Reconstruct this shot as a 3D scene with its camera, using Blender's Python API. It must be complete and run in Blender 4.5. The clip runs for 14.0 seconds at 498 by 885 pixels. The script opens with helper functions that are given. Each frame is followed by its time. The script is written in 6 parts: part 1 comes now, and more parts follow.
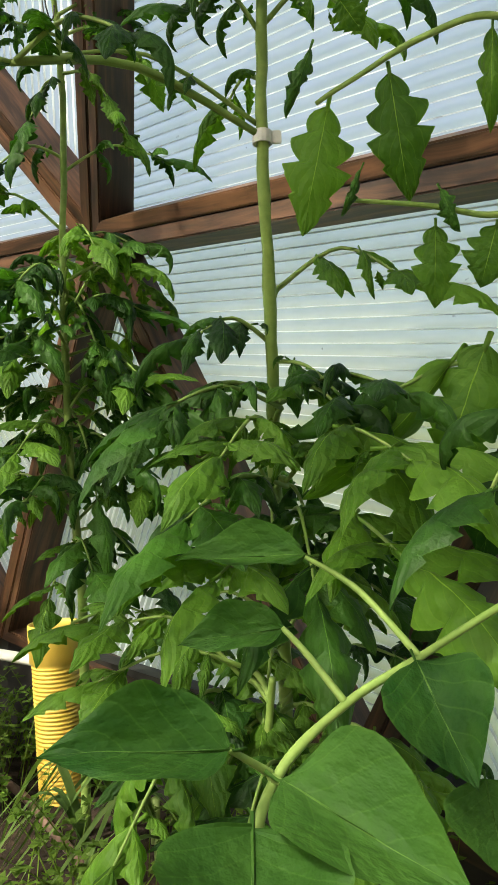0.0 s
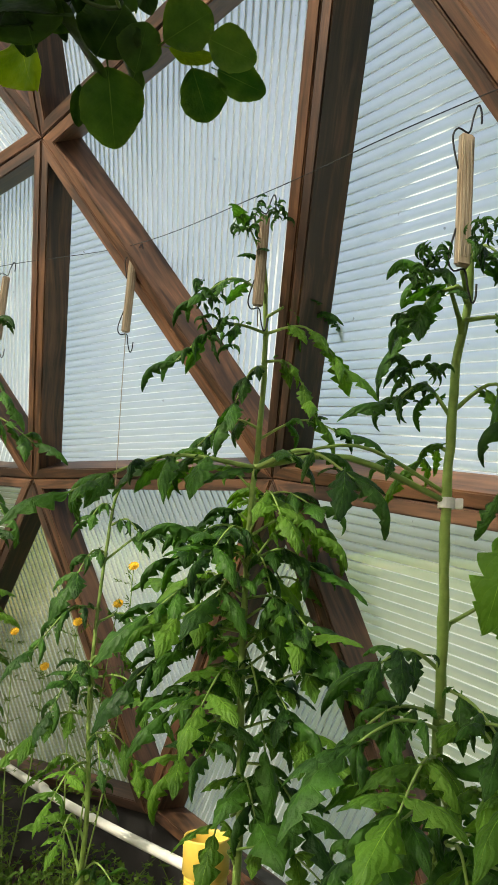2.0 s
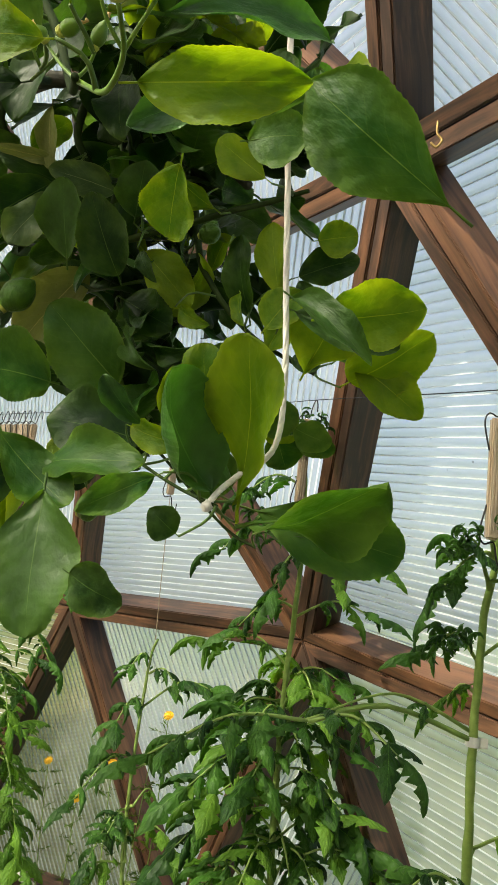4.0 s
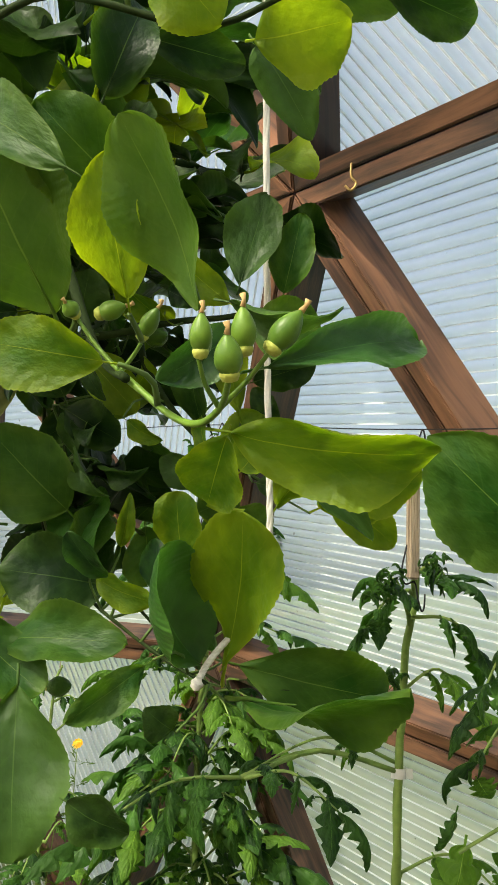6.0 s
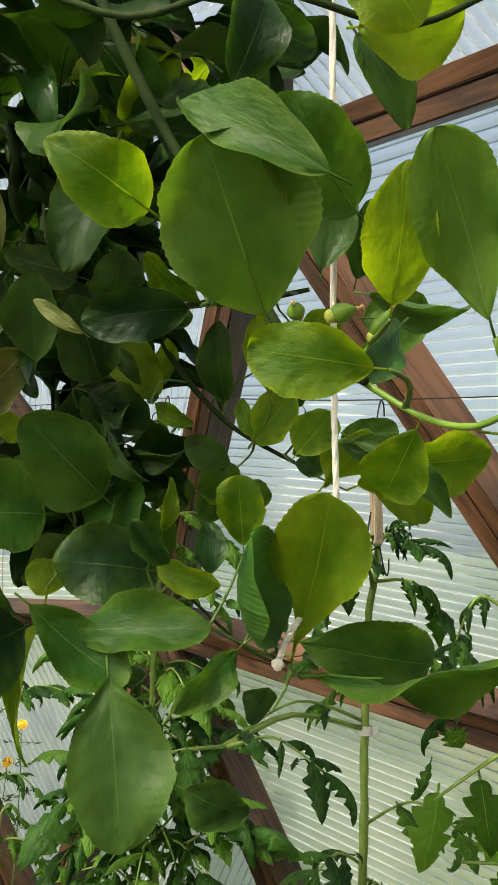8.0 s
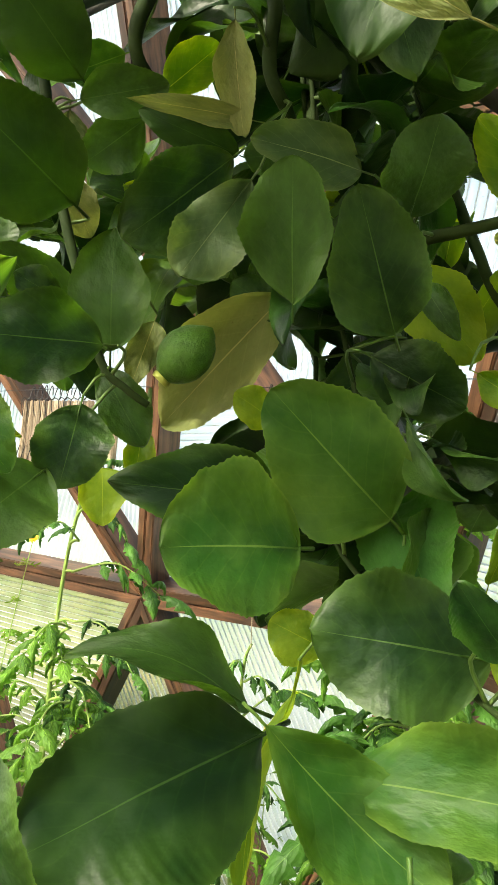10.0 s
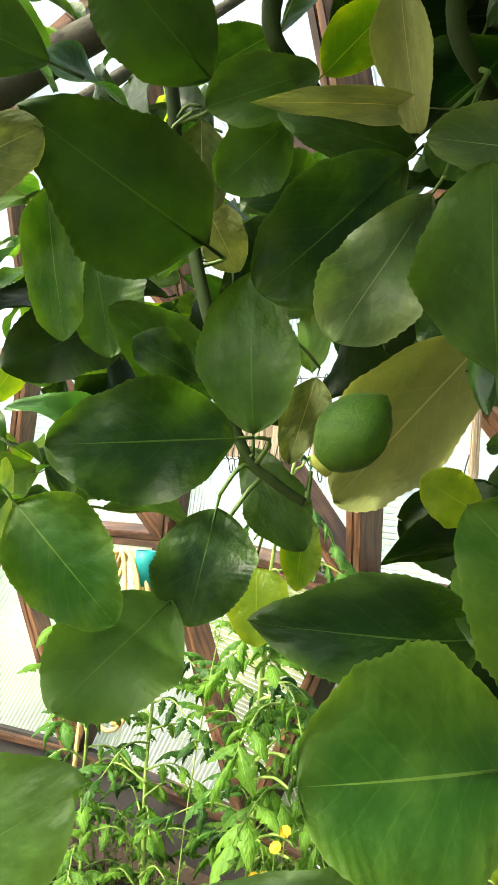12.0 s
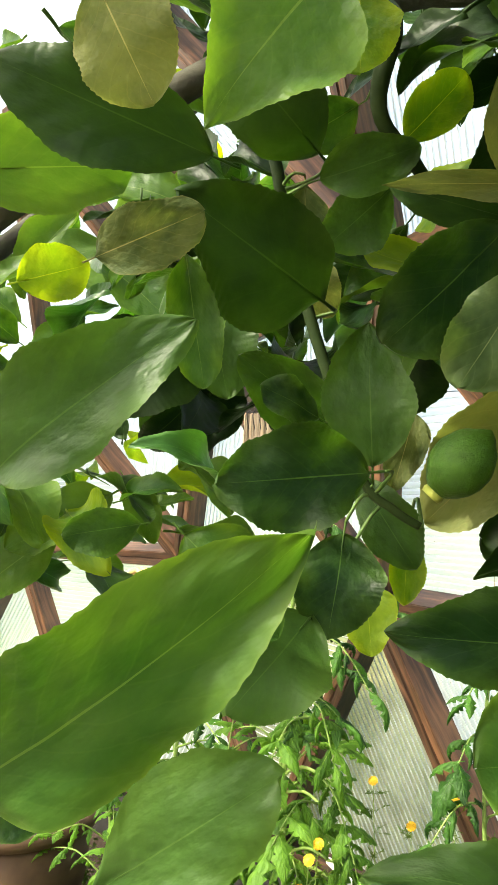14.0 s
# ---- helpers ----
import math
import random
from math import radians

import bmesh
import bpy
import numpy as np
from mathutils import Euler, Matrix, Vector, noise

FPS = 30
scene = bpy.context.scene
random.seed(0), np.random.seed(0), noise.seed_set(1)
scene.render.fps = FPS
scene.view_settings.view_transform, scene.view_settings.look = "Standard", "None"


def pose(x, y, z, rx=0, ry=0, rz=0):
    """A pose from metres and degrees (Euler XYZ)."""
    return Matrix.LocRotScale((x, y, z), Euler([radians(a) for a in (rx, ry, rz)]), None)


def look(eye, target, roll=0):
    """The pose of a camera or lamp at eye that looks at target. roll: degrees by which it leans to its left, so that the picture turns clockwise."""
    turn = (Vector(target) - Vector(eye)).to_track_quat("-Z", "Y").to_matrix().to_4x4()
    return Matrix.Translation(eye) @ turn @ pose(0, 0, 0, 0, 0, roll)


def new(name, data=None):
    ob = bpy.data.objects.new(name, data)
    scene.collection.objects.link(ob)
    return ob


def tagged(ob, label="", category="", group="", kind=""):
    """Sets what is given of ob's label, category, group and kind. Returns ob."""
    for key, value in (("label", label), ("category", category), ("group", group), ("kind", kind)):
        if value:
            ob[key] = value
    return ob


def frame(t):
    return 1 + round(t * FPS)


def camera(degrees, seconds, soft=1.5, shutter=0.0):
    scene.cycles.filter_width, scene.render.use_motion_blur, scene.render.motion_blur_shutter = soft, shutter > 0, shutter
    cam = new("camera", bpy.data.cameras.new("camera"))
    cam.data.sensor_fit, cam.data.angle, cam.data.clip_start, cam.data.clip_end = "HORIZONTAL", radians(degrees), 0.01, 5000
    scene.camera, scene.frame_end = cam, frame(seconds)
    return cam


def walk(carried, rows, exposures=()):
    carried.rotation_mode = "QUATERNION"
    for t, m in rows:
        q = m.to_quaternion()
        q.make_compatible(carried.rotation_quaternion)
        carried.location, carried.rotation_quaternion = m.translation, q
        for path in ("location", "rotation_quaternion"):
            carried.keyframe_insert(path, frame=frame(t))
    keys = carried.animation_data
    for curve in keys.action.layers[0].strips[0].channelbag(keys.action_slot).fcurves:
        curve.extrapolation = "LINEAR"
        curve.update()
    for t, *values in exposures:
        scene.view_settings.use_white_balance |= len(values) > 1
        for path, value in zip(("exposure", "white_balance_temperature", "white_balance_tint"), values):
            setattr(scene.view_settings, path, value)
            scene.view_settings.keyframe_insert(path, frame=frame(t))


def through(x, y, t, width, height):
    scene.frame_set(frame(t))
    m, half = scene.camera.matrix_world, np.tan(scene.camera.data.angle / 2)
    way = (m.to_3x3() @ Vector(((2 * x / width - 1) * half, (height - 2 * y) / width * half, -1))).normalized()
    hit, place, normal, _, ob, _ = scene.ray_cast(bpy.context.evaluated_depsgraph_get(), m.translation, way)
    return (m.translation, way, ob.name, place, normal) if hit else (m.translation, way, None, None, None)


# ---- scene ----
cam = camera(34.9, 14.0)

PATH = [
    (0, (0.05, 0.188, 1.162), (-0.084, 2.181, 1.254), -1.3),
    (0.5, (0.065, 0.097, 1.269), (-0.142, 2.079, 1.436), 0.8),
    (1, (0.029, 0.026, 1.339), (-0.284, 1.987, 1.572), 2.2),
    (1.5, (0.016, -0.017, 1.395), (-0.386, 1.921, 1.68), 3.3),
    (2, (-0.009, -0.039, 1.457), (-0.467, 1.879, 1.79), 4.6),
    (2.5, (-0.03, -0.082, 1.559), (-0.53, 1.816, 1.945), 6.0),
    (3, (-0.038, -0.153, 1.628), (-0.565, 1.728, 2.055), 7.1),
    (3.2, (-0.041, -0.195, 1.648), (-0.569, 1.684, 2.087), 7.3),
    (5.3, (-0.113, -0.296, 1.841), (-0.429, 1.631, 2.276), 4.6),
    (5.5, (-0.123, -0.29, 1.85), (-0.406, 1.644, 2.274), 4.3),
    (6, (-0.146, -0.279, 1.86), (-0.314, 1.676, 2.25), 2.7),
    (6.5, (-0.167, -0.293, 1.867), (-0.226, 1.674, 2.222), 1.2),
    (7, (-0.193, -0.31, 1.866), (-0.143, 1.662, 2.197), -0.0),
    (7.5, (-0.219, -0.315, 1.864), (-0.106, 1.657, 2.179), -0.4),
    (8, (-0.261, -0.288, 1.868), (-0.167, 1.685, 2.181), -0.2),
    (8.5, (-0.282, -0.202, 1.869), (-0.306, 1.772, 2.188), 0.9),
    (9, (-0.302, -0.142, 1.865), (-0.47, 1.824, 2.193), 2.1),
    (9.2, (-0.304, -0.124, 1.871), (-0.543, 1.836, 2.187), 2.6),
    (11.3, (-0.328, 0.036, 1.951), (-1.242, 1.808, 2.109), 5.0),
    (11.5, (-0.33, 0.042, 1.955), (-1.281, 1.795, 2.101), 4.7),
    (12, (-0.334, 0.053, 1.982), (-1.36, 1.765, 2.123), 4.0),
    (12.5, (-0.326, 0.072, 1.99), (-1.361, 1.78, 2.088), 4.2),
    (13, (-0.356, 0.073, 1.982), (-1.315, 1.823, 2.104), 4.0),
    (13.5, (-0.366, 0.039, 1.978), (-1.302, 1.8, 2.133), 3.2),
    (13.6, (-0.366, 0.038, 1.979), (-1.312, 1.792, 2.147), 3.6),
    (14, (-0.362, -0.017, 1.984), (-1.384, 1.692, 2.165), 2.6),
]
EXPOSURE = ((0, 1.5, 7100, 7), (1.5, 1.3, 7200, 8), (3, 1.4, 7200, 8), (5.5, 1.45, 7050, 9), (7.5, 1.2, 7050, 9), (9, 2.0, 7200, 8), (11.3, 2.5, 7100, 9), (12.8, 2.65, 6950, 8), (14, 2.4, 7100, 9))
walk(cam, [(t, look(eye, target, roll)) for t, eye, target, roll in PATH], EXPOSURE)

# ---- world, sun, exposure ----
SUN_UP, SUN_ROUND = 48, 222
world = bpy.data.worlds.new("world")
scene.world = world
world.use_nodes = True
wn, wl = world.node_tree.nodes, world.node_tree.links
sky = wn.new("ShaderNodeTexSky")
sky.sky_type, sky.sun_disc = "NISHITA", False
sky.sun_elevation, sky.sun_rotation = radians(SUN_UP), radians(SUN_ROUND)
sky.air_density, sky.dust_density, sky.ozone_density = 1.0, 7.0, 0.5
wn["Background"].inputs["Strength"].default_value = 0.14
wl.new(sky.outputs["Color"], wn["Background"].inputs["Color"])
sun = new("sun", bpy.data.lights.new("sun", "SUN"))
sun.data.energy, sun.data.angle, sun.data.color = 5.0, radians(2), (1.0, 0.93, 0.82)
a, e = radians(SUN_ROUND), radians(SUN_UP)
sun.matrix_world = look((0, 0, 0), (-math.sin(a) * math.cos(e), -math.cos(a) * math.cos(e), -math.sin(e)))


# ---- materials ----
def material(name):
    m = bpy.data.materials.new(name)
    m.use_nodes = True
    m.node_tree.nodes.clear()
    n, l = m.node_tree.nodes, m.node_tree.links
    out = n.new("ShaderNodeOutputMaterial")

    def node(kind, **values):
        made = n.new(kind)
        for key, value in values.items():
            if key == "blend_type":
                made.blend_type = value
            elif key == "data_type":
                made.data_type = value
            elif key == "operation":
                made.operation = value
            elif key == "attribute_name":
                made.attribute_name = value
            else:
                made.inputs[key.replace("_", " ")].default_value = value
        return made

    return m, node, l, out


def ramp(node, l, source, stops):
    r = node("ShaderNodeValToRGB")
    while len(r.color_ramp.elements) < len(stops):
        r.color_ramp.elements.new(0.5)
    for el, (p, c) in zip(r.color_ramp.elements, stops):
        el.position, el.color = p, (*c, 1)
    l.new(source, r.inputs["Fac"])
    return r.outputs["Color"]


def bumped(node, l, height, strength, distance):
    b = node("ShaderNodeBump", Strength=strength, Distance=distance)
    l.new(height, b.inputs["Height"])
    return b.outputs["Normal"]


def grained(name, dark, mid, light, rough=0.6, along=3.0, across=60.0, relief=0.4, knots=True):
    """Stained or weathered wood, grain along the object's own x."""
    m, node, l, out = material(name)
    co = node("ShaderNodeTexCoord")
    info = node("ShaderNodeObjectInfo")
    shift = node("ShaderNodeVectorMath", operation="ADD")
    l.new(co.outputs["Object"], shift.inputs[0])
    l.new(info.outputs["Random"], shift.inputs[1])
    scale = node("ShaderNodeVectorMath", operation="MULTIPLY")
    scale.inputs[1].default_value = (along, across, across)
    l.new(shift.outputs[0], scale.inputs[0])
    warp = node("ShaderNodeTexNoise", Scale=2.2, Detail=2)
    l.new(shift.outputs[0], warp.inputs["Vector"])
    add = node("ShaderNodeVectorMath", operation="MULTIPLY_ADD")
    add.inputs[1].default_value = (1.5, 5, 5)
    l.new(warp.outputs["Color"], add.inputs[0])
    l.new(scale.outputs[0], add.inputs[2])
    grain = node("ShaderNodeTexNoise", Scale=1.0, Detail=7, Roughness=0.62)
    l.new(add.outputs[0], grain.inputs["Vector"])
    stain = node("ShaderNodeTexNoise", Scale=5.0, Detail=3)
    l.new(shift.outputs[0], stain.inputs["Vector"])
    mix = node("ShaderNodeMath", operation="MULTIPLY_ADD")
    mix.inputs[1].default_value = 0.45
    l.new(stain.outputs["Fac"], mix.inputs[0])
    less = node("ShaderNodeMath", operation="MULTIPLY_ADD")
    less.inputs[1].default_value, less.inputs[2].default_value = 0.8, -0.12
    l.new(grain.outputs["Fac"], less.inputs[0])
    l.new(less.outputs[0], mix.inputs[2])
    vary = node("ShaderNodeMath", operation="MULTIPLY_ADD")
    vary.inputs[1].default_value = 0.18
    l.new(info.outputs["Random"], vary.inputs[0])
    l.new(mix.outputs[0], vary.inputs[2])
    color = ramp(node, l, vary.outputs[0], ((0.32, dark), (0.52, mid), (0.76, light)))
    if knots:
        vor = node("ShaderNodeTexVoronoi", Scale=1.0)
        sc = node("ShaderNodeVectorMath", operation="MULTIPLY")
        sc.inputs[1].default_value = (4.0, 11.0, 11.0)
        l.new(shift.outputs[0], sc.inputs[0])
        l.new(sc.outputs[0], vor.inputs["Vector"])
        k = ramp(node, l, vor.outputs["Distance"], ((0.05, (0.25, 0.2, 0.18)), (0.16, (1, 1, 1))))
        mul = node("ShaderNodeMix", data_type="RGBA", blend_type="MULTIPLY")
        mul.inputs["Factor"].default_value = 0.8
        l.new(color, mul.inputs["A"])
        l.new(k, mul.inputs["B"])
        color = mul.outputs["Result"]
    p = node("ShaderNodeBsdfPrincipled", Roughness=rough)
    l.new(color, p.inputs["Base Color"])
    l.new(bumped(node, l, grain.outputs["Fac"], relief, 0.002), p.inputs["Normal"])
    l.new(p.outputs[0], out.inputs["Surface"])
    return m


def mottled(name, stops, scale=20, rough=0.8, relief=0.3, depth=0.004, gloss=0.3, metal=0.0):
    m, node, l, out = material(name)
    co = node("ShaderNodeTexCoord")
    a = node("ShaderNodeTexNoise", Scale=scale, Detail=8, Roughness=0.65)
    b = node("ShaderNodeTexNoise", Scale=scale / 7, Detail=3)
    info = node("ShaderNodeObjectInfo")
    shift = node("ShaderNodeVectorMath", operation="ADD")
    l.new(co.outputs["Object"], shift.inputs[0])
    l.new(info.outputs["Random"], shift.inputs[1])
    for t in (a, b):
        l.new(shift.outputs[0], t.inputs["Vector"])
    mix = node("ShaderNodeMath", operation="MULTIPLY_ADD")
    mix.inputs[1].default_value = 0.5
    half = node("ShaderNodeMath", operation="MULTIPLY")
    half.inputs[1].default_value = 0.5
    l.new(b.outputs["Fac"], half.inputs[0])
    l.new(a.outputs["Fac"], mix.inputs[0])
    l.new(half.outputs[0], mix.inputs[2])
    p = node("ShaderNodeBsdfPrincipled", Roughness=rough, Metallic=metal)
    p.inputs["Specular IOR Level"].default_value = gloss
    l.new(ramp(node, l, mix.outputs[0], stops), p.inputs["Base Color"])
    l.new(bumped(node, l, a.outputs["Fac"], relief, depth), p.inputs["Normal"])
    l.new(p.outputs[0], out.inputs["Surface"])
    return m


def leafy(name, low, high, through, rough=0.4, thin=0.4, vein=0.35, veins=7.0, relief=0.3, gloss=0.13, spots=0.12, crinkle=1.6, ribs=0.15, margin=0.0):
    """A living leaf: its UV runs along (x) and across (y) the blade; light passes through it."""
    m, node, l, out = material(name)
    uv = node("ShaderNodeUVMap")
    sep = node("ShaderNodeSeparateXYZ")
    l.new(uv.outputs[0], sep.inputs[0])
    info = node("ShaderNodeObjectInfo")

    def math_(op, a, b=None, c=None):
        q = node("ShaderNodeMath", operation=op)
        for s, v in zip(q.inputs, (a, b, c)):
            if v is None:
                continue
            if isinstance(v, (int, float)):
                s.default_value = v
            else:
                l.new(v, s)
        return q.outputs[0]

    off = math_("ABSOLUTE", math_("SUBTRACT", sep.outputs["Y"], 0.5))
    co = node("ShaderNodeTexCoord")
    big = node("ShaderNodeTexNoise", Scale=3.0, Detail=3)
    pucker = node("ShaderNodeTexNoise", Scale=9.0, Detail=3, Roughness=0.5)
    fine = node("ShaderNodeTexNoise", Scale=26.0, Detail=6, Roughness=0.6)
    shift = node("ShaderNodeVectorMath", operation="MULTIPLY_ADD")
    shift.inputs[1].default_value = (1, 1, 1)
    l.new(co.outputs["Object"], shift.inputs[0])
    tens = math_("MULTIPLY", info.outputs["Random"], 37.0)
    l.new(tens, shift.inputs[2])
    for t in (big, fine, pucker):
        l.new(shift.outputs[0], t.inputs["Vector"])
    wobble = math_("MULTIPLY", big.outputs["Fac"], 0.12)
    phase = math_("ADD", math_("SUBTRACT", sep.outputs["X"], math_("MULTIPLY", off, 0.75)), wobble)
    saw = math_("ABSOLUTE", math_("SUBTRACT", math_("FRACT", math_("MULTIPLY", phase, veins)), 0.5))
    side = math_("MULTIPLY", math_("SMOOTH_MIN", math_("MULTIPLY", math_("MAXIMUM", math_("SUBTRACT", saw, 0.44), 0.0), 16.0), 1.0, 0.1), 0.32)
    mid = math_("LESS_THAN", math_("DIVIDE", off, math_("SUBTRACT", 1.15, sep.outputs["X"])), 0.0095)
    tone = math_("ADD", math_("MULTIPLY", big.outputs["Fac"], 0.75), math_("MULTIPLY", fine.outputs["Fac"], 0.14))
    tone = math_("SUBTRACT", tone, 0.04)
    tone = math_("ADD", tone, math_("MULTIPLY", math_("SUBTRACT", info.outputs["Random"], 0.5), 0.5))
    base = ramp(node, l, tone, ((0.15, low), (0.8, high)))
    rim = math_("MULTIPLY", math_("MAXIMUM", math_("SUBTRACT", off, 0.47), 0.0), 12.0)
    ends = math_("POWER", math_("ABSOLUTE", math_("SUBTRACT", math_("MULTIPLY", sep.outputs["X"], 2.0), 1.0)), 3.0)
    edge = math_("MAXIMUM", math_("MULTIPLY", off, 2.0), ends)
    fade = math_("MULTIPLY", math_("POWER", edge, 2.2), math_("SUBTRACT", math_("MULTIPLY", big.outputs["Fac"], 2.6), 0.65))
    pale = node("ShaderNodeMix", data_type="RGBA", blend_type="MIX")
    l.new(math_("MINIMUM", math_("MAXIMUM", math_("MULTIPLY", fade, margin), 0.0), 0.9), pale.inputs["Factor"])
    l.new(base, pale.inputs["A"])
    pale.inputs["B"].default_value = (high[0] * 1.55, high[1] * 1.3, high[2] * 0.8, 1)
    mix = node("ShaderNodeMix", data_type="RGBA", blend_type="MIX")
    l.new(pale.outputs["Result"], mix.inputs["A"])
    lines = math_("MAXIMUM", math_("MULTIPLY", side, vein), math_("MULTIPLY", mid, min(0.6, vein * 2.2)))
    l.new(math_("ADD", lines, math_("MULTIPLY", rim, big.outputs["Fac"])), mix.inputs["Factor"])
    mix.inputs["B"].default_value = (min(1, high[0] * 2.2), min(1, high[1] * 1.7), high[2] * 2.2, 1)
    color = mix.outputs["Result"]
    if spots:
        sp = ramp(node, l, fine.outputs["Fac"], ((0.66, (1, 1, 1)), (0.74, (0.45, 0.33, 0.2))))
        mul = node("ShaderNodeMix", data_type="RGBA", blend_type="MULTIPLY")
        mul.inputs["Factor"].default_value = spots
        l.new(color, mul.inputs["A"])
        l.new(sp, mul.inputs["B"])
        color = mul.outputs["Result"]
    puff = math_("ADD", math_("MULTIPLY", fine.outputs["Fac"], 0.1), math_("MULTIPLY", pucker.outputs["Fac"], crinkle))
    puff = math_("SUBTRACT", math_("SUBTRACT", puff, math_("MULTIPLY", saw, ribs)), math_("MULTIPLY", mid, 0.5))
    p = node("ShaderNodeBsdfPrincipled", Roughness=rough)
    p.inputs["Specular IOR Level"].default_value = gloss
    l.new(color, p.inputs["Base Color"])
    normal = bumped(node, l, puff, relief, 0.004)
    l.new(normal, p.inputs["Normal"])
    tr = node("ShaderNodeBsdfTranslucent")
    tint = node("ShaderNodeMix", data_type="RGBA", blend_type="MULTIPLY")
    tint.inputs["Factor"].default_value = 1.0
    l.new(color, tint.inputs["A"])
    tint.inputs["B"].default_value = (*through, 1)
    l.new(tint.outputs["Result"], tr.inputs["Color"])
    l.new(normal, tr.inputs["Normal"])
    ms = node("ShaderNodeMixShader", Fac=thin)
    l.new(p.outputs[0], ms.inputs[1])
    l.new(tr.outputs[0], ms.inputs[2])
    l.new(ms.outputs[0], out.inputs["Surface"])
    return m


def sheeted(name, low=(0.80, 0.86, 0.86), high=(0.93, 0.96, 0.97), view=0.34):
    """Milky weathered polycarbonate: scatters the daylight and lets a little of the view through."""
    m, node, l, out = material(name)
    co = node("ShaderNodeTexCoord")
    dirt = node("ShaderNodeTexNoise", Scale=5.0, Detail=6, Roughness=0.6)
    l.new(co.outputs["Object"], dirt.inputs["Vector"])
    col = ramp(node, l, dirt.outputs["Fac"], ((0.3, low), (0.7, high)))
    speck = node("ShaderNodeTexNoise", Scale=55.0, Detail=2)
    l.new(co.outputs["Object"], speck.inputs["Vector"])
    sp = ramp(node, l, speck.outputs["Fac"], ((0.74, (1, 1, 1)), (0.79, (0.45, 0.43, 0.4))))
    mul = node("ShaderNodeMix", data_type="RGBA", blend_type="MULTIPLY")
    mul.inputs["Factor"].default_value = 1.0
    l.new(col, mul.inputs["A"])
    l.new(sp, mul.inputs["B"])
    tr = node("ShaderNodeBsdfTranslucent")
    l.new(mul.outputs["Result"], tr.inputs["Color"])
    clear = node("ShaderNodeBsdfTransparent", Color=(0.9, 0.95, 0.93, 1))
    gl = node("ShaderNodeBsdfPrincipled", Roughness=0.3)
    gl.inputs["Base Color"].default_value = (0.7, 0.74, 0.74, 1)
    m1, m2 = node("ShaderNodeMixShader", Fac=view), node("ShaderNodeMixShader", Fac=0.12)
    l.new(tr.outputs[0], m1.inputs[1])
    l.new(clear.outputs[0], m1.inputs[2])
    l.new(m1.outputs[0], m2.inputs[1])
    l.new(gl.outputs[0], m2.inputs[2])
    l.new(m2.outputs[0], out.inputs["Surface"])
    return m


def webbed(name):
    """Half clear plastic ribs."""
    m, node, l, out = material(name)
    d = node("ShaderNodeBsdfPrincipled", Roughness=0.35)
    d.inputs["Base Color"].default_value = (0.75, 0.78, 0.79, 1)
    tr = node("ShaderNodeBsdfTranslucent", Color=(0.92, 0.95, 0.95, 1))
    co = node("ShaderNodeTexCoord")
    n = node("ShaderNodeTexNoise", Scale=4.0, Detail=3)
    l.new(co.outputs["Object"], n.inputs["Vector"])
    ms = node("ShaderNodeMixShader")
    up = node("ShaderNodeMath", operation="ADD")
    up.inputs[1].default_value = 0.25
    l.new(n.outputs["Fac"], up.inputs[0])
    l.new(up.outputs[0], ms.inputs[0])
    l.new(d.outputs[0], ms.inputs[1])
    l.new(tr.outputs[0], ms.inputs[2])
    l.new(ms.outputs[0], out.inputs["Surface"])
    return m


WOOD = grained("stained_wood", (0.010, 0.006, 0.004), (0.043, 0.021, 0.012), (0.18, 0.084, 0.042), rough=0.5)
PALE_WOOD = grained("pale_wood", (0.12, 0.085, 0.055), (0.28, 0.21, 0.14), (0.46, 0.37, 0.27), along=6, across=140, knots=False)
BOARD = grained("bed_board", (0.05, 0.035, 0.025), (0.12, 0.085, 0.06), (0.24, 0.18, 0.13))
SHEET = sheeted("polycarbonate")
OLIVE_SHEET = sheeted("olive_polycarbonate", (0.24, 0.26, 0.12), (0.52, 0.55, 0.33), 0.28)
YELLOWED_SHEET = sheeted("yellowed_polycarbonate", (0.70, 0.74, 0.60), (0.88, 0.90, 0.80))
WEB = webbed("web_plastic")
SOIL = mottled("soil", ((0.3, (0.012, 0.008, 0.006)), (0.55, (0.04, 0.025, 0.017)), (0.75, (0.11, 0.075, 0.05))), scale=45, rough=0.95, relief=1.0, depth=0.01)
PATH_DIRT = mottled("path_dirt", ((0.3, (0.08, 0.06, 0.045)), (0.7, (0.22, 0.18, 0.14))), scale=25, rough=0.95, relief=0.8)
GRASS = mottled("lawn", ((0.3, (0.03, 0.05, 0.012)), (0.5, (0.08, 0.11, 0.025)), (0.72, (0.20, 0.16, 0.07))), scale=3, rough=0.9, relief=0.8)
LINER = mottled("dark_liner", ((0.3, (0.012, 0.011, 0.012)), (0.7, (0.035, 0.032, 0.03))), scale=20, rough=0.6)
YELLOW = mottled("yellow_plastic", ((0.3, (0.72, 0.47, 0.06)), (0.7, (0.86, 0.64, 0.16))), scale=18, rough=0.45, relief=0.1, gloss=0.4)
WHITE = mottled("white_plastic", ((0.3, (0.6, 0.58, 0.54)), (0.7, (0.82, 0.81, 0.78))), scale=14, rough=0.4, relief=0.1)
CORD = mottled("white_cord", ((0.3, (0.62, 0.6, 0.54)), (0.7, (0.86, 0.84, 0.78))), scale=260, rough=0.8, relief=0.9, depth=0.001)
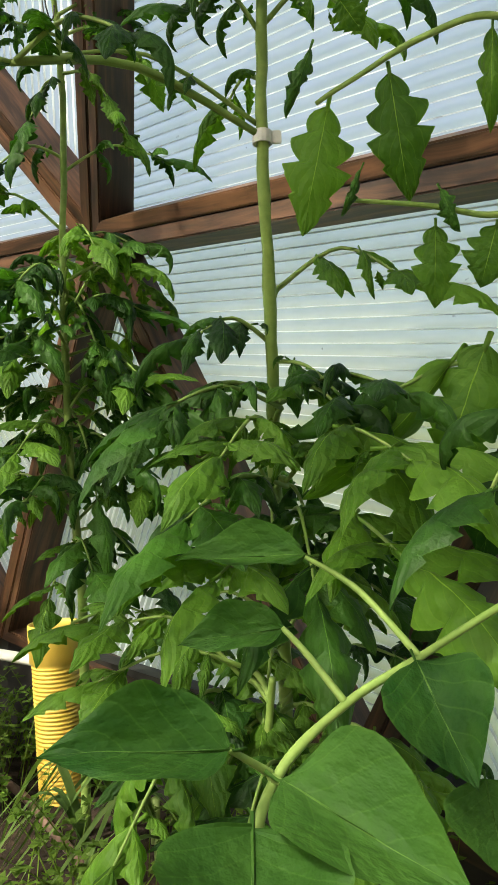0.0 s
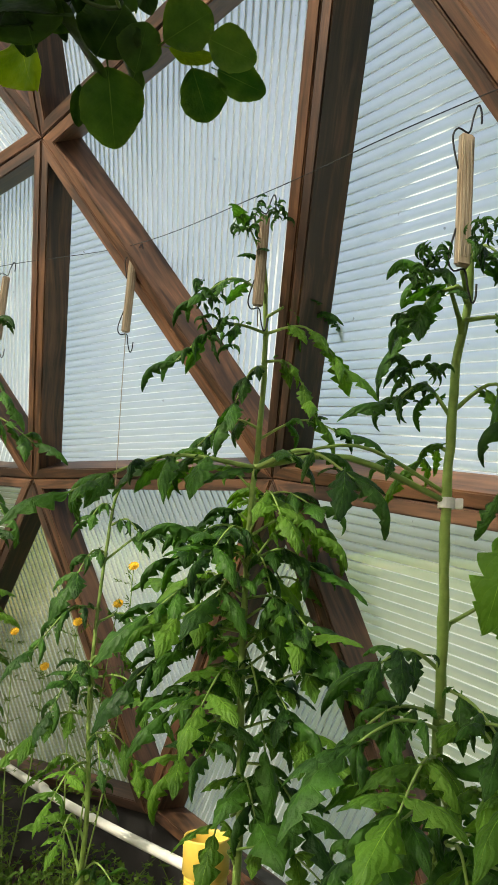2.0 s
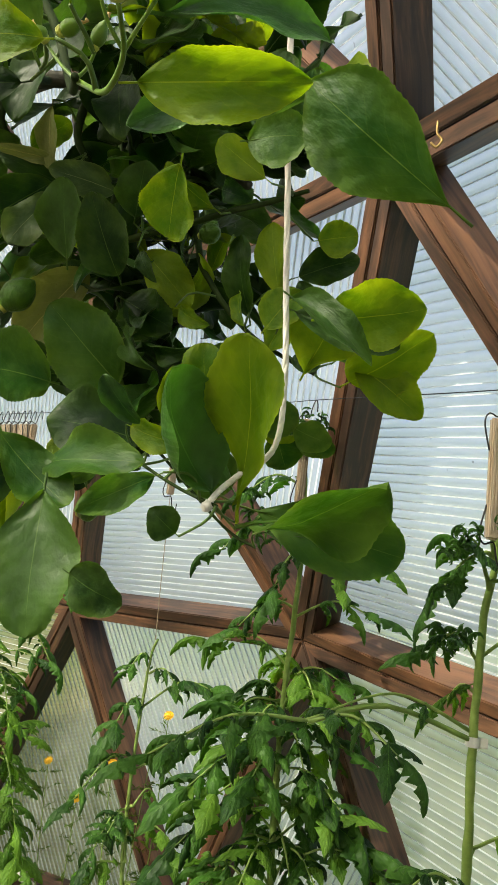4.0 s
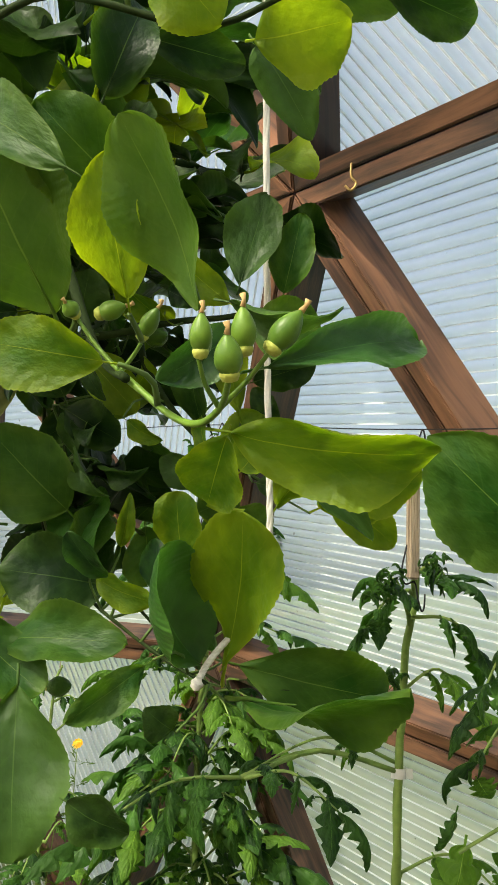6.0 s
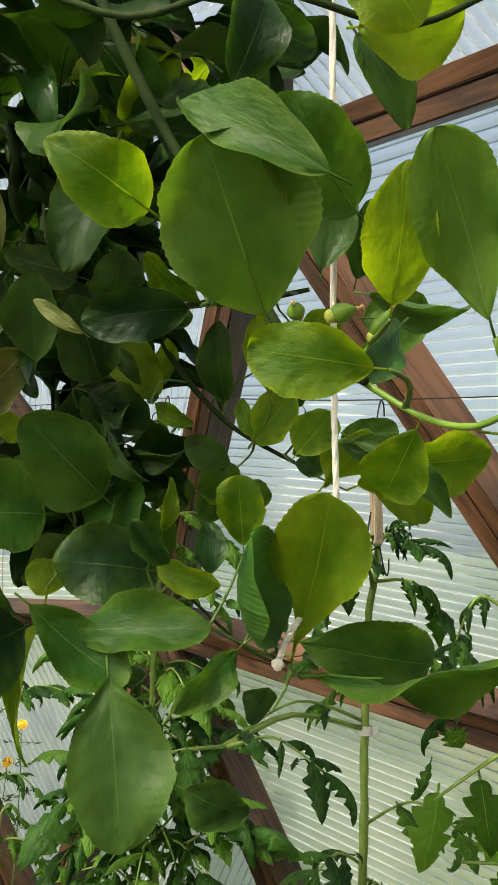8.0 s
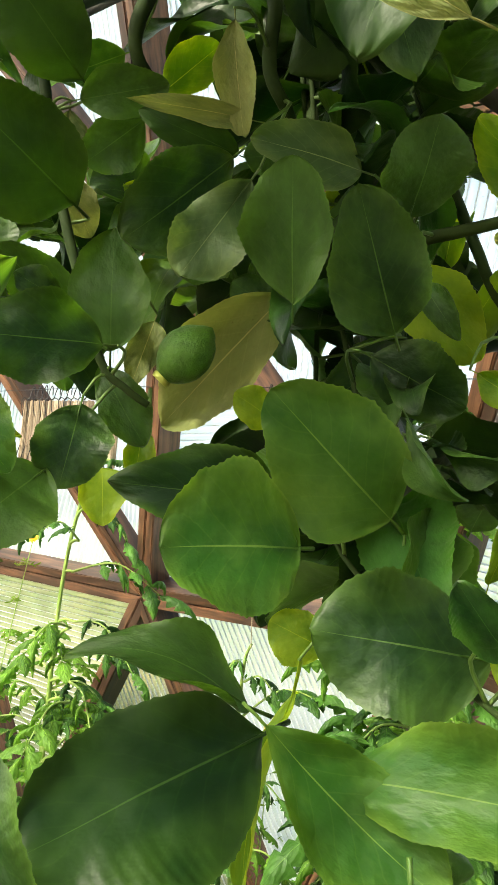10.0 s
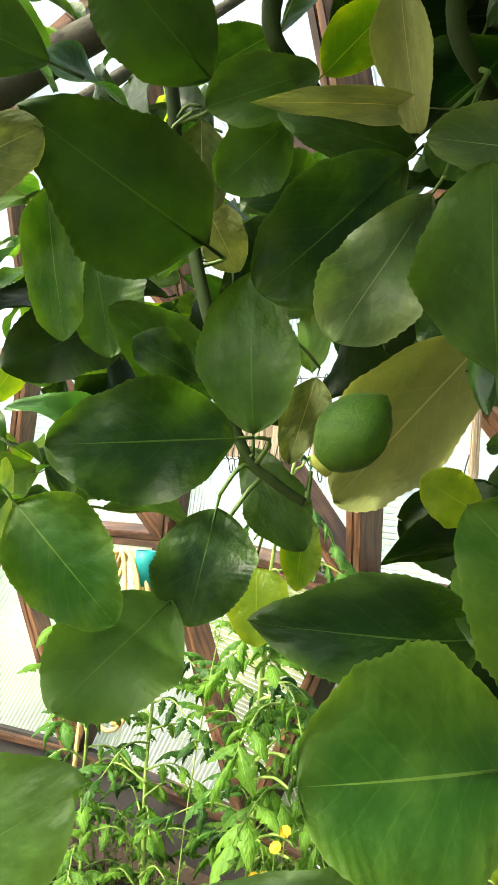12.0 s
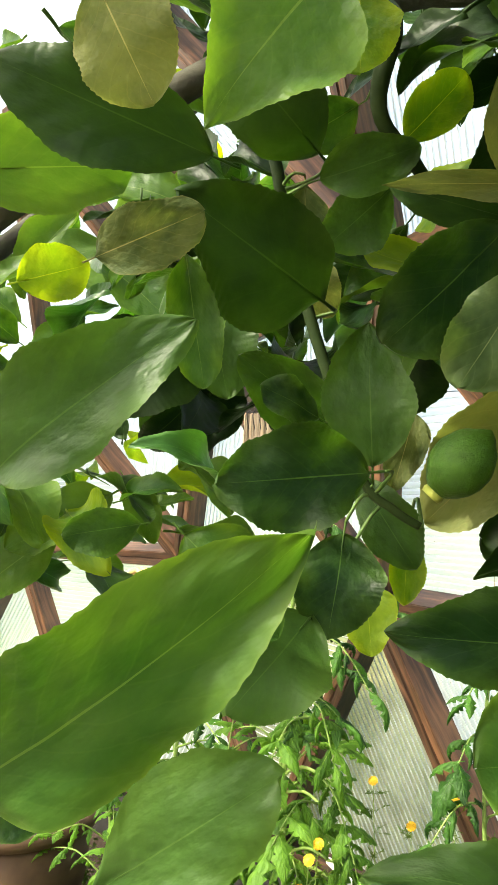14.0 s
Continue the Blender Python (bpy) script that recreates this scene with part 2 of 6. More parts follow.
STRAW_ROPE = mottled("yellow_rope", ((0.3, (0.55, 0.36, 0.12)), (0.7, (0.8, 0.6, 0.28))), scale=160, rough=0.8, relief=0.8, depth=0.002)
BRASS = mottled("dull_brass", ((0.3, (0.20, 0.13, 0.05)), (0.7, (0.42, 0.28, 0.11))), scale=90, rough=0.4, metal=0.9)
WIRE = mottled("dark_wire", ((0.3, (0.02, 0.02, 0.022)), (0.7, (0.06, 0.06, 0.06))), scale=60, rough=0.45, metal=0.8)
TWINE = mottled("twine", ((0.3, (0.2, 0.17, 0.12)), (0.7, (0.42, 0.36, 0.27))), scale=200, rough=0.9)
BARK = mottled("green_bark", ((0.3, (0.010, 0.022, 0.005)), (0.6, (0.026, 0.046, 0.010)), (0.8, (0.07, 0.07, 0.03))), scale=60, rough=0.75, gloss=0.12, relief=0.5, depth=0.001)
OLD_BARK = mottled("grey_bark", ((0.3, (0.03, 0.03, 0.022)), (0.7, (0.09, 0.085, 0.06))), scale=40, rough=0.9, relief=0.9)
TWIG_GREEN = mottled("young_twig", ((0.3, (0.04, 0.09, 0.014)), (0.7, (0.12, 0.20, 0.04))), scale=60, rough=0.5, relief=0.2, depth=0.001)
STEM = mottled("tomato_stem", ((0.3, (0.11, 0.20, 0.035)), (0.7, (0.3, 0.42, 0.11))), scale=50, rough=0.55, relief=0.4, depth=0.001)
RIND = mottled("lemon_rind", ((0.3, (0.018, 0.07, 0.005)), (0.7, (0.075, 0.18, 0.012))), scale=160, rough=0.38, relief=1.0, depth=0.002, gloss=0.3)
BUD = mottled("bud_skin", ((0.3, (0.06, 0.14, 0.015)), (0.7, (0.16, 0.28, 0.03))), scale=150, rough=0.35, relief=0.3, depth=0.001)
CALYX = mottled("calyx", ((0.3, (0.3, 0.36, 0.05)), (0.7, (0.5, 0.52, 0.12))), scale=150, rough=0.5)
STYLE = mottled("dry_style", ((0.3, (0.42, 0.26, 0.1)), (0.7, (0.65, 0.45, 0.2))), scale=150, rough=0.8)
PETAL = mottled("yellow_petal", ((0.3, (0.75, 0.38, 0.02)), (0.7, (0.9, 0.6, 0.04))), scale=150, rough=0.6)
HOSE = mottled("brown_hose", ((0.3, (0.1, 0.06, 0.045)), (0.7, (0.2, 0.13, 0.1))), scale=40, rough=0.6)
TEAL = mottled("teal_plastic", ((0.3, (0.0, 0.2, 0.2)), (0.7, (0.02, 0.34, 0.32))), scale=14, rough=0.5)
RED = mottled("red_plastic", ((0.3, (0.5, 0.02, 0.03)), (0.7, (0.7, 0.06, 0.06))), scale=14, rough=0.5)
TUB = mottled("brown_tub", ((0.3, (0.05, 0.028, 0.016)), (0.55, (0.10, 0.058, 0.032)), (0.75, (0.19, 0.12, 0.07))), scale=9, rough=0.6, relief=0.3)
CLIP = mottled("clear_clip", ((0.3, (0.6, 0.6, 0.56)), (0.7, (0.8, 0.8, 0.76))), scale=80, rough=0.35)

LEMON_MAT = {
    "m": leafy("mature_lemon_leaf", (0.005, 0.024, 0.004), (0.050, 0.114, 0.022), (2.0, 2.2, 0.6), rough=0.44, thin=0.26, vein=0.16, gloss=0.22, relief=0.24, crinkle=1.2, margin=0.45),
    # mature leaf with shade put into its colour, mostly for the inner crown
    "d": leafy("shaded_lemon_leaf", (0.003, 0.015, 0.003), (0.024, 0.060, 0.010), (1.9, 2.0, 0.7), rough=0.40, thin=0.16, vein=0.18, gloss=0.12, relief=0.16, crinkle=1.0, margin=0.4),
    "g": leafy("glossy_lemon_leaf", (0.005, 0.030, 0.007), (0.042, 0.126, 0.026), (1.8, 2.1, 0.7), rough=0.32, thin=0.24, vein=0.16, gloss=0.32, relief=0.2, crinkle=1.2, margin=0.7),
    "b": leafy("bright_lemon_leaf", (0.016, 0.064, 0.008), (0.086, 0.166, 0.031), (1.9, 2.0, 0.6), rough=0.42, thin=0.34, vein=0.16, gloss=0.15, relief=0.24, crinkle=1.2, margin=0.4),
    # pale grey-green base carries the sheen of the upper leaf side
    "s": leafy("sheen_lemon_leaf", (0.035, 0.075, 0.022), (0.13, 0.20, 0.075), (1.7, 1.8, 0.7), rough=0.45, thin=0.3, vein=0.22, gloss=0.3, relief=0.24, crinkle=1.2, margin=0.3),
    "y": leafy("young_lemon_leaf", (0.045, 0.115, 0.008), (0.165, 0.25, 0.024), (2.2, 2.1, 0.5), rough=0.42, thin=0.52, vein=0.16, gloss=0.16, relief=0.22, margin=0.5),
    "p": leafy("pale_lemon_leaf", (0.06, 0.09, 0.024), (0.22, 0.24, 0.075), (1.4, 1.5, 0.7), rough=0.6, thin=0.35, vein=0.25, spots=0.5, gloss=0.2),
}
TOMATO_DARK = leafy("tomato_leaf", (0.011, 0.044, 0.007), (0.066, 0.180, 0.024), (1.8, 2.1, 0.7), rough=0.45, thin=0.33, veins=6, relief=0.6, vein=0.3, gloss=0.2, ribs=0.7)
TOMATO_LIGHT = leafy("light_tomato_leaf", (0.045, 0.12, 0.012), (0.14, 0.29, 0.036), (1.7, 1.8, 0.6), rough=0.45, thin=0.42, veins=6, relief=0.7, vein=0.35, gloss=0.2, ribs=0.8)
BROAD = leafy("broad_leaf", (0.014, 0.060, 0.010), (0.060, 0.150, 0.026), (1.7, 1.9, 0.7), rough=0.5, thin=0.35, veins=5, relief=0.6, vein=0.55, gloss=0.12, ribs=0.6)
HERB = leafy("herb_leaf", (0.03, 0.075, 0.012), (0.12, 0.2, 0.03), (1.6, 1.8, 0.7), rough=0.6, thin=0.35, vein=0)
BLADE = leafy("onion_blade", (0.09, 0.17, 0.05), (0.25, 0.36, 0.12), (1.5, 1.6, 0.8), rough=0.45, thin=0.25, vein=0)


# ---- building helpers ----
def mesh_of(bm, name, mats):
    me = bpy.data.meshes.new(name)
    bm.normal_update()
    bm.to_mesh(me)
    bm.free()
    for m in mats if isinstance(mats, (list, tuple)) else (mats,):
        me.materials.append(m)
    return me


def smooth(me):
    me.polygons.foreach_set("use_smooth", [True] * len(me.polygons))
    return me


def part(name, bm, mat, parent, label="", soft=False, m=None):
    me = bm if isinstance(bm, bpy.types.Mesh) else mesh_of(bm, name, mat)
    if soft:
        smooth(me)
    ob = new(name, me)
    ob.parent = parent
    if m is not None:
        ob.matrix_basis = m
    return tagged(ob, label)


def thing(name, label, category, at=(0, 0, 0), group="", kind=""):
    ob = new(name)
    ob.empty_display_size = 0.05
    ob.location = at
    return tagged(ob, label, category, group, kind)


def along(a, b):
    """A pose whose x axis runs from a to b, its z as near to up as may be."""
    x = (Vector(b) - Vector(a)).normalized()
    up = Vector((0, 0, 1)) if abs(x.z) < 0.95 else Vector((0, 1, 0))
    y = up.cross(x).normalized()
    z = x.cross(y)
    m = Matrix((x, y, z)).transposed().to_4x4()
    m.translation = a
    return m


def spline(points, n):
    """A smooth line of n + 1 places through the points."""
    p = [Vector(q) for q in points]
    if len(p) == 2:
        return [p[0].lerp(p[1], k / n) for k in range(n + 1)]
    out = []
    for k in range(n + 1):
        s = k / n * (len(p) - 1)
        i = min(int(s), len(p) - 2)
        f = s - i
        p0, p1, p2, p3 = p[max(i - 1, 0)], p[i], p[i + 1], p[min(i + 2, len(p) - 1)]
        out.append(0.5 * ((2 * p1) + (p2 - p0) * f + (2 * p0 - 5 * p1 + 4 * p2 - p3) * f * f + (3 * p1 - p0 - 3 * p2 + p3) * f**3))
    return out


def tube(bm, points, radii, sides=8, cap=True):
    """A tube along points, with a radius for each (or one for all)."""
    pts = [Vector(p) for p in points]
    if isinstance(radii, (int, float)):
        radii = [radii] * len(pts)
    rings, ref = [], None
    for i, p in enumerate(pts):
        d = (pts[min(i + 1, len(pts) - 1)] - pts[max(i - 1, 0)]).normalized()
        if ref is None:
            ref = d.orthogonal().normalized()
        ref = (ref - d * ref.dot(d)).normalized()
        side = d.cross(ref)
        rings.append([bm.verts.new(p + radii[i] * (math.cos(k * math.tau / sides) * ref + math.sin(k * math.tau / sides) * side)) for k in range(sides)])
    for r, s in zip(rings, rings[1:]):
        for k in range(sides):
            bm.faces.new((r[k], r[(k + 1) % sides], s[(k + 1) % sides], s[k]))
    if cap:
        bm.faces.new(rings[0][::-1])
        bm.faces.new(rings[-1])
    return rings


def box(bm, lo, hi, bevel=0.0):
    v = [bm.verts.new((x, y, z)) for z in (lo[2], hi[2]) for y in (lo[1], hi[1]) for x in (lo[0], hi[0])]
    fs = [bm.faces.new([v[i] for i in q]) for q in ((0, 2, 3, 1), (4, 5, 7, 6), (0, 1, 5, 4), (2, 6, 7, 3), (0, 4, 6, 2), (1, 3, 7, 5))]
    if bevel:
        bmesh.ops.bevel(bm, geom=list({e for f in fs for e in f.edges}), offset=bevel, segments=2, affect="EDGES")
    return v


def lathe(bm, profile, sides=24):
    """A turned shape round z from (radius, height) pairs."""
    rings = [[bm.verts.new((r * math.cos(k * math.tau / sides), r * math.sin(k * math.tau / sides), z)) for k in range(sides)] for r, z in profile]
    for r, s in zip(rings, rings[1:]):
        for k in range(sides):
            bm.faces.new((r[k], r[(k + 1) % sides], s[(k + 1) % sides], s[k]))
    return rings


# ---- ground, floor and bed ----
C = Vector((-3.168, -1.44, 0.423))      # the dome's centre
R_DOME = 4.449


def ground():
    bm = bmesh.new()
    bmesh.ops.create_grid(bm, x_segments=180, y_segments=180, size=0.5)
    for v in bm.verts:
        far = max(abs(v.co.x), abs(v.co.y)) * 2
        v.co.x, v.co.y = v.co.x * (12 + 900 * far**3), v.co.y * (12 + 900 * far**3)
        d = math.hypot(v.co.x - C.x, v.co.y - C.y)
        side = math.degrees(math.atan2(v.co.y - C.y, v.co.x - C.x))
        # bank is added outside to shade and tint the panels on this side
        bank = max(0.0, min(1.0, (d - 4.66) / 0.6)) * max(0.0, min(1.0, (side - 56.5) / 8)) * max(0.0, min(1.0, (150 - side) / 20))
        rise = bank * (1.6 + 0.25 * noise.noise((v.co.x * 0.8, v.co.y * 0.8, 4)))
        v.co.z = rise + 0.0 if d < 5.6 else rise + min(1.0, (d - 5.6) / 6) * 0.5 * noise.noise((v.co.x * 0.12, v.co.y * 0.12, 0)) - 0.02 + min(3.0, max(0, d - 25) * 0.02)
    tagged(new("ground", smooth(mesh_of(bm, "ground", GRASS))), "rough grass lawn with dry patches round the dome", "lawn", kind="structure")


def floor():
    bm = bmesh.new()
    lathe(bm, ((0.001, 0.012), (2.0, 0.012), (4.55, 0.012), (4.6, -0.2)), 48)
    ob = new("floor", smooth(mesh_of(bm, "floor", PATH_DIRT)))
    ob.location = (C.x, C.y, 0)
    tagged(ob, "trodden bare earth floor of the dome", "floor", kind="structure")


SOIL_Z = 0.515


def soil_height(x, y):
    return SOIL_Z + 0.018 * noise.noise((x * 4, y * 4, 1)) + 0.012 * noise.noise((x * 15, y * 15, 3))


def bed():
    """Raised bed round the rim of the dome: soil, inner boards, dark lined riser wall."""
    lo, hi, n = radians(12), radians(112), 150
    r_in, r_out = 3.15, 4.36
    bm = bmesh.new()
    rows = 34
    grid = []
    for i in range(n + 1):
        a = lo + (hi - lo) * i / n
        row = []
        for j in range(rows + 1):
            r = r_in + (r_out - r_in) * j / rows
            x, y = C.x + r * math.cos(a), C.y + r * math.sin(a)
            row.append(bm.verts.new((x, y, soil_height(x, y) + 0.006 * noise.noise((x * 60, y * 60, 0)))))
        grid.append(row)
    for p, q in zip(grid, grid[1:]):
        for j in range(rows):
            bm.faces.new((p[j], p[j + 1], q[j + 1], q[j]))
    tagged(new("bed_soil", smooth(mesh_of(bm, "bed_soil", SOIL))), "dark crumbly soil in a raised bed", "soil", kind="structure")
    edge = thing("bed_edging", "weathered board edging of the raised bed", "bed edging", kind="structure")
    pieces = 9
    for i in range(pieces):
        a0, a1 = lo + (hi - lo) * i / pieces, lo + (hi - lo) * (i + 1) / pieces
        p0 = Vector((C.x + 3.13 * math.cos(a0), C.y + 3.13 * math.sin(a0), 0))
        p1 = Vector((C.x + 3.13 * math.cos(a1), C.y + 3.13 * math.sin(a1), 0))
        for k in range(3):
            bm = bmesh.new()
            box(bm, (0.004, -0.018, 0), ((p1 - p0).length - 0.004, 0.018, 0.176), 0.003)
            m = along(p0, p1)
            m.translation.z = 0.013 + k * 0.18
            part("plank", bm, BOARD, edge, m=m)


def riser():
    """Low wall of dark lined boards that carries the dome."""
    low = [HUB[k] for k in ("LL3", "LL2", "LL", "LB", "BR", "BR2", "BR3")]
    wall = thing("riser_wall", "dark lined board wall under the dome frame", "low wall", kind="structure")
    for p, q in zip(low, low[1:]):
        p, q = (Vector((v.x, v.y, 0)) + (Vector((v.x - C.x, v.y - C.y, 0)).normalized() * 0.07) for v in (p, q))
        bm = bmesh.new()
        box(bm, (0.0, -0.045, 0), ((q - p).length, 0.0, 0.75), 0.0)
        part("wall_panel", bm, LINER, wall, "dark lined wall panel", m=along(q, p) @ pose((q - p).length, 0, 0, 0, 0, 180))


# ---- the dome ----
HUB = {k: Vector(v) for k, v in {
    "B": (-0.407, 1.905, 1.705), "BR": (0.107, 1.434, 0.668), "L": (-1.300, 2.337, 1.718), "LB": (-0.803, 2.369, 0.731),
    "LL": (-1.873, 2.780, 0.709), "LW": (-2.332, 2.736, 1.779), "R": (0.452, 1.007, 1.523), "T": (-0.200, 1.030, 2.580),
    "TL": (-1.030, 0.985, 3.450), "TR": (0.459, 0.255, 2.451), "TU": (-0.268, 0.198, 3.351), "UL": (-1.099, 1.779, 2.601),
    "UL2": (-1.968, 2.297, 2.545), "UW": (-1.801, 1.619, 3.424),
    "LL2": (-2.97, 2.98, 0.70), "LW2": (-3.38, 2.83, 1.76), "UL3": (-2.96, 2.48, 2.55), "UW2": (-2.62, 1.88, 3.42),
    "LL3": (-4.05, 2.90, 0.70), "LW3": (-4.45, 2.62, 1.76), "UL4": (-3.98, 2.40, 2.55),
    "BR2": (0.76, 0.43, 0.68), "RR": (0.98, -0.09, 1.60), "BR3": (1.12, -0.65, 0.68), "TR2": (0.82, -0.75, 2.45), "TU2": (0.12, -0.62, 3.40),
    "VL": (-1.75, 0.55, 4.05), "VU": (-0.95, 0.15, 4.00)}.items()}
PANELS = (("UL", "B", "T", "B", "T"), ("T", "B", "R", "B", "R"), ("UL", "L", "B", "L", "B"), ("L", "LB", "B", "L", "LB"),
          ("B", "LB", "BR", "B", "LB"), ("B", "BR", "R", "B", "R"), ("T", "R", "TR", "T", "TR"), ("UL", "T", "TL", "UL", "TL"),
          ("T", "TR", "TU", "TR", "TU"), ("T", "TU", "TL", "TU", "TL"), ("UL", "UL2", "L", "UL", "L"), ("L", "LL", "LB", "L", "LB"),
          ("UL", "UW", "UL2", "UL", "UW"), ("UL", "TL", "UW", "UL", "TL"), ("UL2", "LW", "L", "UL2", "LW"), ("L", "LW", "LL", "L", "LW"),
          ("UL2", "UL3", "LW", "UL2", "LW"), ("LW", "LL2", "LL", "LW", "LL2"), ("UL3", "LW2", "LW", "LW2", "LW"), ("LW", "LW2", "LL2", "LW", "LW2"),
          ("UW", "UW2", "UL2", "UW", "UL2"), ("UW2", "UL3", "UL2", "UL3", "UL2"), ("LW2", "LL3", "LL2", "LW2", "LL3"), ("UL3", "UL4", "LW2", "UL3", "LW2"),
          ("LW2", "LW3", "LL3", "LW2", "LW3"), ("UL4", "LW3", "LW2", "LW3", "LW2"), ("R", "BR", "BR2", "R", "BR2"), ("R", "BR2", "RR", "R", "RR"),
          ("R", "RR", "TR", "R", "RR"), ("BR2", "BR3", "RR", "BR2", "RR"), ("TR", "RR", "TR2", "TR", "TR2"), ("TR", "TR2", "TU2", "TR", "TU2"), ("TR", "TU2", "TU", "TU", "TU2"),
          ("TL", "VL", "UW", "TL", "UW"), ("TL", "VU", "VL", "TL", "VL"), ("TL", "TU", "VU", "TL", "TU"))
BOARD_W, BOARD_D = 0.031, 0.092


def dome_panel(a, b, c, ra, rb):
    """One triangle of the dome: three mitred boards and a corrugated sheet on their outer side."""
    V = [HUB[a], HUB[b], HUB[c]]
    mid = (V[0] + V[1] + V[2]) / 3
    n = (V[1] - V[0]).cross(V[2] - V[0]).normalized()
    if n.dot(mid - C) < 0:
        V[1], V[2], n = V[2], V[1], -n
    ob = thing("dome_panel", "triangular dome panel of stained boards with a ribbed milky sheet", "dome panel", mid, "panels of the dome", "structure")

    def inset(d):
        out = []
        for i in range(3):
            p, q, r = V[i - 1], V[i], V[(i + 1) % 3]
            u, w = (p - q).normalized(), (r - q).normalized()
            out.append(q + (u + w).normalized() * d / math.sin(math.acos(max(-1, min(1, u.dot(w)))) / 2))
        return out

    o, i_ = inset(0.0015), inset(0.0015 + BOARD_W)
    for k in range(3):
        j = (k + 1) % 3
        m = along(o[k], o[j])
        z = n
        x = (o[j] - o[k]).normalized()
        y = z.cross(x).normalized()
        m = Matrix((x, y, z)).transposed().to_4x4()
        m.translation = o[k]
        inv = m.inverted()
        rk, rj = ((V[q] - C).normalized() for q in (k, j))
        bm = bmesh.new()
        low = [inv @ p for p in (o[k], o[j], i_[j], i_[k])]
        high = [inv @ (p + d * BOARD_D) for p, d in ((o[k], rk), (o[j], rj), (i_[j], n), (i_[k], n))]
        lv, hv = [bm.verts.new(p) for p in low], [bm.verts.new(p) for p in high]
        bm.faces.new(lv[::-1])
        bm.faces.new(hv)
        for s in range(4):
            bm.faces.new((lv[s], lv[(s + 1) % 4], hv[(s + 1) % 4], hv[s]))
        bmesh.ops.bevel(bm, geom=[bm.edges.get((lv[0], lv[1])), bm.edges.get((lv[2], lv[3]))], offset=0.003, segments=2, affect="EDGES")
        part("board", bm, WOOD, ob, m=Matrix.Translation(-mid) @ m)
    # the sheet, ribbed along ra-rb
    T = [p + n * (BOARD_D + 0.006) - mid for p in inset(-0.004)]
    d = HUB[rb] - HUB[ra]
    d = (d - n * d.dot(n)).normalized()
    s = n.cross(d)
    lo, hi = min(p.dot(s) for p in T), max(p.dot(s) for p in T)
    bm = bmesh.new()
    prev, pitch, k = None, 0.021, 0
    while True:
        h = lo + 0.0005 + k * pitch / 8
        if h > hi - 0.0005:
            break
        ends = []
        for q in range(3):
            p0, p1 = T[q], T[(q + 1) % 3]
            h0, h1 = p0.dot(s), p1.dot(s)
            if (h0 - h) * (h1 - h) < 0:
                ends.append(p0.lerp(p1, (h - h0) / (h1 - h0)))
        if len(ends) == 2:
            ends.sort(key=lambda p: p.dot(d))
            rise = n * 0.004 * (abs(math.sin(math.pi * k / 8)) - 0.5)
            row = [bm.verts.new(p + rise) for p in ends]
            if prev:
                bm.faces.new((prev[0], prev[1], row[1], row[0]))
            prev = row
        k += 1
    low = {a, b, c}
    # panels that meet both L and LL take the patchy olive sheet
    olive_panel = "LL" in low and "L" in low
    old = low in ({"B", "BR", "R"}, {"B", "LB", "BR"})
    part("sheet", bm, OLIVE_SHEET if olive_panel else YELLOWED_SHEET if old else SHEET, ob, "olive polycarbonate sheet" if olive_panel else "milky ribbed polycarbonate sheet", soft=True)
    # webs between its skins, one to a rib
    bm = bmesh.new()
    k = 1
    while lo + k * pitch < hi - 0.004:
        h = lo + 0.0005 + k * pitch
        ends = []
        for q in range(3):
            p0, p1 = T[q], T[(q + 1) % 3]
            h0, h1 = p0.dot(s), p1.dot(s)
            if (h0 - h) * (h1 - h) < 0:
                ends.append(p0.lerp(p1, (h - h0) / (h1 - h0)))
        if len(ends) == 2:
            lowv = [bm.verts.new(p + s * w - n * 0.006) for p in ends for w in (-0.0007, 0.0007)]
            topv = [bm.verts.new(p + s * w + n * 0.0) for p in ends for w in (-0.0011, 0.0011)]
            for q in ((lowv[0], lowv[1], lowv[3], lowv[2]), (lowv[0], lowv[2], topv[2], topv[0]), (lowv[1], topv[1], topv[3], lowv[3])):
                bm.faces.new(q)
        k += 1
    tagged(part("webs", bm, WEB, ob, "grey ribs of the sheet"), kind="stuff")


def rest_of_dome():
    """The part of the dome behind and beside the camera, closing it."""
    bm = bmesh.new()
    bmesh.ops.create_icosphere(bm, subdivisions=3, radius=R_DOME + 0.13)
    tops = [((HUB[p[0]] + HUB[p[1]] + HUB[p[2]]) / 3 - C).normalized() for p in PANELS]
    gone = []
    for f in bm.faces:
        c = f.calc_center_median()
        if c.z < -0.35 or min(c.normalized().angle(t) for t in tops) < 0.13:
            gone.append(f)
    bmesh.ops.delete(bm, geom=gone, context="FACES")
    # boards on the unseen lower faces are added to block light from behind
    for f in bm.faces:
        f.material_index = 1 if f.calc_center_median().z < 1.9 else 0
    ob = new("dome_cover", mesh_of(bm, "dome_cover", (SHEET, BOARD)))
    ob.location = C
    tagged(ob, "unseen rest of the dome, boards added below to cut light, milky sheet above", "dome cover", kind="structure")


ground()
floor()
bed()
riser()
for p in PANELS:
    dome_panel(*p)
rest_of_dome()


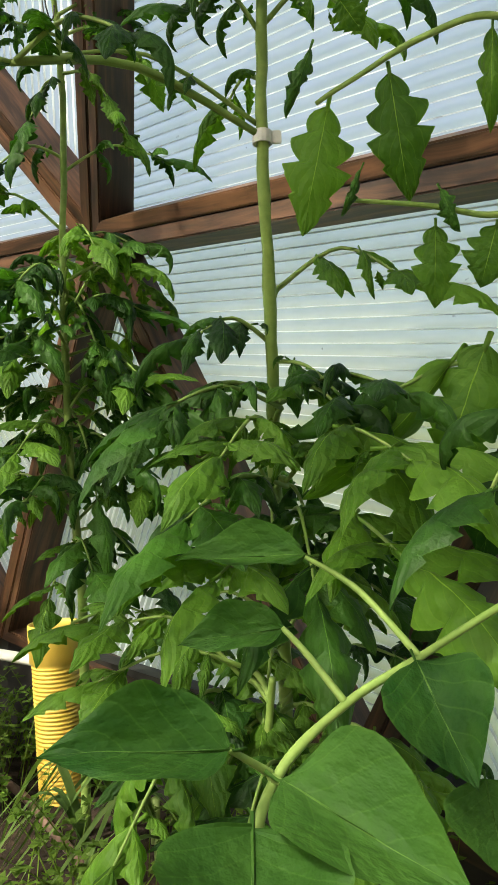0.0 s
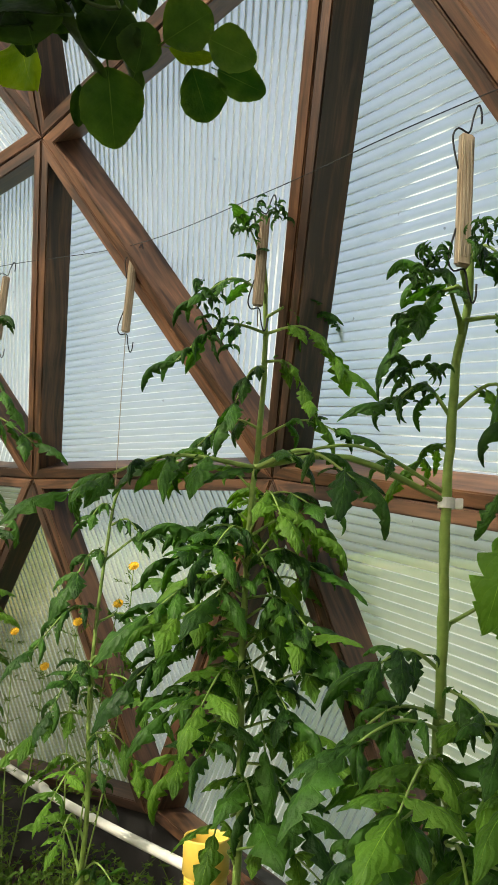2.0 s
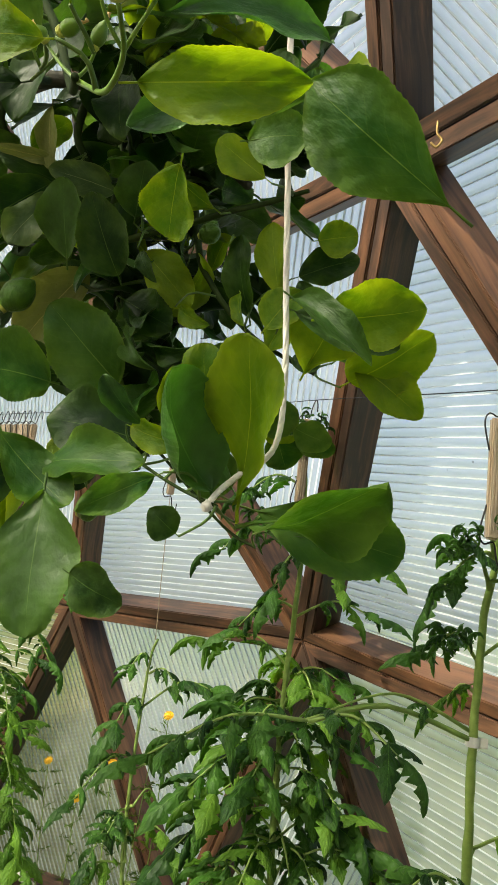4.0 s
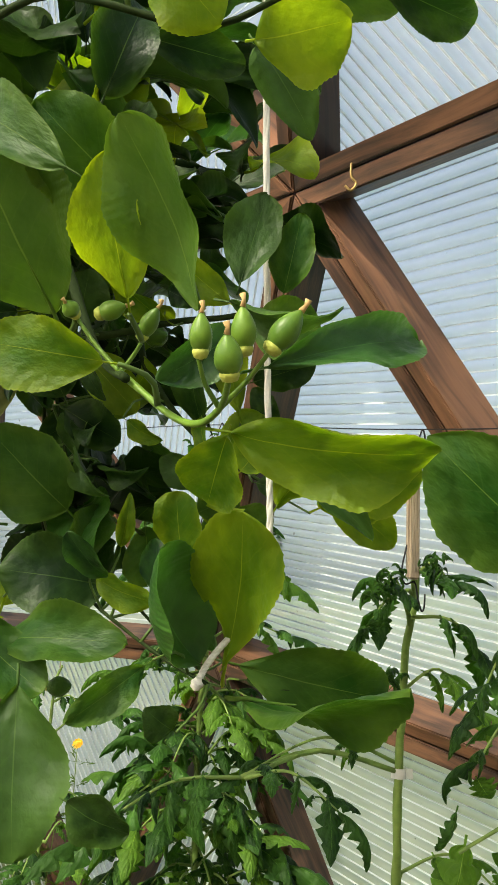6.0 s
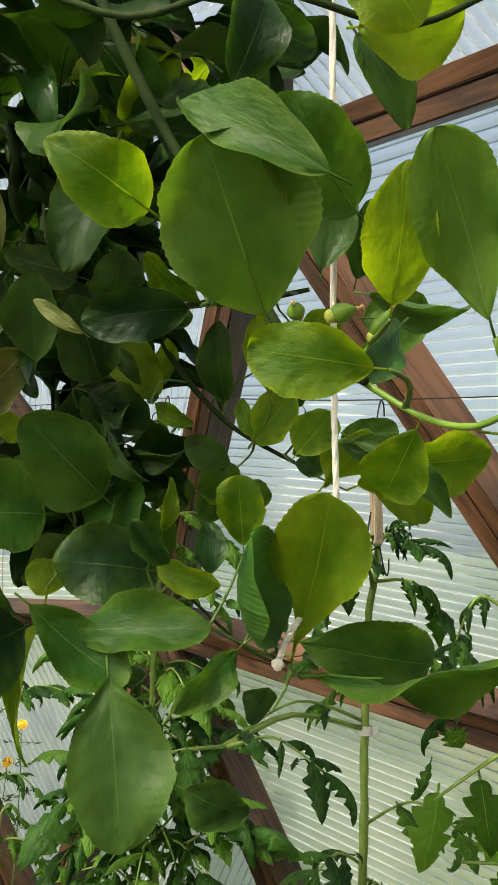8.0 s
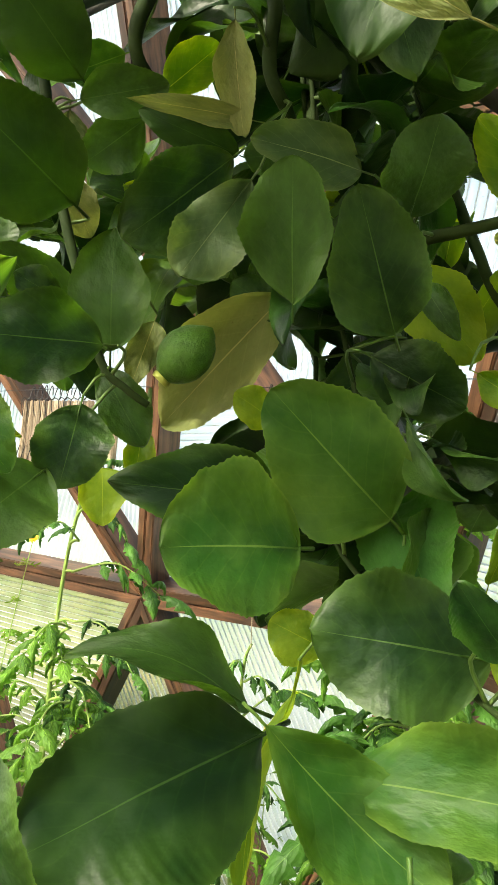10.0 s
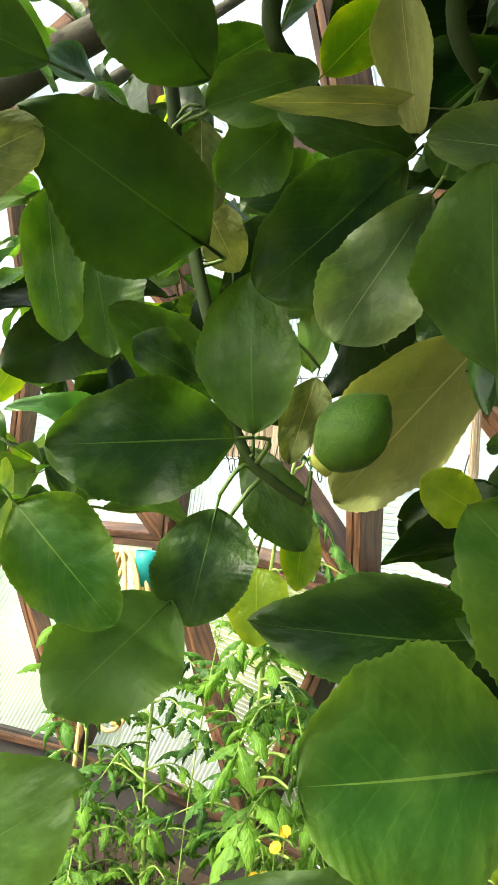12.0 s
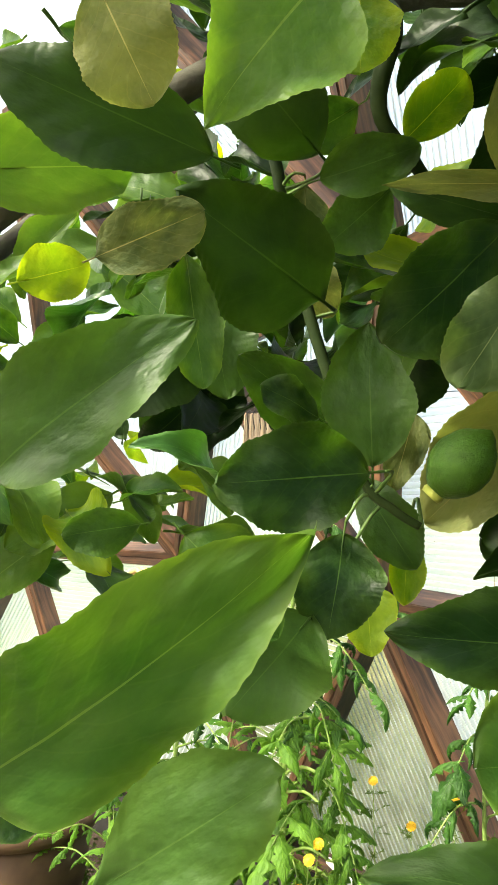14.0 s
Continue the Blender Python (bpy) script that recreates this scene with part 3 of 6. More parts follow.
# ---- plants: shared leaf shapes ----
def blade_mesh(name, mat, nu, nv, half, bend, fold, wave, twist=0.0, stalk=0.0, seed=0, quilt=0.0):
    """A leaf blade of length 1 along x, faces up z. half(u): half width; bend: drop of the tip; fold: lift of the edges."""
    bm = bmesh.new()
    uv = bm.loops.layers.uv.new("UVMap")
    rnd = random.Random(seed)
    ph = [rnd.uniform(0, 6.28) for _ in range(4)]
    grid = []
    for i in range(nu + 1):
        u = i / nu
        h = half(u)
        row = []
        for j in range(nv + 1):
            v = j / nv * 2 - 1
            y = v * h
            z = -bend * u**1.8 + fold * abs(v) ** 1.3 * h * 2 * (0.6 + 0.4 * u)
            z += wave * math.sin(u * 11 + ph[0] + (1.5 if v > 0 else 0)) * v * v * 0.5 + wave * 0.35 * math.sin(u * 6 + ph[1]) * (1 - v * v)
            z += quilt * math.cos(math.tau * (7.5 * (u - 0.2 * abs(v)) + 0.06 * math.sin(u * 9 + ph[2]))) * abs(v) * (1 - abs(v) ** 3)
            z += quilt * 0.7 * noise.noise((u * 7, v * 2.5, seed)) - 0.012 * math.exp(-((v / 0.12) ** 2)) * (1 - u)
            a = twist * u
            x = u - bend * 0.35 * u * u
            row.append(bm.verts.new((x, y * math.cos(a) - z * math.sin(a) * 0.3, z + y * math.sin(a))))
        grid.append(row)
    for i in range(nu):
        for j in range(nv):
            f = bm.faces.new((grid[i][j], grid[i + 1][j], grid[i + 1][j + 1], grid[i][j + 1]))
            for lp, (a, b) in zip(f.loops, ((i, j), (i + 1, j), (i + 1, j + 1), (i, j + 1))):
                lp[uv].uv = (a / nu, b / nv)
    if stalk:
        tube(bm, [(-stalk, 0, 0.02), (-stalk * 0.4, 0, -0.005), (0.03, 0, -0.004), (0.5, 0, -bend * 0.29 - 0.012)], [0.016, 0.014, 0.012, 0.004], 6)
    return smooth(mesh_of(bm, name, mat))


def lemon_outline(peak, blunt, seed):
    """Half width (0 to 1) along a lemon leaf: widest at peak, rounded ends, a finely scalloped margin."""
    ph = random.Random(seed).uniform(0, 6)
    power = math.log(0.5) / math.log(peak)

    def half(u):
        body = max(0.0, math.sin(math.pi * min(1, max(0, u)) ** power)) ** (blunt if u > peak else blunt + 0.12)
        scallop = 1 - 0.032 * abs(math.cos(u * 72)) * (0.3 + u) - 0.06 * abs(math.sin(u * (13 + ph) + ph)) * u + 0.03 * math.sin(u * 8 + ph) + 0.022 * math.sin(u * 17 + ph * 2)
        return max(0.006, body * scallop)

    return half


def lemon_blade(name, mat, peak=0.5, blunt=0.6, arch=0.08, cup=0.35, wave=0.03, twist=0.2, seed=0, nu=88, nv=12, ratio=0.62, hook=0.0, quilt=0.008):
    """A lemon leaf from (0, 0, 0) to (1, 0, 0). arch: rise of the middle; cup: half the arc (radians) of its section; hook: the tip's turn back."""
    bm = bmesh.new()
    uv = bm.loops.layers.uv.new("UVMap")
    rnd = random.Random(seed)
    ph = [rnd.uniform(0, 6.28) for _ in range(4)]
    half = lemon_outline(peak, blunt, seed)
    grid = []
    for i in range(nu + 1):
        u = i / nu
        a = twist * (u - 0.4)
        tip = max(0.0, u - 0.6) ** 2 * hook
        row = []
        for j in range(nv + 1):
            v = j / nv * 2 - 1
            h = 0.5 * half(u) * (1 + 0.11 * math.sin(ph[3] + 2.6 * u) * (1 if v > 0 else -1))
            c = cup * (0.75 + 0.5 * math.sin(math.pi * u))
            y = h * math.sin(c * v) / c if abs(c) > 0.02 else h * v
            z = h * ratio * (1 - math.cos(c * v)) / c if abs(c) > 0.02 else 0.0
            z += wave * (math.sin(u * 10 + ph[0] + (1.7 if v > 0 else 0)) * v * v * 1.15 + 0.3 * math.sin(u * 6 + ph[1]) * (1 - v * v)) * min(1, 6 * u, 5 * (1 - u) + 0.3)
            z += quilt * math.cos(math.tau * (7.5 * (u - 0.2 * abs(v)) + 0.06 * math.sin(u * 9 + ph[2]))) * abs(v) * (1 - abs(v) ** 3)
            z += 0.13 * ratio * noise.noise((u * 2.3 + seed, v * 1.1, seed * 0.7)) * (0.3 + v * v)
            z += quilt * 0.9 * noise.noise((u * 6, v * 2.5, seed)) - 0.008 * math.exp(-((v / 0.1) ** 2)) * (1 - u)
            y, z = y * math.cos(a) - z * math.sin(a), z * math.cos(a) + y * math.sin(a) * ratio
            row.append(bm.verts.new((u - tip * 0.35, y, z + arch * 4 * u * (1 - u) - tip)))
        grid.append(row)
    for i in range(nu):
        for j in range(nv):
            f = bm.faces.new((grid[i][j], grid[i + 1][j], grid[i + 1][j + 1], grid[i][j + 1]))
            for lp, (p, q) in zip(f.loops, ((i, j), (i + 1, j), (i + 1, j + 1), (i, j + 1))):
                lp[uv].uv = (p / nu, q / nv)
    line = [(u, 0, arch * 4 * u * (1 - u) - 0.021) for u in (0.04, 0.12, 0.2, 0.28, 0.36)]
    tube(bm, [(-0.13, 0, -0.02), (-0.05, 0, -0.012), *line], [0.016, 0.014, 0.011, 0.009, 0.007, 0.005, 0.003], 6)
    return smooth(mesh_of(bm, name, mat))


def tomato_blade(mat, turn, fold, wide, teeth, twist, seed):
    """A tomato leaflet of length 1 from the origin along x: it arches over by turn, folds down along its midrib and has a coarsely toothed margin."""
    nu, nv = 32, 6
    bm = bmesh.new()
    uv = bm.loops.layers.uv.new("UVMap")
    ph = random.Random(seed).uniform(0, 6)
    x = z = 0.0
    grid = []
    for i in range(nu + 1):
        u = i / nu
        a = 0.25 * turn - turn * u**1.3
        body = math.sin(math.pi * min(1, u**0.7 * 0.985 + 0.012)) ** 0.85
        s = (u * teeth + 0.15) % 1.0
        h = max(0.004, wide * body * (1 - (0.58 if u < 0.55 else 0.3) * s**1.5 if u < 0.85 else 1))
        row = []
        for j in range(nv + 1):
            v = j / nv * 2 - 1
            f = fold * (0.45 + 0.75 * abs(v)) + 0.12 * math.sin(u * 9 + ph + (2 if v > 0 else 0))
            y, drop = v * h * math.cos(f), abs(v) * h * math.sin(f) + 0.014 * math.cos(math.tau * 6 * (u - 0.25 * abs(v))) * abs(v) * (1.2 - abs(v)) + 0.02 * math.sin(u * 7 + ph) * abs(v) + 0.014 * noise.noise((u * 8, v * 3, seed))
            r = twist * (u - 0.2)
            y, drop = y * math.cos(r) + drop * math.sin(r), drop * math.cos(r) - y * math.sin(r)
            row.append(bm.verts.new((x - drop * math.sin(-a), y, z - drop * math.cos(a))))
        grid.append(row)
        x, z = x + math.cos(a) / nu, z + math.sin(a) / nu
    for i in range(nu):
        for j in range(nv):
            f = bm.faces.new((grid[i][j], grid[i + 1][j], grid[i + 1][j + 1], grid[i][j + 1]))
            for lp, (p, q) in zip(f.loops, ((i, j), (i + 1, j), (i + 1, j + 1), (i, j + 1))):
                lp[uv].uv = (p / nu, q / nv)
    tube(bm, [(-0.1, 0, -0.02), (0.0, 0, 0.0), (0.06, 0, 0.005)], [0.016, 0.014, 0.008], 6)
    return smooth(mesh_of(bm, "tomato_leaflet", mat))


LEMON_SHAPES = {}
for key, mat in LEMON_MAT.items():
    for k, (peak, blunt, arch, cup, wave, twist, hook) in enumerate(((0.50, 0.58, 0.05, 0.40, 0.040, 0.12, 0.0), (0.48, 0.62, 0.10, 0.75, 0.045, 0.45, 0.5), (0.5, 0.62, 0.14, 1.25, 0.04, -0.7, 1.0), (0.62, 0.56, 0.07, 0.5, 0.04, 0.2, 0.3), (0.42, 0.95, 0.06, 0.4, 0.03, 0.2, 0.2))):
        for n in range(3):
            LEMON_SHAPES[key, k, n] = lemon_blade("lemon_leaf", mat, peak + 0.04 * (n - 1), blunt, arch * (1.3 - 0.5 * n), cup * (1.25 - 0.3 * n), wave, twist * (1 - n), k * 5 + n, hook=hook)
TOMATO_SHAPES = {}
for light, mat in ((0, TOMATO_DARK), (1, TOMATO_LIGHT)):
    for k, (turn, fold, wide, teeth, twist) in enumerate(((1.3, 0.6, 0.25, 4, 0.4), (2.1, 0.9, 0.23, 5, -0.7), (0.9, 0.4, 0.27, 4, 0.3), (2.8, 1.05, 0.23, 4, 0.9))):
        TOMATO_SHAPES[light, k] = tomato_blade(mat, turn, fold, wide, teeth, twist, k + 20)


def leaf_pose(base, tip, normal, width):
    """Base to tip along x at the length of the leaf; width across; the normal up."""
    b, t = Vector(base), Vector(tip)
    x = t - b
    n = Vector(normal)
    n = (n - x * n.dot(x) / x.length_squared).normalized()
    y = n.cross(x.normalized())
    m = Matrix((x, y * width, n * x.length)).transposed().to_4x4()
    m.translation = b
    return m


# ---- lemon tree ----
lemon_tree = thing("lemon_tree", "leafy lemon tree with glossy scalloped leaves and small green fruit", "lemon tree", (-1.05, 0.05, 0.02))
TREE = Vector((-1.05, 0.05, 0.02))
BOUGHS = (
    ("trunk", OLD_BARK, ((-1.05, 0.05, 0.0), (-1.06, 0.07, 0.6), (-1.04, 0.06, 1.2), (-1.02, 0.12, 1.7)), 0.034, 0.022),
    ("limb", OLD_BARK, ((-1.02, 0.12, 1.65), (-0.95, 0.25, 2.0), (-0.78, 0.44, 2.28), (-0.58, 0.52, 2.38), (-0.40, 0.50, 2.30), (-0.27, 0.42, 2.16)), 0.020, 0.005),
    ("limb", OLD_BARK, ((-1.02, 0.12, 1.68), (-0.92, 0.10, 2.1), (-0.72, 0.05, 2.35), (-0.46, 0.02, 2.30), (-0.33, 0.0, 2.15)), 0.016, 0.005),
    ("limb", OLD_BARK, ((-1.02, 0.12, 1.66), (-1.0, 0.4, 2.1), (-0.9, 0.65, 2.4), (-0.75, 0.8, 2.6)), 0.016, 0.004),
    ("branch", BARK, ((-0.50, 0.02, 2.29), (-0.40, 0.0, 2.14), (-0.304, -0.009, 2.081), (-0.249, -0.031, 2.076), (-0.192, -0.026, 2.066), (-0.158, -0.029, 2.078), (-0.132, -0.02, 2.101)), 0.0017, 0.0012),
    ("branch", BARK, ((-0.44, 0.50, 2.30), (-0.41, 0.41, 2.12), (-0.387, 0.379, 2.077), (-0.333, 0.363, 2.078), (-0.276, 0.349, 2.085), (-0.22, 0.322, 2.082), (-0.184, 0.311, 2.086)), 0.005, 0.0018),
    ("branch", BARK, ((-0.36, 0.48, 2.24), (-0.311, 0.414, 2.087), (-0.291, 0.408, 2.046), (-0.258, 0.407, 2.006), (-0.223, 0.399, 1.978), (-0.178, 0.395, 1.954)), 0.004, 0.0016),
    ("branch", BARK, ((-0.60, 0.51, 2.37), (-0.60, 0.39, 2.25), (-0.578, 0.362, 2.177), (-0.560, 0.356, 2.12), (-0.536, 0.349, 2.058), (-0.515, 0.35, 2.004), (-0.50, 0.355, 1.99), (-0.488, 0.362, 1.982)), 0.0042, 0.0020),
    ("branch", BARK, ((-0.58, 0.51, 2.37), (-0.51, 0.36, 2.25), (-0.506, 0.334, 2.187), (-0.495, 0.355, 2.167), (-0.49, 0.391, 2.153)), 0.0055, 0.003),
    ("branch", BARK, ((-0.50, 0.52, 2.36), (-0.44, 0.38, 2.25), (-0.428, 0.352, 2.175), (-0.419, 0.371, 2.15), (-0.433, 0.407, 2.117)), 0.0055, 0.003),
    ("branch", BARK, ((-0.44, 0.45, 2.28), (-0.42, 0.46, 2.12), (-0.41, 0.46, 2.0), (-0.395, 0.43, 1.93), (-0.355, 0.37, 1.885), (-0.30, 0.31, 1.848), (-0.246, 0.265, 1.82), (-0.21, 0.243, 1.806)), 0.0018, 0.0012),
    ("branch", BARK, ((-0.43, 0.44, 2.28), (-0.41, 0.43, 2.12), (-0.376, 0.418, 1.992), (-0.352, 0.412, 1.913), (-0.334, 0.385, 1.883), (-0.302, 0.356, 1.867), (-0.238, 0.367, 1.808), (-0.207, 0.36, 1.792)), 0.0018, 0.0012),
    ("branch", BARK, ((-0.33, 0.0, 2.15), (-0.285, 0.012, 2.055), (-0.25, 0.015, 1.99), (-0.228, 0.0, 1.948), (-0.21, -0.03, 1.93)), 0.0026, 0.0016),
    ("branch", BUD, ((-0.214, -0.023, 1.934), (-0.194, -0.036, 1.918), (-0.182, -0.050, 1.911), (-0.174, -0.062, 1.913), (-0.169, -0.079, 1.917)), 0.0013, 0.0009),
    ("branch", BUD, ((-0.174, -0.062, 1.913), (-0.177, -0.068, 1.918), (-0.178, -0.074, 1.924)), 0.0009, 0.0007),
    ("branch", BUD, ((-0.174, -0.062, 1.913), (-0.167, -0.067, 1.919), (-0.160, -0.070, 1.927)), 0.0009, 0.0007),
    ("branch", BUD, ((-0.214, -0.023, 1.934), (-0.210, -0.022, 1.940), (-0.206, -0.025, 1.945)), 0.0009, 0.0007),
    ("branch", BUD, ((-0.214, -0.023, 1.934), (-0.224, -0.021, 1.945), (-0.231, -0.021, 1.954)), 0.0009, 0.0007),
)
BOUGH_POINTS = []
for kind, mat, pts, r0, r1 in BOUGHS:
    line = spline(pts, 6 * (len(pts) - 1))
    bm = bmesh.new()
    n = len(line)
    rr = [(r0 + (r1 - r0) * i / (n - 1)) * (1 + 0.12 * noise.noise(p * 30)) for i, p in enumerate(line)]
    tube(bm, [p - TREE + Vector((0.002 * noise.noise(p * 25), 0.002 * noise.noise(p * 25 + Vector((9, 0, 0))), 0)) for p in line], rr, 10)
    part(kind, bm, mat, lemon_tree, soft=True)
    if kind != "trunk":
        BOUGH_POINTS += line

TWIG_COUNT = [0]


def twig_to(base, way):
    """A thin green twig that joins a leaf's foot to the nearest branch."""
    b = Vector(base)
    near = min(BOUGH_POINTS, key=lambda p: (p - b).length)
    gap = (near - b).length
    if 0.004 < gap < (0.065 if b.y > 0.15 else 0.03):
        midway = b.lerp(near, 0.5) + Vector((0, 0, 0.12 * gap)) - way * 0.18 * gap
        bm = bmesh.new()
        tube(bm, [p - TREE for p in spline((b, midway, near), 5)], [0.0008, 0.0009, 0.001, 0.0011, 0.0012, 0.0013], 5)
        part("twig", bm, TWIG_GREEN, lemon_tree, soft=True)


def lemon_leaf(base, tip, normal, width, look_, bent, **form):
    """One leaf on its stalk; form gives a leaf of its own shape."""
    shape = LEMON_SHAPES[look_, bent, TWIG_COUNT[0] % 3]
    TWIG_COUNT[0] += 1
    if form:
        shape = lemon_blade("lemon_leaf", LEMON_MAT[look_], seed=TWIG_COUNT[0], ratio=width / (Vector(tip) - Vector(base)).length, **form)
    m = leaf_pose(base, tip, normal, width)
    part("leaf", shape, None, lemon_tree, m=Matrix.Translation(-TREE) @ m)
    way = (Vector(tip) - Vector(base)).normalized()
    twig_to(Vector(base) - way * 0.12 * (Vector(tip) - Vector(base)).length, way)


lemon_leaf((-0.188, 0.064, 1.994), (-0.134, 0.065, 1.989), (-0.066, -0.513, -0.856), 0.022, 'm', 1)
lemon_leaf((-0.211, -0.041, 2.091), (-0.185, -0.029, 2.064), (-0.206, -0.803, -0.559), 0.036, 'y', 0)
lemon_leaf((-0.270, -0.003, 1.986), (-0.245, -0.000, 1.969), (-0.280, -0.791, -0.544), 0.025, 'm', 1)
lemon_leaf((-0.251, 0.051, 2.092), (-0.235, 0.053, 2.146), (0.392, -0.916, -0.082), 0.040, 'm', 1)
lemon_leaf((-0.168, 0.220, 1.950), (-0.108, 0.202, 1.899), (-0.022, -0.951, 0.308), 0.027, 'm', 1)
lemon_leaf((-0.172, 0.250, 1.953), (-0.096, 0.259, 1.930), (0.062, -0.983, -0.173), 0.036, 'm', 0)
lemon_leaf((-0.349, 0.361, 1.926), (-0.407, 0.320, 1.985), (0.301, -0.897, -0.323), 0.075, 'b', 0)
lemon_leaf((-0.299, 0.316, 1.866), (-0.374, 0.290, 1.874), (0.338, -0.929, 0.149), 0.069, 'm', 0)
lemon_leaf((-0.392, 0.295, 1.828), (-0.460, 0.213, 1.792), (0.448, -0.648, 0.615), 0.078, 'd', 0)
lemon_leaf((-0.401, 0.304, 1.836), (-0.473, 0.260, 1.861), (0.543, -0.510, 0.667), 0.043, 'm', 1)
lemon_leaf((-0.399, 0.074, 1.872), (-0.373, 0.060, 1.837), (0.163, -0.873, 0.460), 0.024, 'm', 0)
lemon_leaf((-0.399, 0.320, 2.027), (-0.395, 0.283, 2.087), (0.018, -0.855, -0.518), 0.047, 'm', 0)
lemon_leaf((-0.348, 0.322, 2.013), (-0.363, 0.276, 2.068), (0.175, -0.783, -0.598), 0.051, 'm', 0)
lemon_leaf((-0.345, 0.331, 2.075), (-0.330, 0.302, 2.113), (0.252, -0.714, -0.653), 0.046, 'm', 0)
lemon_leaf((-0.271, 0.329, 2.081), (-0.316, 0.304, 2.110), (-0.225, -0.541, -0.811), 0.034, 'y', 1)
lemon_leaf((-0.337, 0.334, 2.042), (-0.318, 0.334, 2.013), (-0.106, -0.991, -0.084), 0.019, 'm', 1)
lemon_leaf((-0.355, 0.387, 2.069), (-0.307, 0.405, 2.021), (0.177, -0.964, -0.198), 0.047, 'y', 0)
lemon_leaf((-0.367, 0.382, 2.017), (-0.314, 0.382, 1.989), (-0.158, -0.933, -0.325), 0.047, 'm', 0)
lemon_leaf((-0.371, 0.336, 2.104), (-0.422, 0.301, 2.107), (0.538, -0.801, -0.262), 0.035, 's', 0)
lemon_leaf((-0.331, 0.366, 1.969), (-0.283, 0.358, 1.958), (-0.271, -0.558, -0.784), 0.025, 'm', 2)
lemon_leaf((-0.244, 0.416, 1.959), (-0.285, 0.414, 1.982), (-0.072, -0.981, -0.181), 0.033, 'm', 0)
lemon_leaf((-0.300, 0.355, 1.897), (-0.292, 0.341, 1.940), (0.286, -0.892, -0.350), 0.019, 'y', 1)
lemon_leaf((-0.342, 0.343, 1.976), (-0.313, 0.342, 1.932), (-0.466, -0.838, -0.284), 0.020, 'm', 2)
lemon_leaf((-0.340, 0.334, 1.872), (-0.322, 0.391, 1.938), (0.570, -0.697, 0.434), 0.038, 'm', 1)
lemon_leaf((-0.279, 0.365, 2.122), (-0.247, 0.359, 2.107), (-0.337, -0.878, -0.340), 0.027, 'g', 1)
lemon_leaf((-0.309, 0.378, 2.007), (-0.276, 0.372, 1.988), (-0.397, -0.826, -0.401), 0.022, 'y', 1)
lemon_leaf((-0.378, 0.370, 1.856), (-0.410, 0.365, 1.869), (0.180, -0.984, 0.018), 0.032, 'y', 0)
lemon_leaf((-0.389, 0.337, 1.840), (-0.396, 0.303, 1.728), (-0.317, -0.901, 0.295), 0.023, 'y', 1)
lemon_leaf((-0.518, 0.337, 1.977), (-0.517, 0.320, 1.929), (0.541, -0.790, 0.289), 0.046, 'm', 0)
lemon_leaf((-0.524, 0.367, 2.006), (-0.493, 0.372, 1.959), (0.161, -0.987, 0.005), 0.033, 'm', 1)
lemon_leaf((-0.560, 0.264, 1.974), (-0.521, 0.280, 1.933), (0.573, -0.788, 0.227), 0.042, 'b', 0)
lemon_leaf((-0.524, 0.317, 1.939), (-0.538, 0.269, 1.901), (0.718, -0.548, 0.429), 0.052, 'm', 0)
lemon_leaf((-0.614, 0.345, 2.120), (-0.600, 0.356, 2.048), (0.621, -0.784, 0.003), 0.044, 'm', 0)
lemon_leaf((-0.544, 0.375, 2.034), (-0.573, 0.321, 2.065), (0.631, -0.609, -0.480), 0.040, 'm', 0)
lemon_leaf((-0.539, 0.348, 2.035), (-0.560, 0.323, 2.049), (0.788, -0.611, 0.076), 0.026, 'm', 0)
lemon_leaf((-0.508, 0.361, 2.157), (-0.543, 0.357, 2.129), (0.460, -0.774, -0.435), 0.037, 'm', 0)
lemon_leaf((-0.508, 0.404, 2.044), (-0.516, 0.395, 2.000), (0.477, -0.873, 0.104), 0.025, 'p', 0)
lemon_leaf((-0.424, 0.406, 1.982), (-0.447, 0.390, 1.996), (0.498, -0.850, -0.175), 0.027, 'y', 0)
lemon_leaf((-0.511, 0.409, 1.977), (-0.508, 0.396, 1.939), (0.257, -0.911, 0.322), 0.022, 'y', 1)
lemon_leaf((-0.531, 0.397, 1.948), (-0.521, 0.385, 1.912), (0.419, -0.820, 0.390), 0.033, 'y', 0)
lemon_leaf((-0.421, 0.370, 2.134), (-0.439, 0.349, 2.122), (0.816, -0.532, -0.227), 0.026, 'm', 0)
lemon_leaf((-0.560, 0.362, 2.168), (-0.567, 0.381, 2.126), (0.201, -0.884, -0.421), 0.034, 'p', 0)
lemon_leaf((-0.536, 0.332, 2.155), (-0.489, 0.349, 2.171), (0.438, -0.745, -0.504), 0.033, 'm', 0)
lemon_leaf((-0.577, 0.393, 2.140), (-0.565, 0.415, 2.106), (0.514, -0.790, -0.335), 0.030, 'p', 0)
lemon_leaf((-0.435, 0.456, 2.063), (-0.471, 0.442, 2.083), (0.243, -0.943, -0.228), 0.034, 'm', 0)
lemon_leaf((-0.632, 0.399, 2.007), (-0.654, 0.340, 2.024), (0.882, -0.201, 0.427), 0.034, 'g', 1)
lemon_leaf((-0.534, 0.161, 2.153), (-0.524, 0.182, 2.119), (0.519, -0.791, -0.324), 0.039, 'p', 0)
lemon_leaf((-0.586, 0.289, 2.110), (-0.579, 0.301, 2.044), (0.401, -0.909, -0.118), 0.031, 'b', 0)
lemon_leaf((-0.433, 0.127, 2.102), (-0.455, 0.114, 2.065), (0.622, -0.779, -0.084), 0.037, 'b', 4)
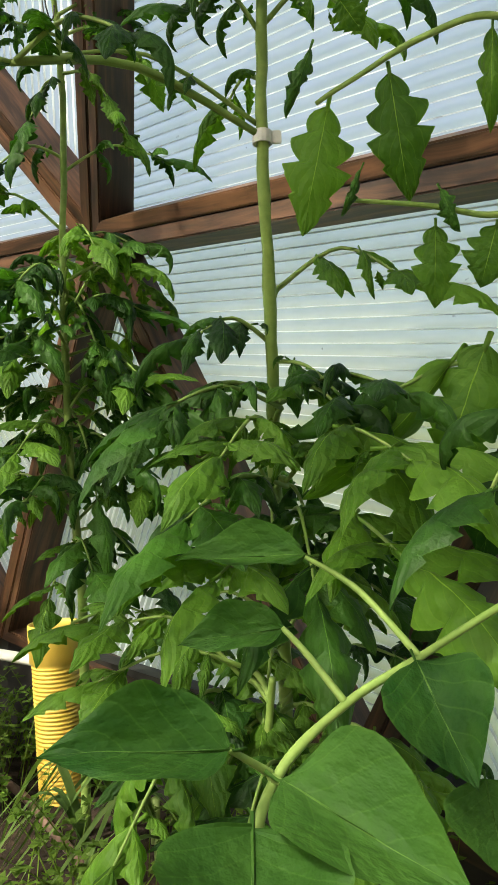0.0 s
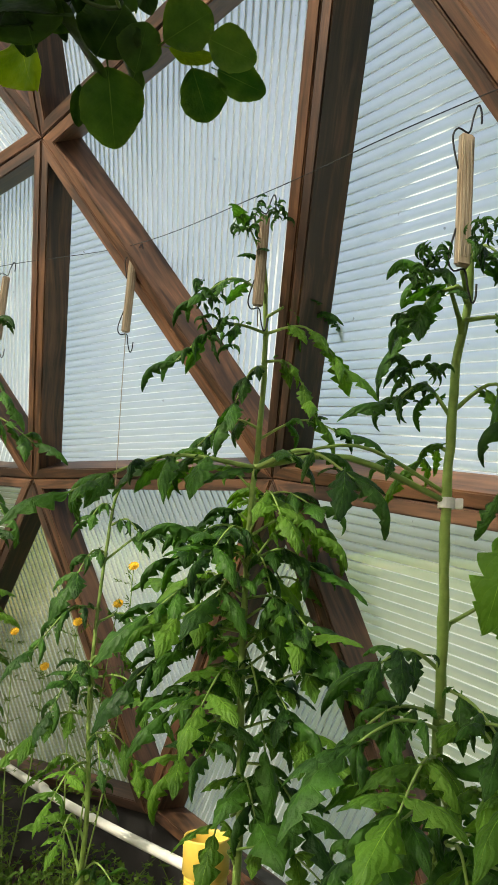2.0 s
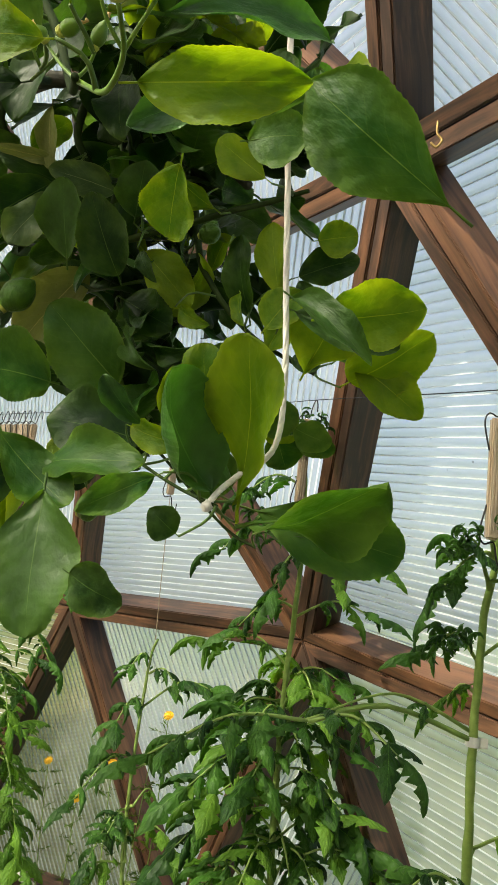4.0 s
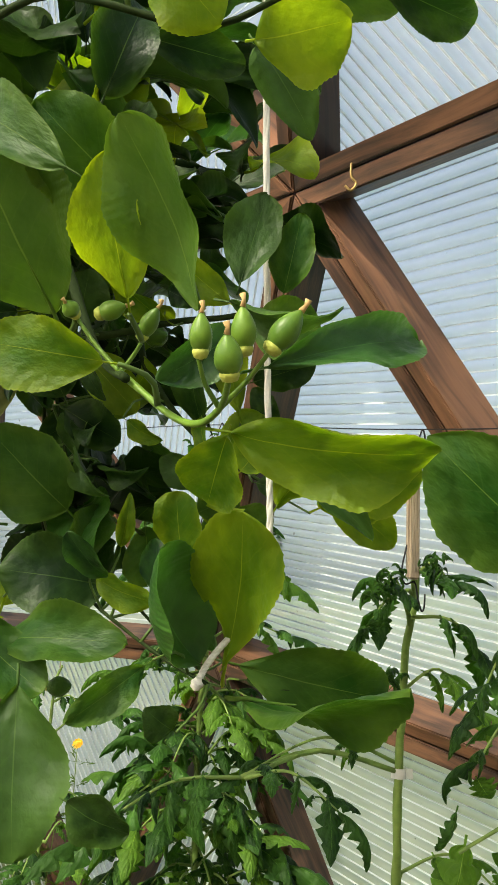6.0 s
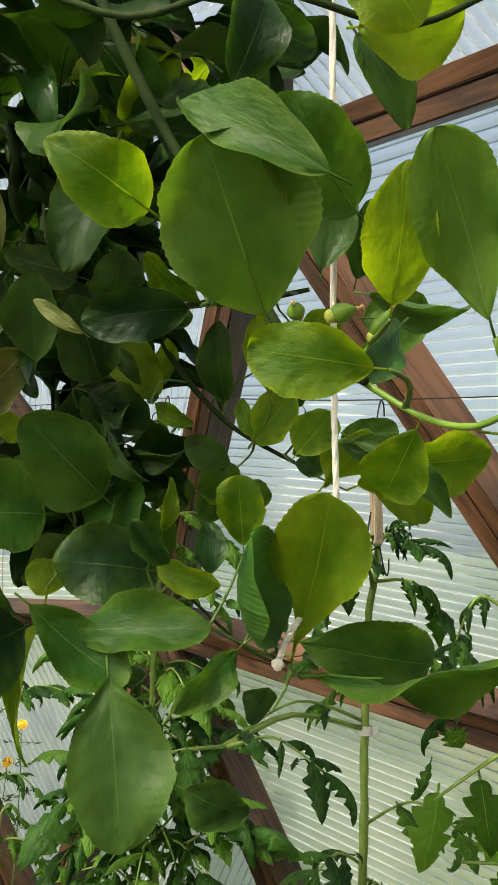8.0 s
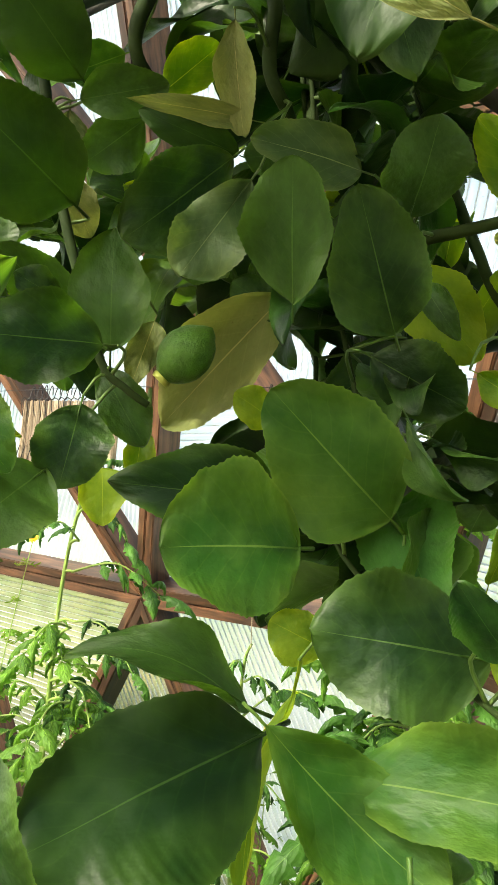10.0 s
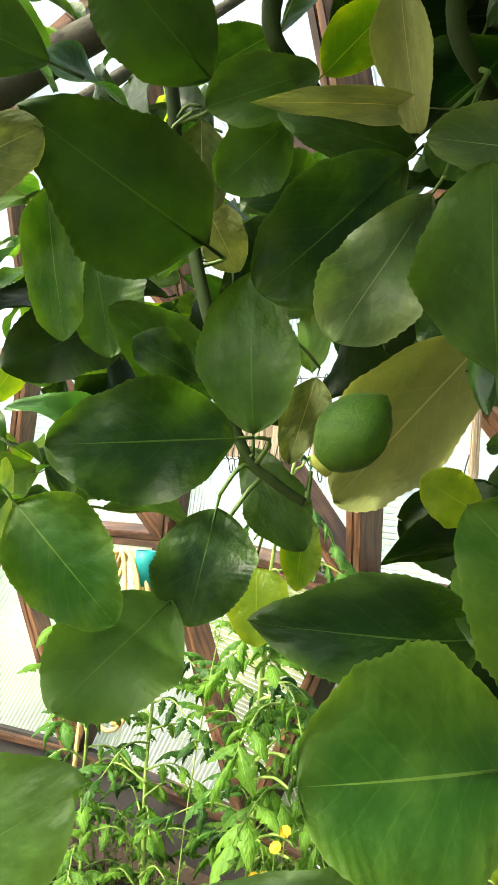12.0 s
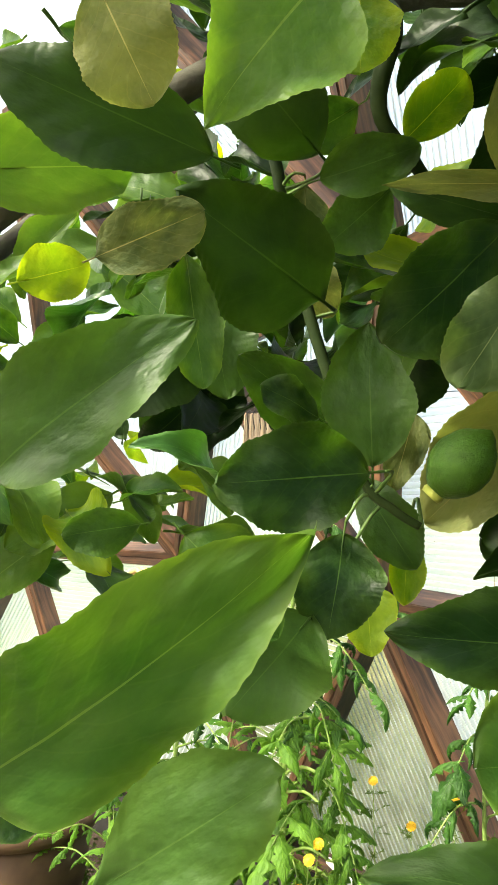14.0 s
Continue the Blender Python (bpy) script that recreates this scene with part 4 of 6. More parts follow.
lemon_leaf((-0.442, 0.163, 2.121), (-0.442, 0.165, 2.100), (0.385, -0.920, -0.070), 0.023, 'y', 0)
lemon_leaf((-0.641, 0.336, 1.976), (-0.666, 0.300, 1.968), (0.806, -0.588, 0.069), 0.029, 'm', 0)
lemon_leaf((-0.571, 0.177, 1.891), (-0.557, 0.183, 1.876), (0.674, -0.658, 0.337), 0.026, 'm', 0)
lemon_leaf((-0.720, 0.305, 2.115), (-0.688, 0.332, 2.130), (0.686, -0.673, -0.277), 0.039, 'y', 0)
lemon_leaf((-0.174, 0.322, 1.930), (-0.145, 0.279, 1.967), (0.226, -0.536, -0.813), 0.061, 'y', 3)
lemon_leaf((-0.141, 0.352, 1.934), (-0.075, 0.317, 1.965), (0.015, -0.645, -0.764), 0.059, 'y', 0)
lemon_leaf((-0.137, 0.345, 1.948), (-0.079, 0.354, 1.906), (0.098, -0.991, -0.089), 0.046, 'y', 1)
lemon_leaf((-0.146, 0.225, 1.936), (-0.077, 0.211, 1.938), (-0.138, -0.733, -0.666), 0.052, 'y', 1)
lemon_leaf((-0.275, 0.172, 1.748), (-0.240, 0.176, 1.733), (-0.067, -0.916, -0.396), 0.038, 'm', 0)
lemon_leaf((-0.226, 0.213, 1.782), (-0.241, 0.199, 1.795), (0.445, -0.817, -0.366), 0.028, 'm', 1)
lemon_leaf((-0.245, 0.211, 1.818), (-0.281, 0.177, 1.787), (0.567, -0.794, 0.218), 0.026, 'b', 1)
lemon_leaf((-0.286, 0.011, 2.009), (-0.323, -0.015, 2.025), (0.381, -0.811, -0.445), 0.040, 'y', 1)
lemon_leaf((-0.336, 0.609, 1.937), (-0.334, 0.643, 1.867), (0.376, -0.835, -0.402), 0.074, 'b', 1)
lemon_leaf((-0.267, 0.658, 1.965), (-0.254, 0.691, 1.922), (0.280, -0.793, -0.541), 0.055, 'b', 1)
lemon_leaf((-0.242, 0.666, 1.966), (-0.195, 0.689, 1.952), (0.233, -0.797, -0.558), 0.042, 'b', 0)
lemon_leaf((-0.363, 0.607, 1.919), (-0.369, 0.628, 1.885), (0.410, -0.755, -0.511), 0.021, 'm', 1)
lemon_leaf((-0.276, 0.599, 1.952), (-0.230, 0.596, 1.978), (0.287, -0.749, -0.597), 0.055, 'b', 0)
lemon_leaf((-0.235, 0.609, 1.959), (-0.192, 0.631, 1.947), (0.240, -0.776, -0.583), 0.045, 'b', 0)
lemon_leaf((-0.275, 0.611, 1.954), (-0.231, 0.627, 1.953), (0.192, -0.536, -0.822), 0.022, 'y', 1)
lemon_leaf((-0.308, 0.613, 1.931), (-0.292, 0.592, 1.969), (0.339, -0.746, -0.573), 0.046, 'm', 0)
lemon_leaf((-0.388, 0.558, 1.928), (-0.392, 0.524, 1.966), (0.448, -0.684, -0.576), 0.079, 'm', 0)
lemon_leaf((-0.345, 0.600, 1.943), (-0.310, 0.577, 1.977), (0.252, -0.657, -0.711), 0.068, 'm', 0)
lemon_leaf((-0.362, 0.554, 1.970), (-0.377, 0.566, 1.945), (0.419, -0.697, -0.581), 0.037, 'b', 1)
lemon_leaf((-0.204, 0.272, 1.813), (-0.188, 0.193, 1.912), (-0.522, -0.707, -0.478), 0.071, 'y', 3, peak=0.68, blunt=0.5, arch=-0.05, cup=0.6, wave=0.03, twist=0.4)
lemon_leaf((-0.217, 0.253, 1.818), (-0.237, 0.194, 1.888), (0.916, -0.394, -0.068), 0.080, 'g', 2, peak=0.55, blunt=0.5, arch=-0.15, cup=1.1, wave=0.02, twist=0.2)
lemon_leaf((-0.209, 0.277, 1.824), (-0.236, 0.254, 1.879), (-0.188, -0.863, -0.468), 0.027, 'g', 1, cup=0.8)
lemon_leaf((-0.188, 0.253, 1.796), (-0.091, 0.172, 1.817), (0.028, -0.214, -0.976), 0.064, 'b', 1, peak=0.58, blunt=0.55, arch=0.06, cup=0.7, twist=-0.55)
lemon_leaf((-0.196, 0.306, 1.814), (-0.087, 0.346, 1.793), (0.307, -0.933, -0.186), 0.065, 'b', 0, peak=0.6, blunt=0.5, cup=0.4)
lemon_leaf((-0.192, 0.331, 1.802), (-0.144, 0.317, 1.806), (-0.297, -0.863, 0.409), 0.029, 'd', 1)
lemon_leaf((-0.180, -0.068, 1.940), (-0.201, -0.092, 1.986), (-0.371, -0.747, -0.552), 0.033, 'b', 1, peak=0.6, blunt=0.5, arch=-0.06, cup=1.0, wave=0.04, twist=0.6)
lemon_leaf((-0.205, -0.053, 1.949), (-0.206, -0.083, 1.981), (-0.110, -0.708, -0.698), 0.024, 'y', 0, peak=0.5, blunt=0.6)
lemon_leaf((-0.242, -0.013, 1.958), (-0.264, -0.047, 2.009), (0.002, -0.832, -0.555), 0.059, 'b', 3, peak=0.58, blunt=0.45, cup=0.5, arch=0.05)
lemon_leaf((-0.210, -0.024, 1.994), (-0.243, -0.048, 2.021), (0.187, -0.832, -0.523), 0.040, 'b', 0, peak=0.5, blunt=0.5, cup=0.5)
lemon_leaf((-0.225, -0.062, 1.988), (-0.272, -0.038, 2.026), (-0.389, -0.916, 0.095), 0.024, 'b', 0, peak=0.5, cup=0.5)
lemon_leaf((-0.211, -0.052, 1.929), (-0.250, -0.047, 1.936), (-0.163, -0.966, -0.200), 0.026, 'y', 0, peak=0.58, blunt=0.4, cup=0.4)
lemon_leaf((-0.179, 0.039, 1.972), (-0.210, 0.021, 1.944), (0.614, -0.768, -0.183), 0.024, 'g', 1, cup=0.6)
lemon_leaf((-0.160, -0.064, 1.925), (-0.112, -0.018, 1.949), (0.612, -0.751, 0.249), 0.022, 'g', 1, peak=0.62, blunt=0.45, cup=0.8, arch=0.08)
lemon_leaf((-0.171, -0.052, 1.908), (-0.109, -0.054, 1.903), (-0.067, -0.804, -0.591), 0.030, 'y', 1, peak=0.5, blunt=0.7, cup=0.8, arch=0.1, hook=0.3)
lemon_leaf((-0.180, 0.018, 1.922), (-0.189, 0.040, 1.898), (-0.200, -0.767, -0.610), 0.030, 'y', 0, peak=0.6, blunt=0.38, cup=0.3)
lemon_leaf((-0.063, -0.033, 1.869), (-0.113, -0.046, 1.910), (-0.129, -0.894, -0.429), 0.039, 'b', 4, peak=0.6, blunt=0.8, cup=0.3)
lemon_leaf((-0.194, 0.167, 2.047), (-0.181, 0.176, 2.110), (0.221, -0.971, 0.091), 0.038, 'm', 0)
lemon_leaf((-0.169, 0.191, 2.050), (-0.159, 0.182, 2.100), (0.137, -0.967, -0.213), 0.030, 'b', 0)
lemon_leaf((-0.181, 0.114, 1.999), (-0.145, 0.113, 1.999), (-0.025, -0.991, -0.129), 0.037, 'b', 0, blunt=0.5)
lemon_leaf((-0.184, 0.095, 2.152), (-0.153, 0.114, 2.108), (0.368, -0.919, -0.140), 0.044, 'm', 0, peak=0.4, blunt=0.7, cup=0.7)
lemon_leaf((-0.184, 0.089, 2.151), (-0.135, 0.065, 2.143), (-0.368, -0.468, -0.803), 0.051, 'y', 1, peak=0.55, blunt=0.5)
lemon_leaf((-0.126, 0.045, 2.148), (-0.073, 0.080, 2.151), (0.411, -0.551, -0.726), 0.026, 'm', 0, peak=0.62, blunt=0.42)
lemon_leaf((-0.163, 0.133, 2.222), (-0.101, 0.144, 2.218), (0.085, -0.747, -0.659), 0.034, 'b', 0)
lemon_leaf((-0.250, 0.119, 2.177), (-0.197, 0.158, 2.188), (0.559, -0.578, -0.595), 0.032, 'm', 0)
lemon_leaf((-0.249, 0.406, 2.013), (-0.256, 0.372, 2.079), (-0.410, -0.791, -0.453), 0.038, 'm', 0, peak=0.45, blunt=0.7)
lemon_leaf((-0.211, 0.366, 2.013), (-0.222, 0.349, 2.078), (-0.168, -0.944, -0.283), 0.035, 'y', 0, peak=0.6)
lemon_leaf((-0.225, 0.396, 1.976), (-0.191, 0.374, 2.015), (-0.416, -0.901, -0.123), 0.045, 'y', 1, peak=0.55, blunt=0.45)
lemon_leaf((-0.228, 0.320, 1.968), (-0.238, 0.325, 2.002), (-0.498, -0.867, -0.029), 0.017, 'y', 1)
lemon_leaf((-0.212, 0.272, 2.074), (-0.257, 0.266, 2.109), (-0.162, -0.913, -0.374), 0.034, 'y', 1)
lemon_leaf((-0.238, 0.286, 1.884), (-0.242, 0.267, 1.933), (-0.071, -0.931, -0.359), 0.038, 'y', 0, peak=0.62, blunt=0.42, cup=0.4)
lemon_leaf((-0.199, 0.278, 1.950), (-0.173, 0.273, 1.979), (-0.109, -0.989, -0.096), 0.035, 'y', 0, blunt=0.45)
lemon_leaf((-0.193, 0.353, 1.953), (-0.167, 0.354, 1.948), (0.006, -0.983, -0.186), 0.022, 'm', 0)
lemon_leaf((-0.291, 0.284, 1.871), (-0.314, 0.254, 1.900), (0.152, -0.739, -0.656), 0.023, 'g', 1, peak=0.58, blunt=0.45, cup=0.6)
lemon_leaf((-0.262, 0.315, 1.863), (-0.265, 0.321, 1.905), (0.333, -0.931, 0.148), 0.030, 'g', 1)
lemon_leaf((-0.300, 0.290, 1.870), (-0.255, 0.277, 1.855), (-0.355, -0.899, -0.257), 0.027, 'y', 1, peak=0.5)
lemon_leaf((-0.153, 0.353, 1.954), (-0.110, 0.348, 1.986), (-0.078, -0.996, -0.040), 0.044, 'b', 0)
lemon_leaf((-0.203, 0.398, 2.050), (-0.148, 0.396, 2.068), (0.038, -0.971, -0.235), 0.038, 'm', 0)
lemon_leaf((-0.184, 0.374, 2.074), (-0.148, 0.374, 2.078), (0.032, -0.950, -0.311), 0.036, 'y', 0, peak=0.5, blunt=0.45)
lemon_leaf((-0.180, 0.404, 2.011), (-0.203, 0.399, 2.045), (-0.142, -0.956, -0.255), 0.027, 'm', 0)
lemon_leaf((-0.271, 0.024, 1.973), (-0.314, 0.022, 1.966), (0.066, -0.986, -0.152), 0.025, 'd', 1, peak=0.5, blunt=0.5, cup=0.5)
lemon_leaf((-0.313, 0.024, 1.962), (-0.334, 0.027, 1.977), (-0.221, -0.964, -0.147), 0.008, 'p', 1, cup=0.8)
lemon_leaf((-0.317, 0.136, 2.107), (-0.341, 0.122, 2.025), (0.103, -0.984, 0.144), 0.050, 'd', 1, cup=0.6)
lemon_leaf((-0.323, 0.212, 1.803), (-0.312, 0.201, 1.706), (0.114, -0.985, 0.126), 0.067, 'm', 3, peak=0.56, blunt=0.6, cup=0.4, arch=0.04)
lemon_leaf((-0.351, 0.252, 1.825), (-0.261, 0.229, 1.829), (-0.232, -0.874, 0.428), 0.045, 'b', 1, peak=0.5, blunt=0.5, arch=0.1, cup=0.6)
lemon_leaf((-0.376, 0.226, 1.847), (-0.313, 0.232, 1.797), (0.348, -0.871, 0.347), 0.048, 'b', 1, peak=0.62, blunt=0.5, arch=-0.12, cup=0.6)
lemon_leaf((-0.411, 0.367, 1.934), (-0.491, 0.323, 1.935), (0.471, -0.865, -0.176), 0.051, 'm', 4, peak=0.38, blunt=0.75, cup=0.4)
lemon_leaf((-0.428, 0.417, 2.064), (-0.515, 0.449, 1.984), (0.049, -0.908, -0.415), 0.064, 'p', 1, peak=0.45, blunt=0.6, cup=0.6)
lemon_leaf((-0.526, 0.126, 1.912), (-0.435, 0.134, 1.982), (0.359, -0.858, -0.367), 0.045, 'b', 4, peak=0.42, blunt=0.7, cup=0.35)
lemon_leaf((-0.571, 0.231, 1.836), (-0.496, 0.240, 1.893), (0.100, -0.995, 0.015), 0.050, 'm', 0, peak=0.6, blunt=0.5)
lemon_leaf((-0.568, 0.163, 1.993), (-0.500, 0.179, 2.043), (0.315, -0.940, -0.133), 0.043, 'm', 4, peak=0.42, blunt=0.7, cup=0.5)
lemon_leaf((-0.654, 0.206, 2.131), (-0.618, 0.285, 2.157), (0.917, -0.374, -0.139), 0.052, 'b', 1, peak=0.45, blunt=0.6)
lemon_leaf((-0.610, 0.251, 2.099), (-0.549, 0.250, 2.111), (0.079, -0.852, -0.517), 0.033, 'p', 0, peak=0.55, blunt=0.45)
lemon_leaf((-0.384, 0.303, 1.908), (-0.432, 0.255, 1.904), (0.680, -0.692, 0.244), 0.072, 'b', 0, peak=0.52, blunt=0.38, cup=0.45, arch=0.06)
lemon_leaf((-0.428, 0.329, 2.099), (-0.458, 0.315, 2.042), (0.513, -0.856, -0.059), 0.044, 's', 3, peak=0.6, blunt=0.5, wave=0.09, cup=0.4, arch=0.05, twist=0.4)
# d here and just below: leaves set in shade by their colour
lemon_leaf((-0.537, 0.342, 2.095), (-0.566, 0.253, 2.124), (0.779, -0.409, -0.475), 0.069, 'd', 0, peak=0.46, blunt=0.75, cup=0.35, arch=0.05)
lemon_leaf((-0.509, 0.348, 2.010), (-0.513, 0.346, 2.082), (0.367, -0.930, -0.004), 0.048, 'm', 0, peak=0.42, blunt=0.75, cup=0.4)
lemon_leaf((-0.497, 0.314, 2.005), (-0.543, 0.259, 1.996), (0.763, -0.646, -0.024), 0.049, 'm', 0, peak=0.5, blunt=0.5, cup=0.4, arch=0.05, wave=0.06)
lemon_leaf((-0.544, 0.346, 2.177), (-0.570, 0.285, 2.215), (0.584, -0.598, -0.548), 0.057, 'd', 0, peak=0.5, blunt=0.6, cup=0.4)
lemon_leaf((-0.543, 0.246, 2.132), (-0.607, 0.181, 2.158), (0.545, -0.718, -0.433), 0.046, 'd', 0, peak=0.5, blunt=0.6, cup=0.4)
lemon_leaf((-0.446, 0.348, 2.122), (-0.496, 0.322, 2.065), (0.661, -0.706, -0.256), 0.053, 'm', 0, peak=0.55, blunt=0.45, wave=0.05, cup=0.35, arch=0.06)
lemon_leaf((-0.440, 0.316, 2.182), (-0.431, 0.320, 2.118), (-0.046, -0.996, -0.074), 0.028, 'p', 0, peak=0.6, blunt=0.45, cup=0.9, arch=0.08, twist=0.5)
lemon_leaf((-0.428, 0.320, 2.127), (-0.485, 0.289, 2.126), (0.366, -0.649, -0.667), 0.015, 'p', 0, peak=0.35, blunt=0.8, cup=0.6, arch=-0.06)
lemon_leaf((-0.447, 0.362, 2.131), (-0.498, 0.331, 2.145), (0.390, -0.817, -0.424), 0.025, 'd', 0, peak=0.45, blunt=0.6, cup=0.4)
lemon_leaf((-0.524, 0.421, 2.213), (-0.492, 0.438, 2.256), (0.663, -0.715, -0.223), 0.036, 'y', 0, peak=0.5, blunt=0.5, cup=0.4)
lemon_leaf((-0.548, 0.405, 2.233), (-0.580, 0.387, 2.209), (0.650, -0.646, -0.400), 0.036, 'b', 0, peak=0.55, blunt=0.5, cup=0.3)

# the rest of the crown, behind and above those leaves
rnd = random.Random(11)
CROWN = (((-0.60, 0.60, 2.26), (0.32, 0.20, 0.24), 125), ((-0.38, 0.52, 2.22), (0.18, 0.12, 0.18), 60), ((-0.75, 0.15, 2.38), (0.26, 0.20, 0.20), 50),
         ((-0.40, 0.24, 2.38), (0.26, 0.20, 0.16), 50), ((-0.95, 0.66, 2.35), (0.28, 0.28, 0.32), 60), ((-0.36, 0.52, 2.02), (0.12, 0.11, 0.14), 60), ((-0.40, 0.50, 2.15), (0.14, 0.10, 0.14), 80), ((-0.36, 0.26, 2.27), (0.11, 0.09, 0.11), 60), ((-0.92, 0.55, 2.0), (0.14, 0.13, 0.11), 40), ((-0.96, 0.62, 2.12), (0.20, 0.22, 0.22), 45),
         ((-0.345, 0.46, 1.98), (0.06, 0.05, 0.11), 45), ((-0.62, 0.60, 2.22), (0.22, 0.10, 0.20), 45), ((-0.34, 0.50, 2.30), (0.16, 0.09, 0.12), 40))
# open places in the crown where the light comes in: a point and a direction
CROWN_GAPS = (((-0.585, 0.475, 2.261), (-0.457, 0.742, 0.491)), ((-0.536, 0.504, 2.263), (-0.366, 0.790, 0.492)), ((-0.506, 0.526, 2.211), (-0.321, 0.853, 0.411)), ((-0.583, 0.481, 2.191), (-0.476, 0.791, 0.384)))
for centre, size, count in CROWN:
    for k in range(count):
        d = Vector((rnd.gauss(0, 1), rnd.gauss(0, 1), rnd.gauss(0, 1))).normalized() * rnd.random() ** 0.4
        b = Vector(centre) + Vector((d.x * size[0], d.y * size[1], d.z * size[2]))
        if b.z < 2.05 and -0.8 < b.x < -0.43:
            b.z += 0.17
        if b.z < 2.09 and -0.8 < b.x < -0.40 and centre[2] > 2.1:
            continue
        if b.x > -0.335 and b.y > 0.30 and b.z < 2.24:
            continue
        if b.y < 0.30 and b.z < 2.17:
            continue
        out = (Vector((d.x, d.y, d.z * 0.4)) + Vector((rnd.uniform(-0.6, 0.6), rnd.uniform(-0.6, 0.6), rnd.uniform(-0.5, 0.4)))).normalized()
        length = rnd.uniform(0.055, 0.115)
        up = Vector((rnd.uniform(-0.7, 0.7), rnd.uniform(-0.9, 0.3), rnd.uniform(0.2, 1)))
        width = length * rnd.uniform(0.5, 0.66)
        # inner crown draws mostly d, so its depth of shade is in the colour
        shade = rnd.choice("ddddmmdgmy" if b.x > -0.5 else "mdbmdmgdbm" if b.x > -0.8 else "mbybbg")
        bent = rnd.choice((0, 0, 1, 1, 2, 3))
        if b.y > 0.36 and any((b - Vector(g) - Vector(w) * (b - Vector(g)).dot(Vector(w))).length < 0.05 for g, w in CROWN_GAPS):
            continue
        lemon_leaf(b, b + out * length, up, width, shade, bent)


def lemon_fruit(at, tip, length, fat):
    """A small unripe lemon: nippled ends, rough rind, calyx and stalk."""
    a, b = Vector(at), Vector(tip)
    bm = bmesh.new()
    prof = []
    for i in range(19):
        u = i / 18
        r = fat * math.sin(math.pi * u) ** 0.62 * (1 - 0.12 * u)
        if u > 0.86:
            r = min(r, fat * (0.12 + (1 - u) * 2.6))
        prof.append((max(r, 0.0004), u * length))
    lathe(bm, prof, 24)
    for v in bm.verts:
        v.co.x += 0.0006 * noise.noise(v.co * 160)
        v.co.y += 0.0006 * noise.noise(v.co * 160 + Vector((5, 0, 0)))
    m = (b - a).to_track_quat("Z", "Y").to_matrix().to_4x4()
    m.translation = a - TREE
    fruit = part("fruit", bm, RIND, lemon_tree, "small green unripe lemon", soft=True, m=m)
    bm = bmesh.new()
    lathe(bm, ((0.0002, -0.001), (fat * 0.32, -0.0015), (fat * 0.36, 0.001), (fat * 0.28, 0.003), (0.0002, 0.003)), 10)
    part("calyx", bm, CALYX, fruit, soft=True)
    return fruit


lemon_fruit((-0.484, 0.365, 1.998), (-0.456, 0.369, 2.030), 0.042, 0.0165)
for at, tip, length, fat in (((-0.300, 0.385, 2.085), (-0.278, 0.372, 2.083), 0.026, 0.0105), ((-0.296, 0.395, 2.094), (-0.285, 0.388, 2.104), 0.014, 0.006),
                             ((-0.170, 0.40, 1.975), (-0.188, 0.398, 1.968), 0.022, 0.008), ((-0.322, 0.268, 1.796), (-0.304, 0.262, 1.798), 0.019, 0.0072)):
    lemon_fruit(at, tip, length, fat)


def fruitlet(at, tip, fat, style=True):
    """A setting fruit: green ovary on a pale calyx, with the dry style on top."""
    a, b = Vector(at), Vector(tip)
    length = (b - a).length
    m = (b - a).to_track_quat("Z", "Y").to_matrix().to_4x4()
    m.translation = a - TREE
    bm = bmesh.new()
    lathe(bm, [(max(0.0003, fat * math.sin(math.pi * min(1, u * 0.94 + 0.06)) ** 0.7 * (1 - 0.25 * u)), u * length) for u in (k / 10 for k in range(11))], 14)
    fr = part("fruitlet", bm, BUD, lemon_tree, "setting green fruit", soft=True, m=m)
    bm = bmesh.new()
    lathe(bm, ((0.0003, -0.0016), (fat * 0.5, -0.001), (fat * 0.66, 0.0006), (fat * 0.6, 0.0014), (0.0003, 0.001)), 10)
    part("calyx", bm, CALYX, fr, soft=True)
    if style:
        bm = bmesh.new()
        tube(bm, [(0, 0, length * 0.97), (0.0004, 0, length * 1.12), (0, 0.0003, length * 1.25)], [fat * 0.22, fat * 0.14, fat * 0.24], 7)
        part("style", bm, STYLE, fr, soft=True)


for at, tip, fat in (
    ((-0.169, -0.080, 1.917), (-0.170, -0.087, 1.931), 0.0044), ((-0.159, -0.070, 1.928), (-0.148, -0.072, 1.943), 0.0045), ((-0.166, -0.074, 1.926), (-0.167, -0.079, 1.942), 0.0040),
    ((-0.178, -0.074, 1.925), (-0.178, -0.078, 1.940), 0.0036), ((-0.206, -0.026, 1.946), (-0.198, -0.032, 1.958), 0.0036), ((-0.221, -0.028, 1.953), (-0.208, -0.029, 1.957), 0.0040),
    ((-0.231, -0.022, 1.955), (-0.234, -0.030, 1.958), 0.0036)):
    a, b = Vector(at), Vector(tip)
    fruitlet(a, a.lerp(b, 0.74), fat)


def cord(name, label, pts, r, mat, twist=0.0, ends=()):
    """A laid cord: three strands round a smooth line."""
    ob = thing(name, label, name.replace("_", " "), pts[0])
    line = spline(pts, 14 * (len(pts) - 1))
    o = Vector(pts[0])
    for s in range(3):
        bm = bmesh.new()
        path = []
        for i, p in enumerate(line):
            d = (line[min(i + 1, len(line) - 1)] - line[max(i - 1, 0)]).normalized()
            q = d.orthogonal().normalized()
            w = d.cross(q)
            a = i * twist + s * math.tau / 3
            path.append(p - o + r * 0.36 * (math.cos(a) * q + math.sin(a) * w))
        tube(bm, path, r * 0.7, 8)
        part("strand", bm, mat, ob, soft=True)
    return ob


